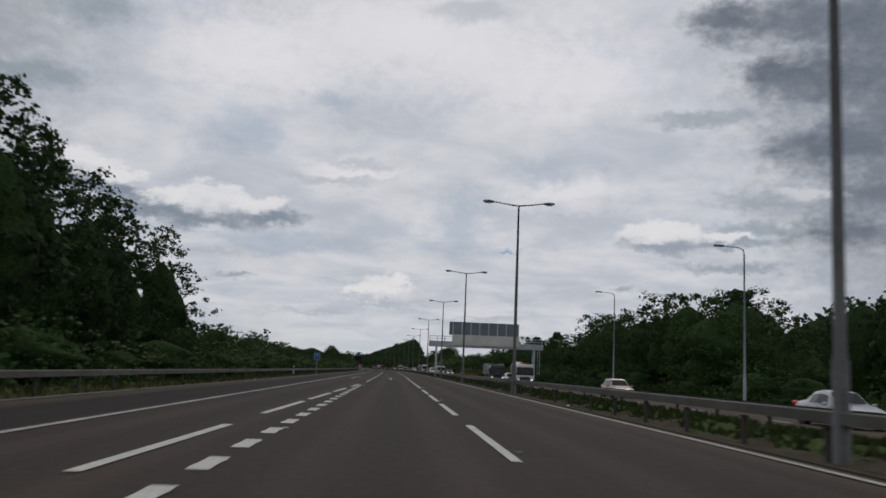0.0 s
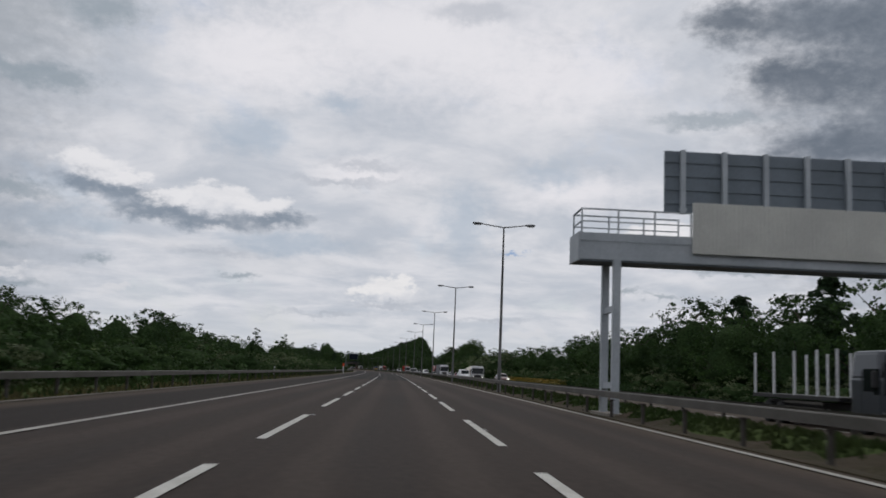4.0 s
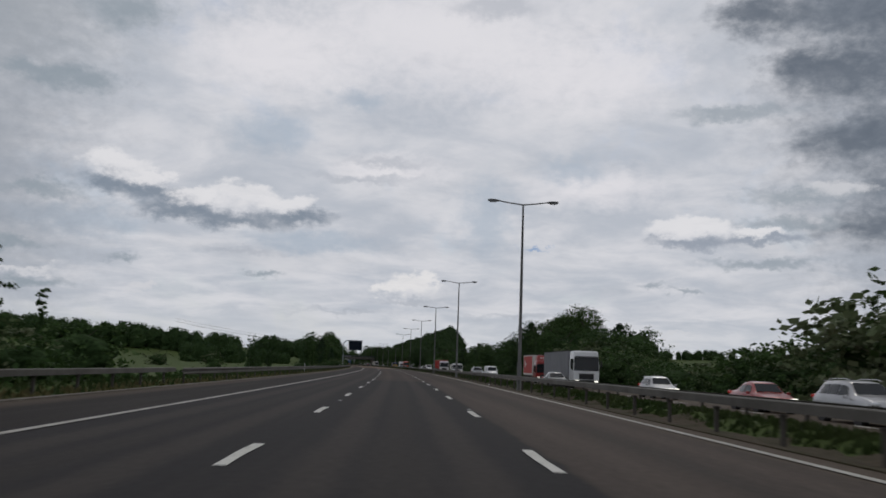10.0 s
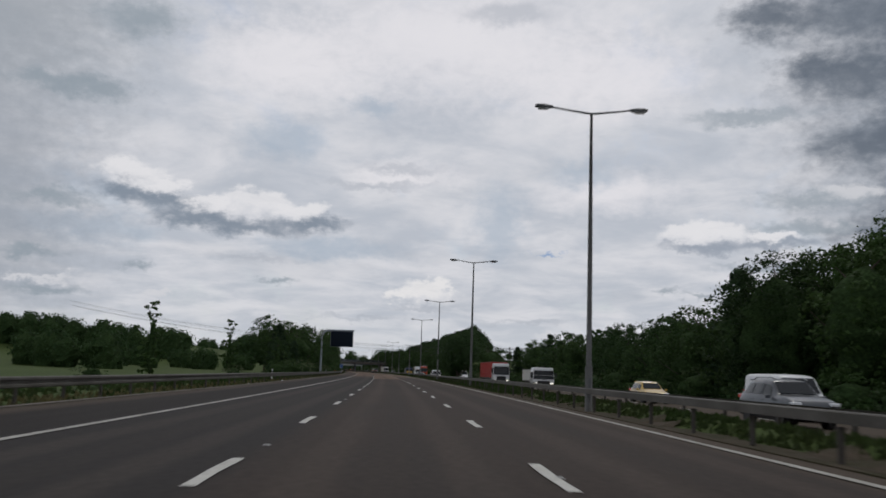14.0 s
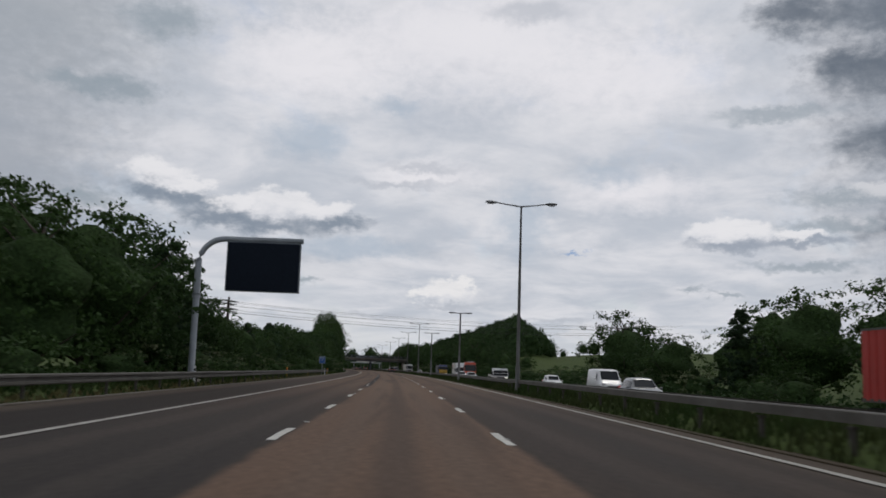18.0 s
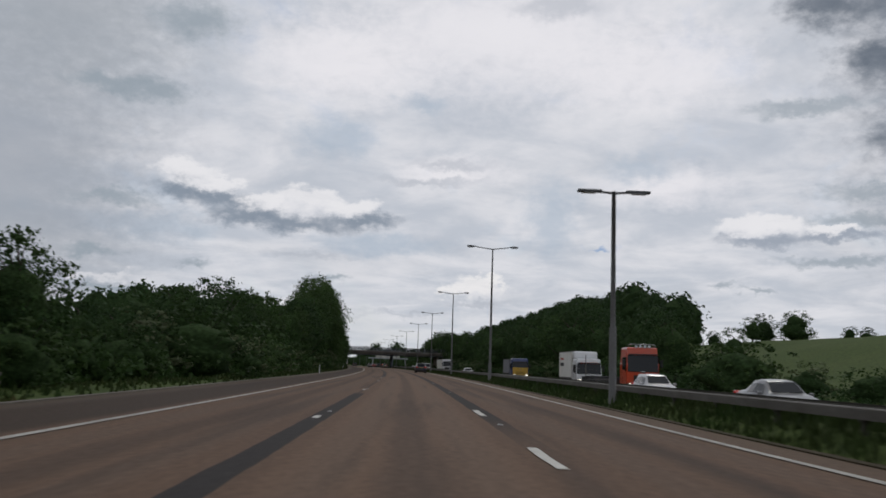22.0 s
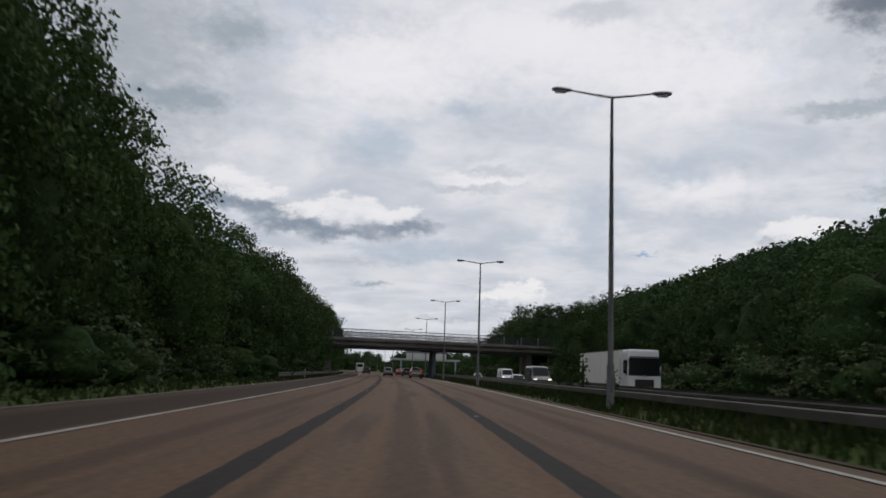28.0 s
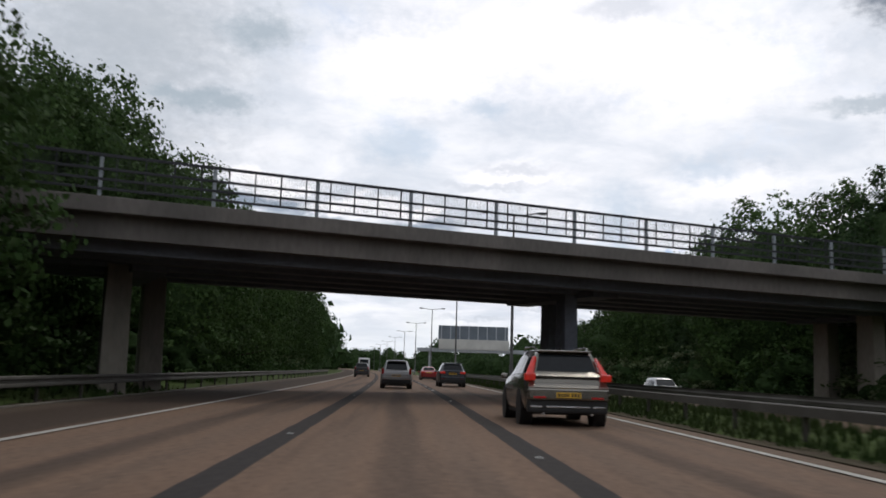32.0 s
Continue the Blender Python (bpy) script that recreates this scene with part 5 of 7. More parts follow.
def mesh_of(name, co, faces, mats=()):
    me = bpy.data.meshes.new(name)
    me.from_pydata([tuple(p) for p in co], [], [tuple(f) for f in faces])
    for m in mats:
        me.materials.append(m)
    return me


undergrowth("undergrowth", [(20, 345, -17, -12.2, 14000, 1.3), (345, 560, -15, -12, 2200, 0.45), (560, 700, -17, -12.5, 8000, 1.2), (690, 1000, -17, -12.2, 22000, 1.9), (1000, 1120, -20, -11.5, 9000, 2.0), (970, 1012, -24, -11.5, 7000, 2.4)], 41, M_LEAF[0],
            "tangled green undergrowth below the roadside trees")
undergrowth("undergrowth", [(30, 345, 25.2, 30, 12000, 1.6), (345, 440, 25, 30, 2500, 0.8), (425, 650, 25.2, 30, 9000, 1.6), (650, 760, 25.2, 34, 4000, 0.9), (740, 1010, 25, 31, 14000, 2.4), (985, 1120, 24.5, 33, 9000, 2.4)], 42, M_LEAF[1],
            "tangled dark undergrowth beyond the oncoming carriageway")


# grass along the edges
def tufts(name, s0, s1, d0, d1, n, h, seed, label, mat=None, wide=0.10):
    rng = np.random.RandomState(seed)
    s, d = rng.uniform(s0, s1, n), rng.uniform(d0, d1, n)
    co = []
    for a, b in zip(s, d):
        p = rp(a, b, ground_z(a, b))
        ang, hh = rng.rand() * 3.14, h * rng.uniform(0.4, 1.2)
        w = wide * rng.uniform(0.5, 1.5)
        ex, ey = math.cos(ang) * w, math.sin(ang) * w
        lx, ly = rng.uniform(-0.4, 0.4, 2) * hh
        co += [(p.x - ex, p.y - ey, p.z - 0.03), (p.x + ex, p.y + ey, p.z - 0.03), (p.x + lx, p.y + ly, p.z + hh)]
    me = mesh_of(name, co, np.arange(3 * n).reshape(-1, 3), [mat or M_BLADE])
    return tagged(link(name, me, None), label, "grass", kind="stuff")


tufts("verge_grass", -10, 1010, -13.5, -9.6, 18000, 0.26, 31, "rough uneven grass on the verge beside the shoulder")
tufts("verge_grass", -10, 690, -10.6, -9.5, 12000, 0.17, 35, "short dry olive grass at the edge of the shoulder", M_DRYGRASS)
tufts("reserve_grass", -10, 500, 7.3, 9.05, 42000, 0.15, 32, "thin rough grass in the central reserve")
tufts("reserve_grass", 480, 890, 6.55, 9.0, 58000, 0.30, 33, "tall green grass in the central reserve", wide=0.045)
tufts("reserve_grass", 880, 1080, 6.75, 9.0, 26000, 0.24, 36, "short thin grass between the barriers under the bridge", wide=0.035)
tufts("far_verge_grass", 0, 1010, 23.2, 27, 12000, 0.35, 34, "rough grass beyond the oncoming carriageway")


# ---- vehicles ----
def paint(name, c, metal=0.0, rough=0.28):
    return material(name, c, rough, metal, second=tuple(x * 0.9 for x in c), scale=1.2, grain=25, grain_amount=0.04, coat=0.45)


P_SILVER = paint("paint_silver", (0.42, 0.42, 0.43), 0.5)
P_GREY = paint("paint_grey", (0.16, 0.165, 0.17), 0.4)
P_BLUEGREY = paint("paint_blue_grey", (0.035, 0.042, 0.052), 0.3)
P_TAUPE = paint("paint_taupe", (0.21, 0.195, 0.17), 0.8, 0.22)
P_BLACK = paint("paint_black", (0.012, 0.013, 0.016), 0.1)
P_RED = paint("paint_red", (0.27, 0.018, 0.016), 0.1)
P_WHITE = paint("paint_white", (0.68, 0.69, 0.70))
P_TAN = paint("paint_tan", (0.30, 0.20, 0.15), 0.3)
P_YELLOW = paint("paint_yellow", (0.48, 0.30, 0.035))
P_ORANGE = paint("paint_orange", (0.50, 0.052, 0.012))
P_BLUE = paint("paint_blue", (0.016, 0.036, 0.145))
P_MAROON = paint("paint_maroon", (0.10, 0.03, 0.03), 0.2)
M_GLASS = material("car_glass", (0.012, 0.015, 0.018), 0.08, grain_amount=0.02, spec=0.3)
M_PLASTIC = material("black_plastic", (0.018, 0.018, 0.019), 0.65, grain_amount=0.1)
M_TYRE = material("tyre_rubber", (0.014, 0.014, 0.014), 0.85, grain_amount=0.15)
M_RIM = material("alloy_rim", (0.30, 0.30, 0.31), 0.35, 0.8)
M_CHROME = material("chrome_trim", (0.55, 0.56, 0.57), 0.2, 0.9)
M_REDLAMP = material("red_lamp_lens", (0.42, 0.012, 0.012), 0.2, grain_amount=0.05, coat=0.5)
M_REDLIT = material("lit_tail_lamp", (0.50, 0.02, 0.015), 0.2, grain_amount=0.05, coat=0.5)
M_REDLIT.node_tree.nodes["Principled BSDF"].inputs["Emission Color"].default_value = (1.0, 0.06, 0.03, 1)
M_REDLIT.node_tree.nodes["Principled BSDF"].inputs["Emission Strength"].default_value = 0.07
M_PLATE_Y = material("yellow_plate", (0.72, 0.42, 0.03), 0.45, grain_amount=0.03)
M_PLATE_W = material("white_plate", (0.7, 0.7, 0.68), 0.45, grain_amount=0.03)
M_INK = material("plate_ink", (0.015, 0.015, 0.015), 0.6)
M_TARP = material("grey_curtain", (0.17, 0.175, 0.19), 0.7, second=(0.145, 0.15, 0.165), scale=0.6, grain=5, grain_amount=0.08)
M_BOXWHITE = material("white_panel", (0.64, 0.64, 0.60), 0.55, second=(0.58, 0.575, 0.53), scale=0.5, grain=6, grain_amount=0.05)
M_BOXRED = material("red_container", (0.42, 0.035, 0.025), 0.6, second=(0.34, 0.028, 0.02), scale=0.5, grain=6, grain_amount=0.08)
M_TANK = material("cream_tank", (0.62, 0.57, 0.48), 0.45, second=(0.50, 0.44, 0.36), scale=0.4, grain=5, grain_amount=0.06, stretch=(1, 0.5, 2))
M_MARK = material("red_marking", (0.45, 0.06, 0.03), 0.6)
M_HEAD = material("headlamp_lens", (0.75, 0.77, 0.80), 0.12, coat=0.4)
M_LIT = bpy.data.materials.new("lit_headlamp")
M_LIT.use_nodes = True
M_LIT.node_tree.nodes["Principled BSDF"].inputs["Emission Color"].default_value = (1.0, 0.93, 0.8, 1)
M_LIT.node_tree.nodes["Principled BSDF"].inputs["Emission Strength"].default_value = 1.3

# stations of a body from tail to nose: place, sill, belt, top, width at the belt, width of the top (for a height of 1.60)
STYLE = {
    "hatch": [(0, .42, .78, .83, .84, .78), (.015, .32, .86, .92, .93, .84), (.05, .26, .93, 1.02, .97, .76), (.13, .22, .97, 1.53, .985, .66), (.22, .2, .97, 1.585, 1, .67), (.42, .2, .95, 1.60, 1, .69),
              (.55, .2, .93, 1.54, 1, .67), (.70, .2, .91, 1.01, 1, .78), (.80, .2, .87, .95, .99, .8), (.93, .23, .74, .80, .95, .76), (.985, .3, .6, .67, .86, .7), (1, .36, .5, .56, .78, .62)],
    "suv": [(0, .48, .84, .90, .86, .80), (.015, .38, .92, .99, .95, .86), (.045, .32, 1.0, 1.08, .98, .78), (.11, .28, 1.02, 1.53, .99, .66), (.2, .26, 1.02, 1.585, 1, .68), (.42, .26, 1.0, 1.60, 1, .70),
            (.56, .26, .98, 1.55, 1, .68), (.70, .26, .98, 1.07, 1, .8), (.82, .26, .94, 1.02, .99, .82), (.94, .28, .82, .90, .96, .78), (.985, .34, .66, .74, .88, .72), (1, .42, .55, .62, .8, .64)],
    "saloon": [(0, .42, .80, .86, .82, .76), (.02, .32, .92, 1.0, .93, .80), (.10, .26, .97, 1.08, .97, .76), (.18, .22, .98, 1.12, .98, .72), (.30, .2, .97, 1.53, 1, .62), (.44, .2, .96, 1.60, 1, .66),
               (.56, .2, .94, 1.54, 1, .65), (.70, .2, .93, 1.02, 1, .78), (.80, .2, .89, .97, .99, .8), (.93, .23, .76, .83, .95, .76), (.985, .3, .6, .68, .86, .7), (1, .36, .5, .56, .78, .62)],
    "van": [(0, .35, .80, 1.46, .96, .82), (.01, .28, .84, 1.57, .99, .86), (.05, .2, .86, 1.60, 1, .88), (.25, .2, .86, 1.60, 1, .88), (.5, .2, .86, 1.60, 1, .88), (.62, .2, .86, 1.58, 1, .86),
            (.70, .2, .85, 1.52, 1, .82), (.84, .2, .80, .90, .99, .82), (.92, .21, .72, .80, .97, .8), (.97, .24, .62, .70, .94, .76), (.99, .28, .52, .6, .88, .7), (1, .32, .44, .5, .8, .64)],
}
GLASS = {"hatch": ((.14, .27), (.285, .46), (.475, .645)), "suv": ((.13, .27), (.285, .46), (.475, .645)), "saloon": ((.31, .45), (.465, .64)), "van": ((.63, .72),)}
BACK = {"hatch": (.055, .125), "suv": (.05, .105), "saloon": (.19, .29), "van": (.002, .009)}
FRONT = {"hatch": (.565, .69), "suv": (.57, .69), "saloon": (.57, .69), "van": (.71, .83)}


class Body:
    """A car's skin as a function of the place along it and the place up its side."""

    def __init__(self, style, L, W, H):
        self.st = [(u, *[z * H / 1.60 for z in zs[:3]], *zs[3:]) for u, *zs in STYLE[style]]
        self.L, self.W = L, W
        # station values eased into one another, less so at both ends
        cols = list(zip(*self.st))
        self.us = np.linspace(0, 1, 401)
        kernel = np.hanning(23)
        kernel /= kernel.sum()
        ends = np.clip(np.minimum(self.us, 1 - self.us) / 0.04, 0, 1)
        self.eased = []
        for c in cols[1:]:
            raw = np.interp(self.us, cols[0], c)
            soft = np.convolve(np.pad(raw, 11, mode="edge"), kernel, mode="valid")
            self.eased.append(raw * (1 - ends) + soft * ends)

    def ring(self, u):
        zb, belt, top, wb, wt = (float(np.interp(u, self.us, c)) for c in self.eased)
        w = self.W / 2
        y = (u - 0.5) * self.L
        h = belt - zb
        return [Vector(p) for p in ((0, y, zb), (w * .82 * wb, y, zb), (w * .97 * wb, y, zb + .12 * h), (w * wb, y, zb + .45 * h), (w * wb * .995, y, zb + .75 * h), (w * wb * .955, y, belt),
                                    (w * (wt + .10 * (wb - wt)), y, belt + (top - belt) * .80), (w * wt * .90, y, belt + (top - belt) * .965), (w * wt * .45, y, top), (0, y, top + .008))]

    def side(self, u, v):
        r = self.ring(u)
        return r[5].lerp(r[6], v)

    def loft(self):
        bm = bmesh.new()
        us = sorted({u for u, *_ in self.st} | {i / 36 for i in range(37)} | {.006, .03, .97})
        rings = []
        for u in us:
            r = self.ring(u)
            # round the section between its corners, keeping the two shoulder creases
            q = [r[0]]
            for i in range(1, len(r)):
                a, b = r[i - 1], r[i]
                p0, p3 = r[max(i - 2, 0)], r[min(i + 1, len(r) - 1)]
                if i in (2, 3, 4, 7, 8, 9):
                    q.append(a * 0.5 + b * 0.5 + (a + b - p0 - p3) * 0.0625)
                q.append(b)
            rings.append(q)
        rows = []
        for r in rings:
            rows.append([bm.verts.new((-p.x, p.y, p.z)) for p in r[:0:-1]] + [bm.verts.new(p) for p in r])
        for a, b in zip(rows, rows[1:]):
            for j in range(len(a) - 1):
                f = bm.faces.new((a[j], a[j + 1], b[j + 1], b[j]))
                f.smooth = True
        for r in (rows[0], rows[-1]):
            bm.faces.new(r)
        bmesh.ops.recalc_face_normals(bm, faces=bm.faces)
        return bm


def quad(pts, thick=0.012, push=0.006):
    """A thin plate through four corners, lifted off the surface."""
    bm = bmesh.new()
    a = [Vector(p) for p in pts]
    n = (a[1] - a[0]).cross(a[3] - a[0]).normalized()
    top = [bm.verts.new(p + n * push) for p in a]
    low = [bm.verts.new(p + n * (push - thick)) for p in a]
    bm.faces.new(top)
    bm.faces.new(low[::-1])
    for i in range(4):
        bm.faces.new((top[i], low[i], low[(i + 1) % 4], top[(i + 1) % 4]))
    return bm


WHEELS = {}


def wheel(parent, x, y, r, w=0.21):
    """A tyre with a spoked rim, turned outwards."""
    key = (round(r, 3), round(w, 3))
    if key not in WHEELS:
        t = bmesh.new()
        prof = [(r * .62, -w / 2), (r * .93, -w / 2), (r, -w * .36), (r, w * .36), (r * .93, w / 2), (r * .62, w / 2)]
        n = 20
        rows = [[t.verts.new((px, q * math.cos(k * 6.2832 / n), q * math.sin(k * 6.2832 / n))) for q, px in prof] for k in range(n)]
        for k in range(n):
            for j in range(len(prof) - 1):
                f = t.faces.new((rows[k][j], rows[k][j + 1], rows[(k + 1) % n][j + 1], rows[(k + 1) % n][j]))
                f.smooth = True
        m1 = bpy.data.meshes.new("tyre")
        t.to_mesh(m1)
        t.free()
        m1.materials.append(M_TYRE)
        t = bmesh.new()
        add_tube(t, [(-w * .3, 0, 0), (w * .12, 0, 0)], r * .64, 20)
        for k in range(5):
            a = k * 6.2832 / 5
            add_box(t, (w * .24, math.cos(a) * r * .34, math.sin(a) * r * .34), (w * .2, r * .56, r * .16), Matrix.Rotation(a, 3, "X"))
        add_tube(t, [(w * .1, 0, 0), (w * .4, 0, 0)], r * .13, 10)
        m2 = bpy.data.meshes.new("rim")
        t.to_mesh(m2)
        t.free()
        m2.materials.append(M_RIM)
        WHEELS[key] = (m1, m2)
    m1, m2 = WHEELS[key]
    tyre = link("wheel", m1, None, parent)
    tyre.matrix_basis = Matrix.Translation((x, y, r)) @ Matrix.Rotation(math.pi if x < 0 else 0, 4, "Z")
    link("rim", m2, None, tyre)
    return tyre


def number_plate(parent, c, mat, facing):
    pl = part("number_plate", boxes((c, (0.52, 0.016, 0.115)), bevel=0.004), mat, parent)
    bm = bmesh.new()
    for k, wd in enumerate((.05, .05, .05, .05, .05, .05, .05)):
        gap = 0.03 if k > 3 else 0
        add_box(bm, (c[0] - .21 + k * .064 + gap, c[1] + facing * .011, c[2]), (wd * .8, .006, .07))
    part("bars", bm, M_INK, pl)


def car(label, style, L, W, H, colour, m, tail="wide", rails=False, lit=False, category="car", extra=None, r=0.32):
    """A car standing at the pose m, its nose along y."""
    root = thing("van" if style == "van" else "car", m, label, category)
    b = Body(style, L, W, H)
    k = H / 1.60
    part("body", b.loft(), colour, root)
    y0, y1 = -L / 2, L / 2
    sill = b.st[5][1]
    part("lower_trim", boxes(((0, 0, sill + .02), (W * .93, L * .60, .14)), ((0, y0 + .14, sill + .16), (W * .86, .22, .26)), ((0, y1 - .16, sill + .14), (W * .80, .2, .22)), bevel=.03), M_PLASTIC, root)
    # glass
    for sx in (-1, 1):
        for a, c in GLASS[style]:
            a1, c1 = a + (.03 if a < .2 else 0), c - (.05 if c > .6 else 0)
            bm, rows = bmesh.new(), []
            for i in range(9):
                f = i / 8
                row = []
                for v in (.10, .5, .90):
                    g0 = (v - .10) / .80
                    p = b.side((a + (c - a) * f) * (1 - g0) + (a1 + (c1 - a1) * f) * g0, v)
                    row.append(bm.verts.new((sx * (p.x + .012), p.y, p.z + .004)))
                rows.append(row)
            for ra, rb in zip(rows, rows[1:]):
                for j in range(2):
                    fc = bm.faces.new((ra[j], rb[j], rb[j + 1], ra[j + 1]) if sx > 0 else (ra[j + 1], rb[j + 1], rb[j], ra[j]))
                    fc.smooth = True
            part("side_window", bm, M_GLASS, root)
    for nm, (u0, u1), sgn in (("rear_window", BACK[style], -1), ("windscreen", FRONT[style], 1)):
        lo, hi = (u0, u1) if sgn < 0 else (u1, u0)
        if style == "van" and sgn < 0:
            w0, w1, ya, za, zb = W * .40, W * .37, y0 - .012, 1.0 * k, 1.40 * k
            q = [Vector((-w0, ya, za)), Vector((w0, ya, za)), Vector((w1, ya, zb)), Vector((-w1, ya, zb))]
        else:
            r0, r1 = b.ring(lo), b.ring(hi)
            w0, w1 = r0[7].x * 1.0, r1[7].x * .98
            q = [Vector((-w0, r0[8].y, r0[8].z + .0)), Vector((w0, r0[8].y, r0[8].z)), Vector((w1, r1[8].y, r1[8].z - .02)), Vector((-w1, r1[8].y, r1[8].z - .02))]
        part(nm, quad(q if sgn < 0 else q[::-1], push=.022), M_GLASS, root)
    # wheels and arches
    ax = L * .305
    for sx in (-1, 1):
        for yy in (-ax, ax * 1.02):
            part("wheel_arch", tube([(sx * W * .36, yy, r + .01), (sx * (W / 2 + .006), yy, r + .01)], r * 1.16, 20), M_PLASTIC, root)
            wheel(root, sx * (W / 2 - .10), yy, r)
    # lamps
    zt = .93 * k
    for sx in (-1, 1):
        if tail == "tall":
            lamp = part("tail_lamp", boxes(((sx * W * .435, y0 + .06, 1.01 * k), (.23, .26, .16)), bevel=.03), M_REDLIT, root)
            q = [Vector((sx * W * .47, y0 + .10, 1.06 * k)), Vector((sx * W * .40, y0 + .07, 1.06 * k)), Vector((sx * W * .345, y0 + .36, 1.42 * k)), Vector((sx * W * .37, y0 + .42, 1.42 * k))]
            part("upper_lens", quad(q if sx > 0 else q[::-1], .05, .035), M_REDLIT, lamp)
        elif tail == "wide":
            part("tail_lamp", boxes(((sx * W * .375, y0 + .06, zt + .02), (.38, .24, .15)), bevel=.05), M_REDLIT, root)
            part("lamp_bar", boxes(((sx * W * .375, y0 - .055, zt + .04), (.30, .02, .025)), bevel=.008), M_REDLAMP, root)
        else:
            part("tail_lamp", boxes(((sx * W * .43, y0 + .10, zt + .04), (.14, .2, .34)), bevel=.04), M_REDLAMP, root)
        hl = .70 if style != "suv" else .80
        part("headlamp", boxes(((sx * W * .36, y1 - .16, hl * k), (.32, .30, .13)), bevel=.05), M_LIT if lit else M_HEAD, root)
        part("mirror", boxes(((sx * (W / 2 + .09), L * .155, 1.0 * k), (.18, .10, .13)), bevel=.04), colour, root)
        for yy in ((.0, -.20 * L) if style != "van" else (.12 * L,)):
            part("door_handle", boxes(((sx * W * .492, yy, .88 * k), (.03, .18, .035)), bevel=.008), colour, root)
    part("grille", boxes(((0, y1 - .05, .52 * k), (W * .42, .10, .20)), bevel=.03), M_PLASTIC, root)
    number_plate(root, (0, y0 - (.145 if tail == "tall" else .045), {"tall": .65, "wide": .88}.get(tail, .74) * k), M_PLATE_Y, -1)
    number_plate(root, (0, y1 + .01, .42 * k), M_PLATE_W, 1)
    if style in ("hatch", "suv"):
        low_h = .40 if tail == "tall" else .24
        part("bumper_trim", boxes(((0, y0 + .09, (.28 + low_h / 2) * k), (W * .92, .28, low_h * k)), bevel=.06), M_PLASTIC, root)
        part("bumper", boxes(((0, y0 + .07, .62 * k), (W * .90, .26, .16)), bevel=.07), colour, root) if tail != "tall" else None
        if tail == "tall":
            lip = [(-W * .46, y0 - .13, .79 * k), (W * .46, y0 - .13, .79 * k), (W * .44, y0 + .02, .90 * k), (-W * .44, y0 + .02, .90 * k)]
            part("tailgate_ledge", quad(lip, .05, .01), colour, root)
            part("rear_bumper", boxes(((0, y0 - .05, .67 * k), (W * .93, .16, .26)), bevel=.05), colour, root)
            lip = [(-W * .37, y0 + .04, 1.02 * k), (W * .37, y0 + .04, 1.02 * k), (W * .36, y0 + .20, 1.12 * k), (-W * .36, y0 + .20, 1.12 * k)]
            part("window_shelf", quad(lip, .04, .012), colour, root)
        else:
            part("tailgate_ledge", boxes(((0, y0 + .02, .76 * k), (W * .86, .16, .07)), bevel=.03), colour, root)
            part("window_shelf", boxes(((0, y0 + .06, 1.03 * k), (W * .74, .12, .05)), bevel=.02), colour, root)
        for sx in (-1, 1):
            part("reflector", boxes(((sx * W * .33, y0 - (.135 if tail == "tall" else .028), (.60 if tail == "tall" else .56) * k), (.26, .02, .045)), bevel=.008), M_REDLAMP, root)
            part("exhaust", tube([(sx * W * .28, y0 + .1, .27 * k), (sx * W * .28, y0 - .02, .27 * k)], .035, 8), M_CHROME, root)
        part("spoiler", boxes(((0, y0 + L * .115, 1.55 * k), (W * .62, .26, .045)), bevel=.015), colour, root)
        part("rear_wiper", boxes(((.06, y0 + L * .062, 1.10 * k), (.42, .02, .03))), M_PLASTIC, root)
        part("aerial", tube([(0, -L * .26, 1.59 * k), (0, -L * .285, 1.68 * k)], [.03, .008], 8), M_PLASTIC, root)
    if rails:
        for sx in (-1, 1):
            part("roof_rail", tube([(sx * W * .30, -L * .33, 1.57 * k), (sx * W * .315, -L * .27, 1.645 * k), (sx * W * .32, L * .02, 1.65 * k), (sx * W * .31, L * .08, 1.58 * k)], .022, 6), M_CHROME, root)
        part("skid_trim", boxes(((0, y0 - .055, .41 * k), (W * .50, .03, .035)), ((-W * .36, y0 - .045, .41 * k), (W * .14, .03, .035)), ((W * .36, y0 - .045, .41 * k), (W * .14, .03, .035)), bevel=.006), M_CHROME, root)
    if extra == "roof_sign":
        part("roof_box", boxes(((0, -.1, 1.66 * k), (.9, 1.2, .14)), bevel=.05), M_SIGNWHITE, root)
    return root


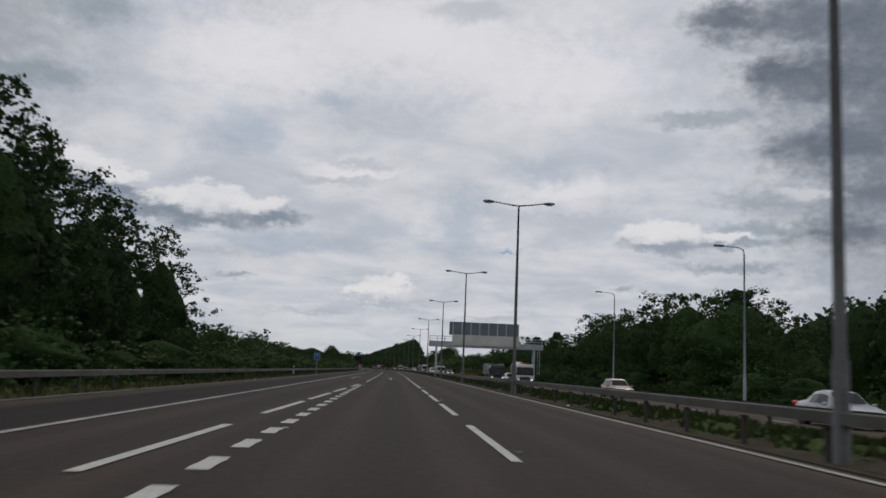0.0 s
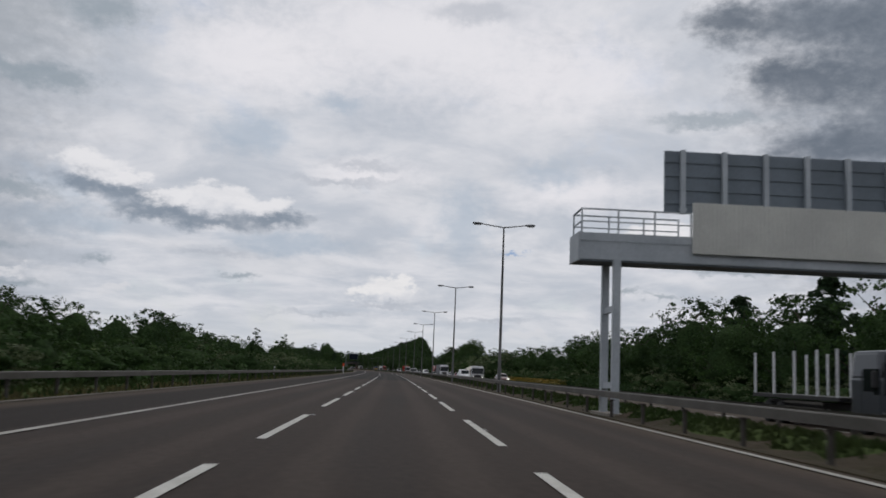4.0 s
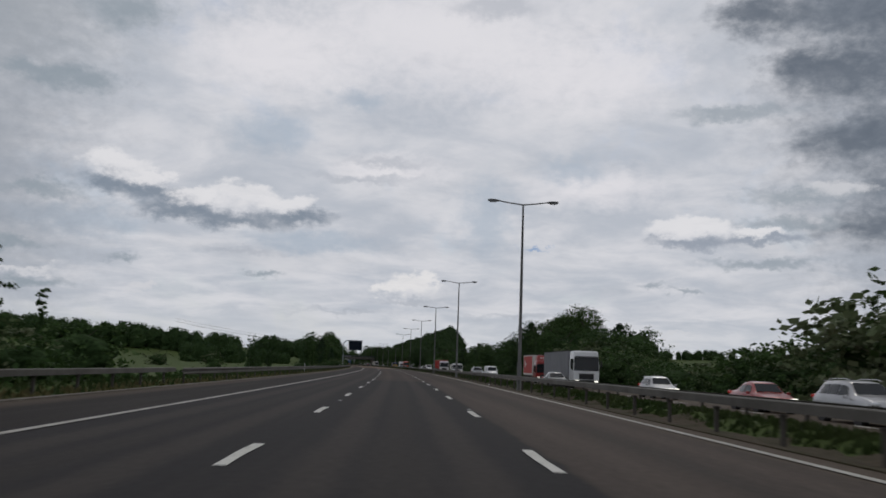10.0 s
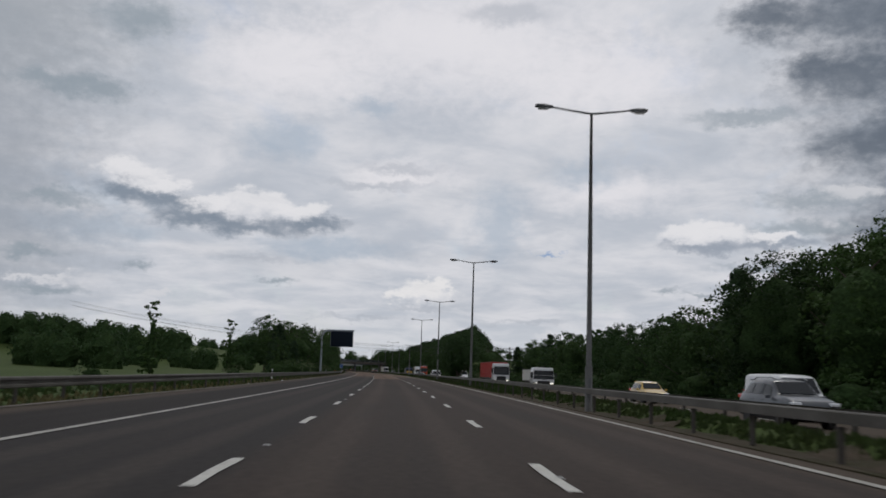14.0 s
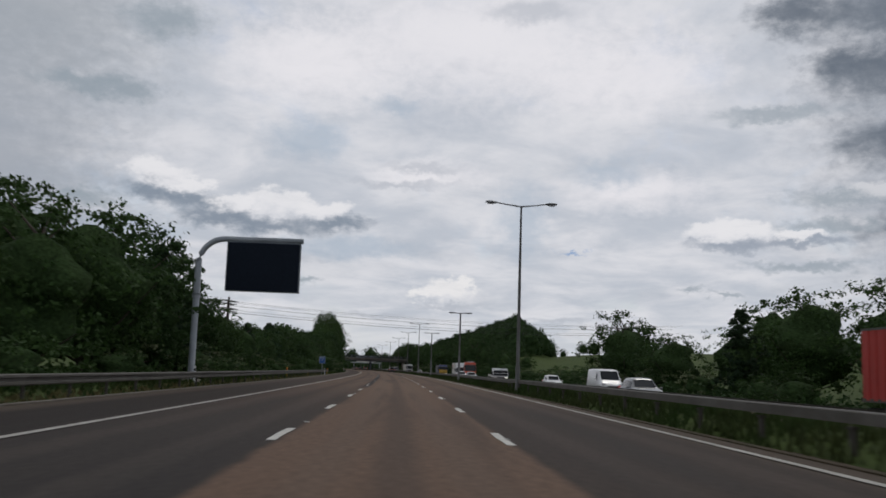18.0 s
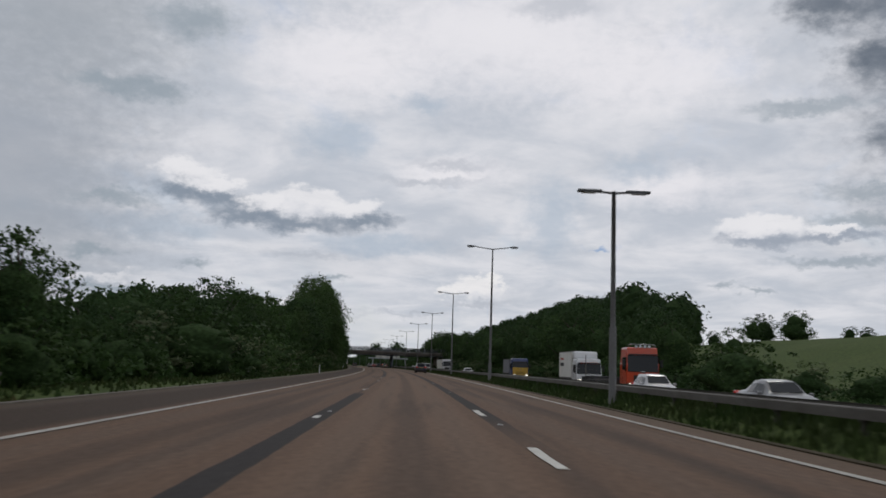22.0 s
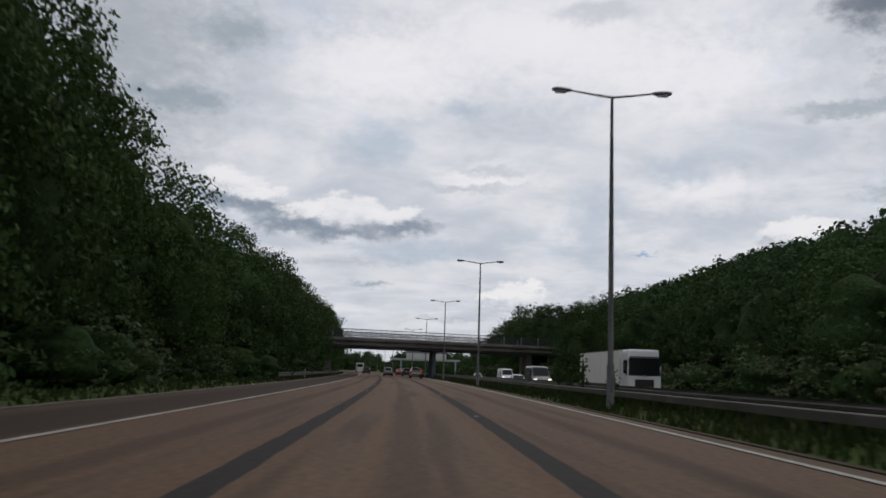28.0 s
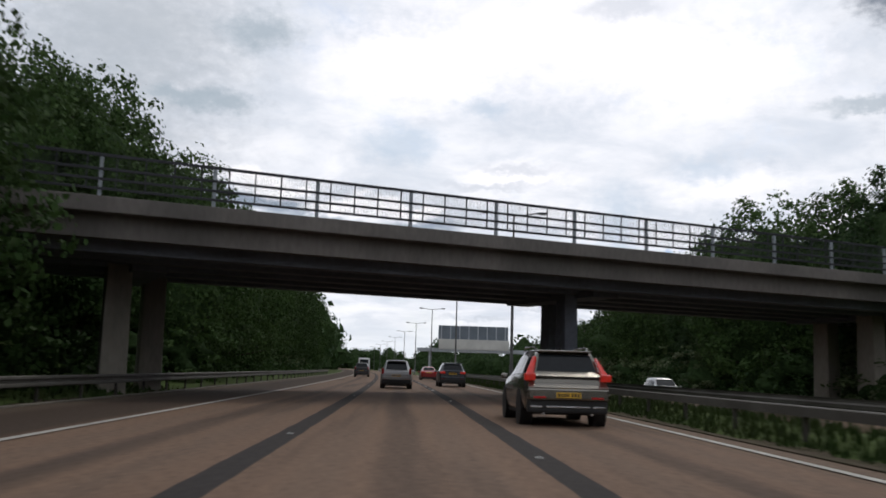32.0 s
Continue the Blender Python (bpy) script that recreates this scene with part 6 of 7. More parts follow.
# -- lorries
def cab(root, front, colour, high=3.4, w=2.45, lower=None, dark_band=True):
    """A lorry's cab whose face is at y = front."""
    bm = bmesh.new()
    add_box(bm, (0, front - 1.05, .62 + (high - .62) * .30), (w, 2.1, (high - .62) * .60), bevel=.12)
    add_box(bm, (0, front - 1.12, .62 + (high - .62) * .77), (w, 1.96, (high - .62) * .46), taper=.93, bevel=.16)
    c = part("cab", bm, colour, root)
    bm = bmesh.new()
    add_box(bm, (0, front - .08, high * .655), (w * .95, .16, high * .36), Matrix.Rotation(radians(4), 3, "X"), taper=.95, bevel=.03)
    part("windscreen", bm, M_GLASS, c)
    for sx in (-1, 1):
        part("wiper", boxes(((sx * .45, front - .02, high * .55), (.7, .02, .025))), M_PLASTIC, c)
        part("fog_lamp", boxes(((sx * w * .36, front + .11, .50), (.22, .04, .09)), bevel=.02), M_HEAD, c)
    part("badge", boxes(((0, front + .07, high * .48), (.34, .03, .09)), bevel=.01), M_CHROME, c)
    part("sun_visor", boxes(((0, front + .02, high * .85), (w * .86, .24, .07)), bevel=.02), M_PLASTIC if dark_band else colour, c)
    part("grille", boxes(((0, front + .01, high * .33), (w * .56, .07, high * .15)), *[((0, front + .05, high * (.275 + .036 * i)), (w * .5, .03, .05)) for i in range(4)], bevel=.008), M_PLASTIC, c)
    part("bumper", boxes(((0, front - .05, .62), (w * .98, .34, .42)), bevel=.06), lower or M_PLASTIC, c)
    for sx in (-1, 1):
        part("headlamp", boxes(((sx * w * .37, front + .10, .72), (.36, .08, .16)), bevel=.03), M_LIT, c)
        part("side_window", boxes(((sx * (w / 2 + .0), front - .66, high * .65), (.05, 1.0, high * .27)), ((sx * (w / 2 + .0), front - .30, high * .53), (.05, .34, high * .10)), bevel=.02), M_GLASS, c)
        part("mirror", boxes(((sx * (w / 2 + .18), front - .12, high * .66), (.16, .12, .55)), bevel=.04), M_PLASTIC, c)
        part("door_seam", boxes(((sx * (w / 2 + .003), front - 1.3, high * .5), (.012, .02, high * .5))), M_PLASTIC, c)
        part("step", boxes(((sx * w * .46, front - .9, .62), (.16, .7, .3)), bevel=.03), lower or M_PLASTIC, c)
    return c


def chassis(root, y0, y1, axles, w=2.4):
    part("chassis", boxes(((0, (y0 + y1) / 2, .86), (.9, y1 - y0, .26)), bevel=.02), M_PLASTIC, root)
    for y in axles:
        for sx in (-1, 1):
            wheel(root, sx * (w / 2 - .17), y, .47, .32)
    for sx in (-1, 1):
        part("side_guard", boxes(((sx * w * .48, (y0 + y1) / 2, .72), (.04, (y1 - y0) * .34, .10)), ((sx * w * .48, (y0 + y1) / 2, .95), (.04, (y1 - y0) * .34, .10))), M_STEEL, root)
    part("mudflap", boxes(((0, y0 + .1, .55), (w * .92, .04, .5))), M_PLASTIC, root)


def lorry(label, m, colour, length, body=None, cab_high=3.1, box=None, category="lorry", lower=None):
    """body: the colour of a box behind the cab, which spans box = (bottom, top)."""
    root = thing("lorry", m, label, category)
    y1 = length / 2
    cab(root, y1, colour, cab_high, lower=lower)
    chassis(root, -length / 2, y1 - 1.0, [y1 - 1.35, -length / 2 + 1.6, -length / 2 + 2.9] + ([-length / 2 + 4.2] if length > 12 else []))
    if body is not None:
        lo, hi = box
        a, b = -length / 2, y1 - 2.35
        bx = part("box", boxes(((0, (a + b) / 2, (lo + hi) / 2), (2.5, b - a, hi - lo)), bevel=.03), body, root)
        part("roof_edge", boxes(*[((sx * 1.24, (a + b) / 2, hi - .03), (.05, b - a, .08)) for sx in (-1, 1)], ((0, b - .02, hi - .03), (2.5, .06, .08))), M_STEEL if body is not M_TARP else M_PLASTIC, bx)
        for sx in (-1, 1):
            part("side_rail", boxes(((sx * 1.25, (a + b) / 2, lo + .05), (.05, b - a, .12))), M_STEEL, bx)
    return root, -length / 2, y1


ON = 180
SLOW, MID = 17.4, 14.2


def oncoming(front_s, d, length):
    return at(front_s + length / 2, d, fall(d) + 0.005, ON)


# tanker
root = thing("tanker_lorry", oncoming(300.5, SLOW, 14.6), "cream road tanker lorry with faded red markings", "lorry")
cab(root, 7.3, P_WHITE, 2.9)
chassis(root, -7.3, 6.0, [5.9, 3.2, -3.6, -4.9, -6.2])
bm = bmesh.new()
ring = []
for y, k in ((-7.2, .55), (-7.1, .80), (-6.85, .95), (-6.5, 1), (4.4, 1), (4.7, .95), (4.9, .8), (4.98, .5)):
    ring.append([bm.verts.new((1.22 * k * math.cos(a), y, 2.0 + .82 * k * math.sin(a))) for a in (i * 6.2832 / 24 for i in range(24))])
for r0, r1 in zip(ring, ring[1:]):
    for i in range(24):
        f = bm.faces.new((r0[i], r0[(i + 1) % 24], r1[(i + 1) % 24], r1[i]))
        f.smooth = True
bm.faces.new(ring[0])
bm.faces.new(ring[-1])
tank = part("tank", bm, M_TANK, root)
part("catwalk", boxes(((0, -1.0, 2.84), (.9, 10.6, .10)), ((0, -1.0, 2.93), (.7, 10.4, .10)), bevel=.02), M_TANK, root)
for i in range(9):
    part("lettering_bar", boxes(((1.205, -2.2 - i * .34 + .1, 2.12), (.02, .22, .30 if i % 3 else .42))), M_MARK, tank)
    part("lettering_bar", boxes(((-1.205, -2.2 - i * .34 + .1, 2.12), (.02, .22, .30 if i % 3 else .42))), M_MARK, tank)
part("rear_frame", boxes(((0, -7.2, .9), (2.3, .12, .5)), bevel=.02), M_PLATE_Y, root)

lorry("white articulated lorry with a grey curtain-sided trailer", oncoming(387.0, SLOW, 16.0), P_WHITE, 16.0, M_TARP, 3.5, (.95, 3.55))
r2, a, b = lorry("red delivery lorry with red and white box body", oncoming(408.5, SLOW, 9.5), P_RED, 9.5, M_BOXWHITE, 2.7, (.9, 3.4))
for sx in (-1, 1):
    part("side_panel", boxes(((sx * 1.255, a + 3.55, 2.2), (.02, 6.5, 2.05)), bevel=.005), M_BOXRED, r2, "bright red side panel")
bm = bmesh.new()
add_box(bm, (0, b - 1.5, 3.0), (2.1, 1.3, .62), taper=.86, bevel=.08)
part("roof_fairing", bm, P_RED, r2)
part("fairing_bar", boxes(*[((-.5 + i * .25, b - .87, 3.02), (.16, .04, .09)) for i in range(5)]), M_BOXWHITE, r2)
part("lettering_bar", boxes(*[((sx * 1.268, a + 1.1 + i * .26, 2.3), (.012, .16, h)) for sx in (-1, 1) for i, h in enumerate((.7, .9, .7, .18, .18, .18, .18))]), M_BOXWHITE, r2)
lorry("white articulated lorry with a plain white box trailer", oncoming(915.0, SLOW, 16.4), P_WHITE, 16.4, M_BOXWHITE, 3.6, (.95, 3.62))
r3, a, b = lorry("white lorry carrying a red shipping container", oncoming(557.5, SLOW - 0.4, 16.5), P_WHITE, 16.5, M_BOXRED, 3.2, (1.0, 3.45))
rib = boxes(((0, 0, 0), (.03, .2, 2.3)))
rib_mesh = bpy.data.meshes.new("corrugation")
rib.to_mesh(rib_mesh)
rib.free()
for i in range(28):
    for sx in (-1, 1):
        link("corrugation", rib_mesh, M_BOXRED, r3).matrix_basis = Matrix.Translation((sx * 1.262, a + .4 + i * .49, 2.2))
r4, a, b = lorry("white rigid box lorry with small red lettering", oncoming(751.5, SLOW, 8.6), P_WHITE, 8.6, M_BOXWHITE, 2.75, (.85, 3.45))
part("roof_fairing", boxes(((0, b - 1.9, 3.1), (2.3, .9, .7)), bevel=.2), P_WHITE, r4)
part("lettering_bar", boxes(*[((sx * 1.262, -3.4 + i * .28, 2.75), (.015, .18, .22)) for i in range(6) for sx in (-1, 1)], *[((-.7 + i * .28, b + .02, 2.35), (.18, .02, .14)) for i in range(6)]), M_MARK, r4)
part("dark_stripe", boxes(*[((sx * 1.262, -2.6, 2.2), (.012, 2.0, .34)) for sx in (-1, 1)]), M_PLASTIC, r4)

r5, a, b = lorry("orange lorry tractor with a roof light bar and empty skeletal trailer", oncoming(732.8, SLOW, 15.5), P_ORANGE, 15.5, None, 3.45, category="lorry")
part("light_bar", tube([(-1.0, b - .4, 3.55), (-.9, b - .25, 3.66), (.9, b - .25, 3.66), (1.0, b - .4, 3.55)], .03, 6), M_CHROME, r5)
for x in (-.48, -.16, .16, .48):
    lamp = part("spot_lamp", tube([(x, b - .24, 3.50), (x, b - .12, 3.50)], [.08, .11], 12), M_PLASTIC, r5)
    part("lens", tube([(x, b - .12, 3.50), (x, b - .10, 3.50)], [.095, .07], 12), M_HEAD, lamp)
part("trailer_frame", boxes(((-.5, -2.6, 1.1), (.16, 10, .22)), ((.5, -2.6, 1.1), (.16, 10, .22)), *[((0, y, 1.12), (2.3, .16, .14)) for y in (-7.4, -5, -2.5, 0, 2)]), M_PLASTIC, r5)
part("trailer_pole", tube([(1.1, -7.3, 1.1), (1.1, -7.3, 3.0)], .04, 6), M_STEEL, r5)

r6, a, b = lorry("dark blue and yellow lorry tractor", oncoming(796.0, SLOW, 9.0), P_BLUE, 9.0, M_TARP, 3.1, (.9, 3.0), lower=P_YELLOW)
part("yellow_front", boxes(((0, b + .04, 1.3), (2.2, .04, 1.0)), bevel=.02), P_YELLOW, r6)
r7, a, b = lorry("dark flatbed lorry with upright side posts", oncoming(150.5, SLOW, 11.0), P_BLUEGREY, 11.0, None, 2.9, lower=P_BLACK)
part("flat_bed", boxes(((0, -1.4, 1.15), (2.45, 8.0, .16)), bevel=.02), M_PLASTIC, r7)
for sx in (-1, 1):
    for y in (-5.2, -3.2, -1.2, .8, 2.4):
        part("stake", boxes(((sx * 1.18, y, 2.1), (.08, .1, 1.8))), M_SIGNWHITE, r7)

# concrete mixer
r8, a, b = lorry("white and blue concrete mixer lorry with a cream drum", oncoming(119.5, SLOW, 9.4), P_WHITE, 9.4, None, 2.75, lower=P_BLUE)
bm = bmesh.new()
ring = []
for y, k in ((-4.3, .38), (-4.0, .62), (-2.6, 1.0), (-1.2, 1.12), (.3, 1.0), (1.4, .72), (1.7, .4)):
    ring.append([bm.verts.new((k * math.cos(t), y, 1.98 - .09 * y + k * .92 * math.sin(t))) for t in (i * 6.2832 / 24 for i in range(24))])
for q0, q1 in zip(ring, ring[1:]):
    for i in range(24):
        f = bm.faces.new((q0[i], q0[(i + 1) % 24], q1[(i + 1) % 24], q1[i]))
        f.smooth = True
bm.faces.new(ring[0])
bm.faces.new(ring[-1])
drum = part("drum", bm, M_TANK, r8)
part("drum_emblem", tube([(1.06, -.9, 2.35), (1.13, -.9, 2.38)], .26, 16), M_MARK, drum)
part("hopper", boxes(((0, -4.45, 2.7), (1.1, .7, .8)), bevel=.08), M_STEEL, r8)
part("chute", tube([(0, -4.6, 2.2), (0, -4.95, 1.4)], [.22, .16], 8), M_STEEL, r8)
part("beacon_bar", boxes(((0, b - .6, 2.86), (1.3, .2, .14)), bevel=.04), M_MARK, r8)
part("ladder", boxes(((1.0, -4.2, 1.7), (.05, .05, 1.6)), ((.7, -4.2, 1.7), (.05, .05, 1.6)), *[((.85, -4.2, 1.1 + .25 * i), (.3, .03, .03)) for i in range(6)]), M_STEEL, r8)

# cars and vans on the oncoming carriageway
car("white estate car with a roof sign", "hatch", 4.6, 1.78, 1.50, P_WHITE, oncoming(132.0, SLOW, 4.6), extra="roof_sign", lit=True)
car("tan-coloured hatchback in the oncoming lanes", "hatch", 4.2, 1.74, 1.46, P_TAN, oncoming(68.0, SLOW, 4.2))
car("pale silver saloon car in oncoming traffic", "saloon", 4.6, 1.78, 1.42, P_SILVER, oncoming(32.5, SLOW, 4.6))
car("maroon sport utility car with lit headlamps", "suv", 4.6, 1.84, 1.66, P_MAROON, oncoming(261.0, SLOW, 4.6), lit=True)
car("white panel van in the oncoming lanes", "van", 5.2, 1.95, 2.05, P_WHITE, oncoming(292.0, MID, 5.2), category="van", r=.34)
car("silver sport utility car with roof rails", "suv", 4.6, 1.84, 1.62, P_SILVER, oncoming(335.0, SLOW, 4.6), rails=True)
car("silver hatchback with lit headlamps", "hatch", 4.2, 1.74, 1.46, P_SILVER, oncoming(362.0, SLOW, 4.2), lit=True)
car("red saloon car with lit headlamps", "saloon", 4.5, 1.78, 1.42, P_RED, oncoming(344.5, SLOW, 4.5), lit=True)
car("grey saloon car with lit headlamps", "saloon", 4.6, 1.78, 1.40, P_GREY, oncoming(383.0, MID, 4.6), lit=True)
car("dark grey sport utility car", "suv", 4.7, 1.86, 1.66, P_BLUEGREY, oncoming(453.0, MID, 4.7), rails=True)
car("white panel van with dark windows", "van", 5.2, 1.95, 2.0, P_WHITE, oncoming(460.0, SLOW, 5.2), category="van", r=.34)
car("bright yellow hatchback in oncoming traffic", "hatch", 4.1, 1.74, 1.44, P_YELLOW, oncoming(482.0, SLOW, 4.1))
lorry("small white tipper lorry", oncoming(525.0, SLOW, 7.5), P_WHITE, 7.5, M_BOXWHITE, 2.5, (.9, 2.3))
car("grey hatchback with lit headlamps", "hatch", 4.3, 1.76, 1.46, P_GREY, oncoming(594.0, MID, 4.3), lit=True)
car("white transit van with high roof", "van", 5.4, 1.98, 2.15, P_WHITE, oncoming(616.0, SLOW, 5.4), category="van", r=.34)
car("white small hatchback in the slow lane", "hatch", 4.0, 1.72, 1.48, P_WHITE, oncoming(641.0, SLOW, 4.0))
lorry("white dropside pickup lorry with a low flat bed", oncoming(687.0, SLOW, 6.0), P_WHITE, 6.0, M_BOXWHITE, 2.2, (.85, 1.30), category="pickup")
car("dark grey saloon car with lit headlamps", "saloon", 4.7, 1.80, 1.42, P_GREY, oncoming(699.0, MID, 4.7), lit=True)
car("silver hatchback with its headlamps on", "hatch", 4.2, 1.74, 1.46, P_SILVER, oncoming(716.3, MID, 4.2), lit=True)
car("silver saloon car in oncoming traffic", "saloon", 4.5, 1.78, 1.42, P_SILVER, oncoming(836.7, MID, 4.5))
car("black panel van with lit headlamps", "van", 5.8, 2.0, 2.35, P_BLACK, oncoming(939.5, MID, 5.8), lit=True, category="van", r=.35)
car("silver saloon car with lit headlamps", "saloon", 4.6, 1.8, 1.44, P_SILVER, oncoming(954.5, MID, 4.6), lit=True)
car("white high-roof van with lit headlamps", "van", 5.8, 2.0, 2.35, P_WHITE, oncoming(987.0, SLOW, 5.8), lit=True, category="van", r=.35)
car("pale grey hatchback in oncoming traffic", "hatch", 4.3, 1.76, 1.48, P_SILVER, oncoming(1024.0, SLOW, 4.3))

# cars on the near carriageway
car("silver people carrier with red tail lamps", "hatch", 4.4, 1.78, 1.62, P_SILVER, at(1020.3, -0.15), tail="side")
car("grey-brown sport utility car with tall red tail lamps and roof rails", "suv", 4.4, 1.86, 1.65, P_TAUPE, at(988.3, 3.50), tail="tall", rails=True, r=.36)
car("dark blue-grey compact people carrier with wide red tail lamps", "hatch", 4.35, 1.80, 1.56, P_BLUEGREY, at(816.2, 4.05), tail="wide", r=.33)
car("dark grey sport utility car with red tail lamps", "suv", 4.5, 1.82, 1.62, P_BLUEGREY, at(1030.0, 3.65), tail="wide", r=.35)
car("dark red saloon car", "saloon", 4.6, 1.80, 1.44, P_RED, at(1066.0, 3.75), tail="wide")
car("black sport utility car on the inner lane", "suv", 4.6, 1.86, 1.75, P_BLACK, at(1082.0, -3.75), tail="side", r=.37)
coach = thing("coach", at(1176.0, -3.9), "white coach with a dark rear window", "coach")
part("body", boxes(((0, 0, 1.85), (2.5, 11.5, 2.9)), bevel=.2), P_WHITE, coach)
part("rear_window", boxes(((0, -5.76, 2.45), (1.9, .05, 1.0)), bevel=.02), M_GLASS, coach)
for sx in (-1, 1):
    part("side_window", boxes(((sx * 1.25, .3, 2.5), (.04, 10, .9))), M_GLASS, coach)
    part("tail_lamp", boxes(((sx * 1.0, -5.76, 1.1), (.22, .05, .5)), bevel=.02), M_REDLAMP, coach)
    for y in (-3.2, 3.6):
        wheel(coach, sx * 1.08, y, .48, .3)


# ---- small roadside things ----
def letters(parent, words, size, m, mat):
    """Raised writing in the built-in font."""
    cu = bpy.data.curves.new("lettering", "FONT")
    cu.body, cu.size, cu.align_x, cu.align_y, cu.extrude = words, size, "CENTER", "CENTER", 0.004
    tmp = bpy.data.objects.new("lettering_tmp", cu)
    me = bpy.data.meshes.new_from_object(tmp)
    bpy.data.objects.remove(tmp)
    me.materials.clear()
    ob = link("lettering", me, mat, parent)
    ob.matrix_basis = m
    return ob


def location_sign(s, d, top, w, h, lines):
    """A blue driver location sign on a post."""
    root = thing("location_sign", at(s, d), "blue driver location sign with white letters on a grey post", "road sign", "blue location signs")
    part("post", tube([(0, .05, -.2), (0, .05, top - .1)], .04, 8), M_PIPE, root)
    pl = part("plate", boxes(((0, 0, top - h / 2), (w, .03, h)), bevel=.008), M_BLUE, root)
    part("border", boxes(((0, -.02, top - .035), (w - .06, .008, .02)), ((0, -.02, top - h + .035), (w - .06, .008, .02)), ((-w / 2 + .035, -.02, top - h / 2), (.02, .008, h - .08)), ((w / 2 - .035, -.02, top - h / 2), (.02, .008, h - .08))), M_SIGNWHITE, pl)
    for i, word in enumerate(lines):
        letters(pl, word, h * .27, Matrix.Translation((0, -.022, top - h * (.24 + .27 * i))) @ Matrix.Rotation(math.pi / 2, 4, "X"), M_SIGNWHITE)
    return root


location_sign(119.0, -9.9, 2.7, .78, .98, ("M11", "A"))
location_sign(674.0, -9.9, 2.52, .82, .95, ("M11", "A"))

# orange emergency telephone
root = thing("emergency_telephone", at(312.5, -9.55), "orange emergency telephone box on a pale post", "telephone")
part("post", boxes(((0, 0, .55), (.16, .16, 1.3)), bevel=.02), M_SIGNWHITE, root)
ph = part("box", boxes(((0, 0, 1.62), (.36, .32, .56)), bevel=.03), M_ORANGE, root)
part("notice", boxes(((0, -.165, 1.22), (.34, .02, .24))), M_SIGNWHITE, root)
part("hood", boxes(((0, -.02, 1.93), (.42, .40, .05)), bevel=.015), M_ORANGE, ph)


def marker_post(s, d, mat=M_SIGNWHITE, h=.95, label="white marker post with a dark band on the verge", tilt=0.0):
    root = thing("marker_post", at(s, d, ground_z(s, d)) @ Matrix.Rotation(radians(tilt), 4, "Y"), label, "marker post", "verge marker posts")
    part("shaft", boxes(((0, 0, h / 2 - .05), (.10, .06, h + .1)), bevel=.01), mat, root)
    part("band", boxes(((0, -.032, h - .2), (.102, .008, .14))), M_INK if mat is M_SIGNWHITE else M_ORANGE, root)
    return root


for s, d in ((98, -10.6), (203, -10.6), (305, -10.8), (410, -10.6), (505, -10.6), (592, -10.6), (677.5, -9.7), (777.6, -9.75), (873, -10.2), (955, -10.4)):
    marker_post(s, d)
marker_post(632.5, -10.4, M_YELLOW, .98, "yellow-orange cable marker post on the verge")
marker_post(686.5, -9.9, M_YELLOW, .95, "leaning yellow marker post on the verge", 8)
marker_post(650, -9.9, M_YELLOW, .7, "short yellow marker post on the verge")
marker_post(262.0, 23.8, M_YELLOW, 1.1, "yellow marker post beyond the far carriageway")

# litter and small debris along the edges
litter_rng = random.Random(5)
for i in range(26):
    s, d = litter_rng.uniform(5, 990), litter_rng.choice((-9.15, -9.5, 6.25, 6.5, -9.3))
    bm = bmesh.new()
    a, b, c = (litter_rng.uniform(.05, .16) for _ in range(3))
    add_box(bm, (0, 0, c / 4), (a, b, c / 2), taper=.7, bevel=.01)
    ob = part("litter", bm, M_SIGNWHITE if i % 3 else M_KERB, m=at(s, d, .0 if d > -9.3 else ground_z(s, d) + .0, litter_rng.uniform(0, 180)))
    tagged(ob, "small pale scrap of litter at the road edge", "litter", "scraps of litter")

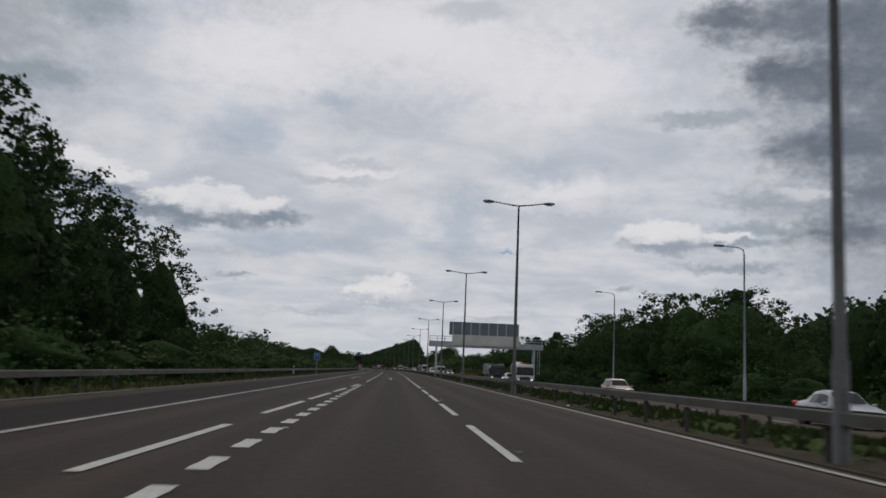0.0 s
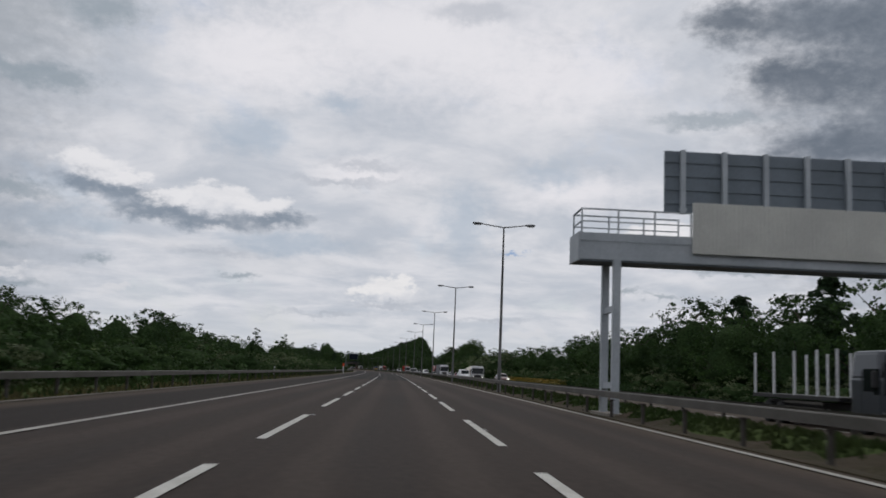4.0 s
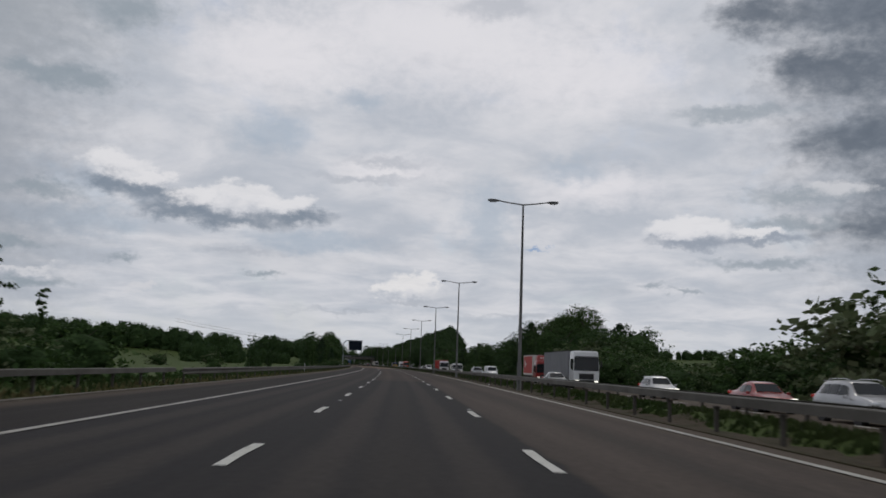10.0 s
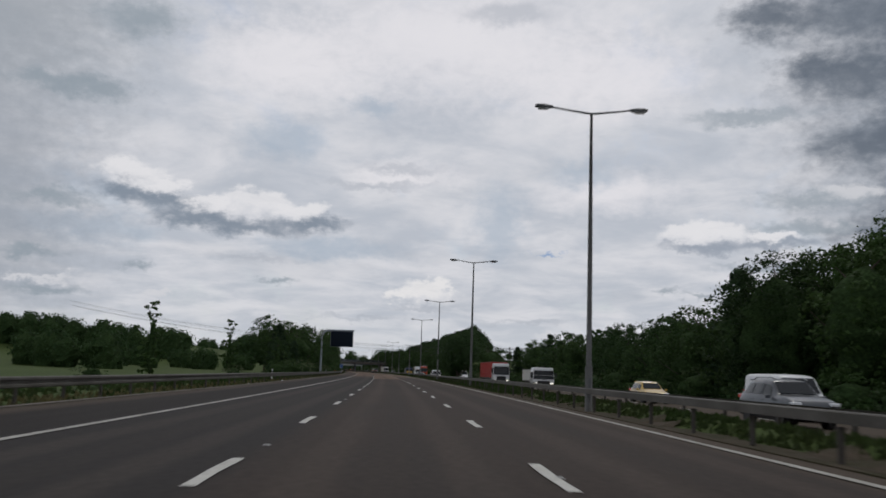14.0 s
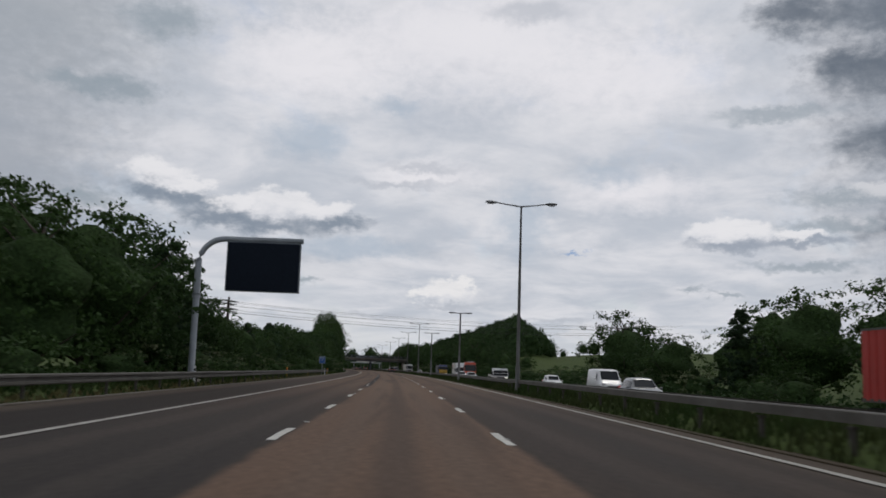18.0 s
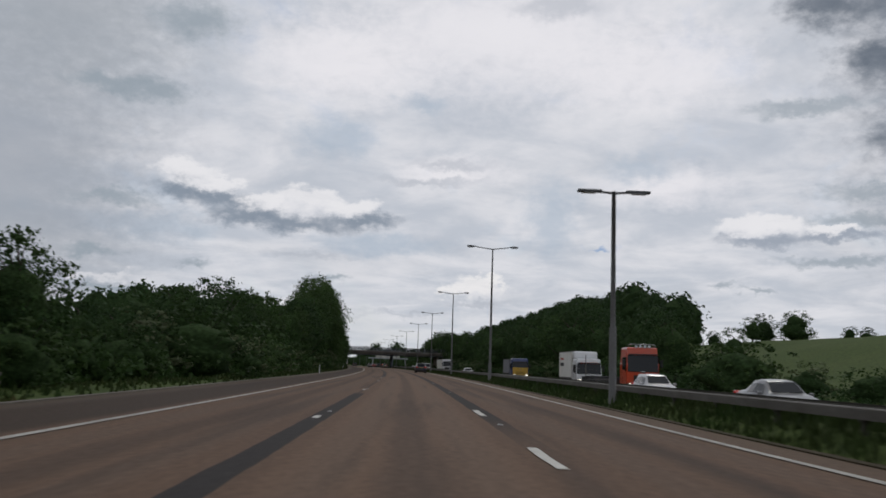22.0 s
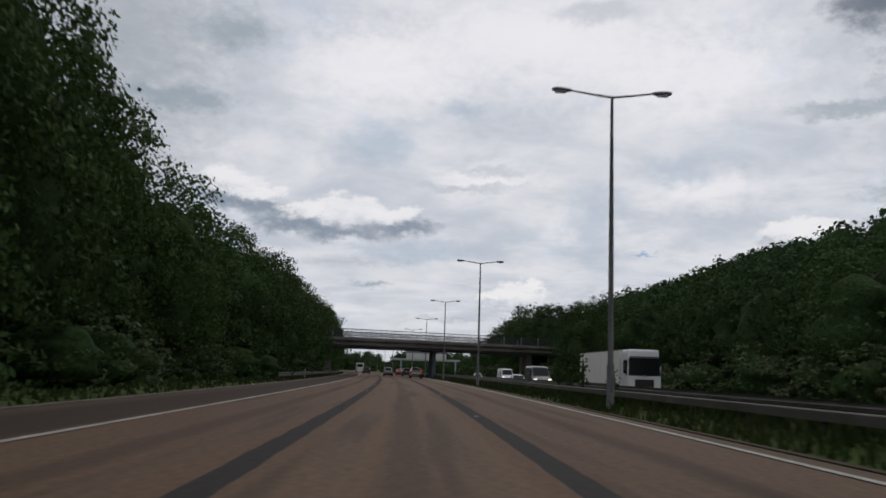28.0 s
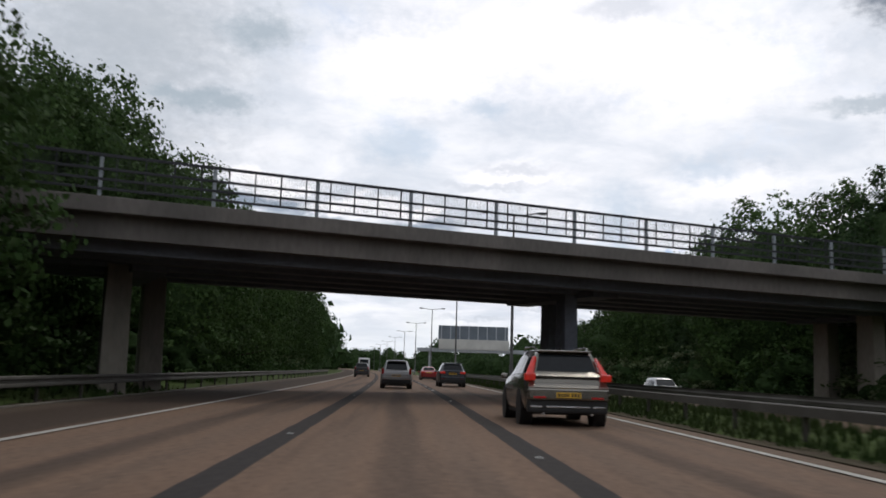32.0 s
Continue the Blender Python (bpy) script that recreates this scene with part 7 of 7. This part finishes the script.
# yellow wild flowers beyond the far carriageway
rng = np.random.RandomState(77)
co = []
for a, b in zip(rng.uniform(250, 305, 4200), rng.uniform(22.9, 25.2, 4200)):
    p = rp(a, b, ground_z(a, b) + rng.uniform(.35, 1.25))
    w = .085
    co += [(p.x - w, p.y, p.z), (p.x, p.y - w, p.z + .02), (p.x + w, p.y, p.z), (p.x, p.y + w, p.z + .02)]
me = mesh_of("wild_flowers", co, np.arange(len(co)).reshape(-1, 4), [M_YELLOW])
tagged(link("wild_flowers", me, None), "yellow wild flowers on the far verge", "flowers", kind="stuff")


# ---- power line over the motorway ----
LINE_K = 0.22


def power_pole(s, d, top, label, arms=(0.55, 1.55), turn=0.0):
    """A wooden pole with cross-arms that carry strings of insulators."""
    g0 = ground_z(s, d)
    root = thing("power_pole", at(s, d, g0, turn - math.degrees(math.atan(LINE_K))), label, "power pole", "wooden power poles")
    h = top - g0
    part("pole", tube([(0, 0, -.5), (0, 0, h * .5), (0, 0, h)], [.17, .15, .12], 10), M_WOODPOLE, root)
    for k in arms:
        z = h - k
        arm = part("cross_arm", boxes(((.16, 0, z), (.12, 3.2, .14)), bevel=.015), M_WOODPOLE, root)
        part("brace", tube([(.14, -.8, z), (.12, 0, z - .55), (.14, .8, z)], .025, 6), M_WOODPOLE, arm)
        for y in (-1.5, -.55, .55, 1.5):
            for sx in (-1, 1):
                bm = bmesh.new()
                for j in range(4):
                    add_tube(bm, [(.16 + sx * (.12 + j * .12), y, z + .02), (.16 + sx * (.18 + j * .12), y, z + .02)], [.085, .055], 8)
                part("insulator", bm, M_LAMPHEAD, arm)
    return root


power_pole(663.3, -21.7, 9.75, "dark wooden power pole with two cross-arms and insulators")
power_pole(669.3, -22.8, 9.75, "dark wooden power pole with two cross-arms behind the trees")
power_pole(667.5, -27.4, 10.8, "slim wooden power pole rising above the shrubs", (0.35,))
power_pole(674.0, 32.6, 8.6, "wooden power pole with two cross-arms beyond the far carriageway", turn=-40)
power_pole(680.0, 37.6, 8.9, "wooden power pole with cross-arms on the far slope", turn=-40)

power_line = thing("power_line", at(666, 0), "thin dark power cables sagging across the motorway", "power line")
inv = power_line.matrix_basis.inverted()
for s0, z0 in ((663.8, 7.96), (665.9, 7.9), (664.8, 6.92), (666.2, 6.98), (668.5, 7.68), (670.3, 7.7), (668.6, 6.8), (670.4, 6.84)):
    bm = add_tube(bmesh.new(), [inv @ rp(s0 + LINE_K * d, d, z0 - .025 * d + .0010 * d * d) for d in np.linspace(-75, 42, 40)], .012, 5)
    part("wire", bm, M_INK, power_line)
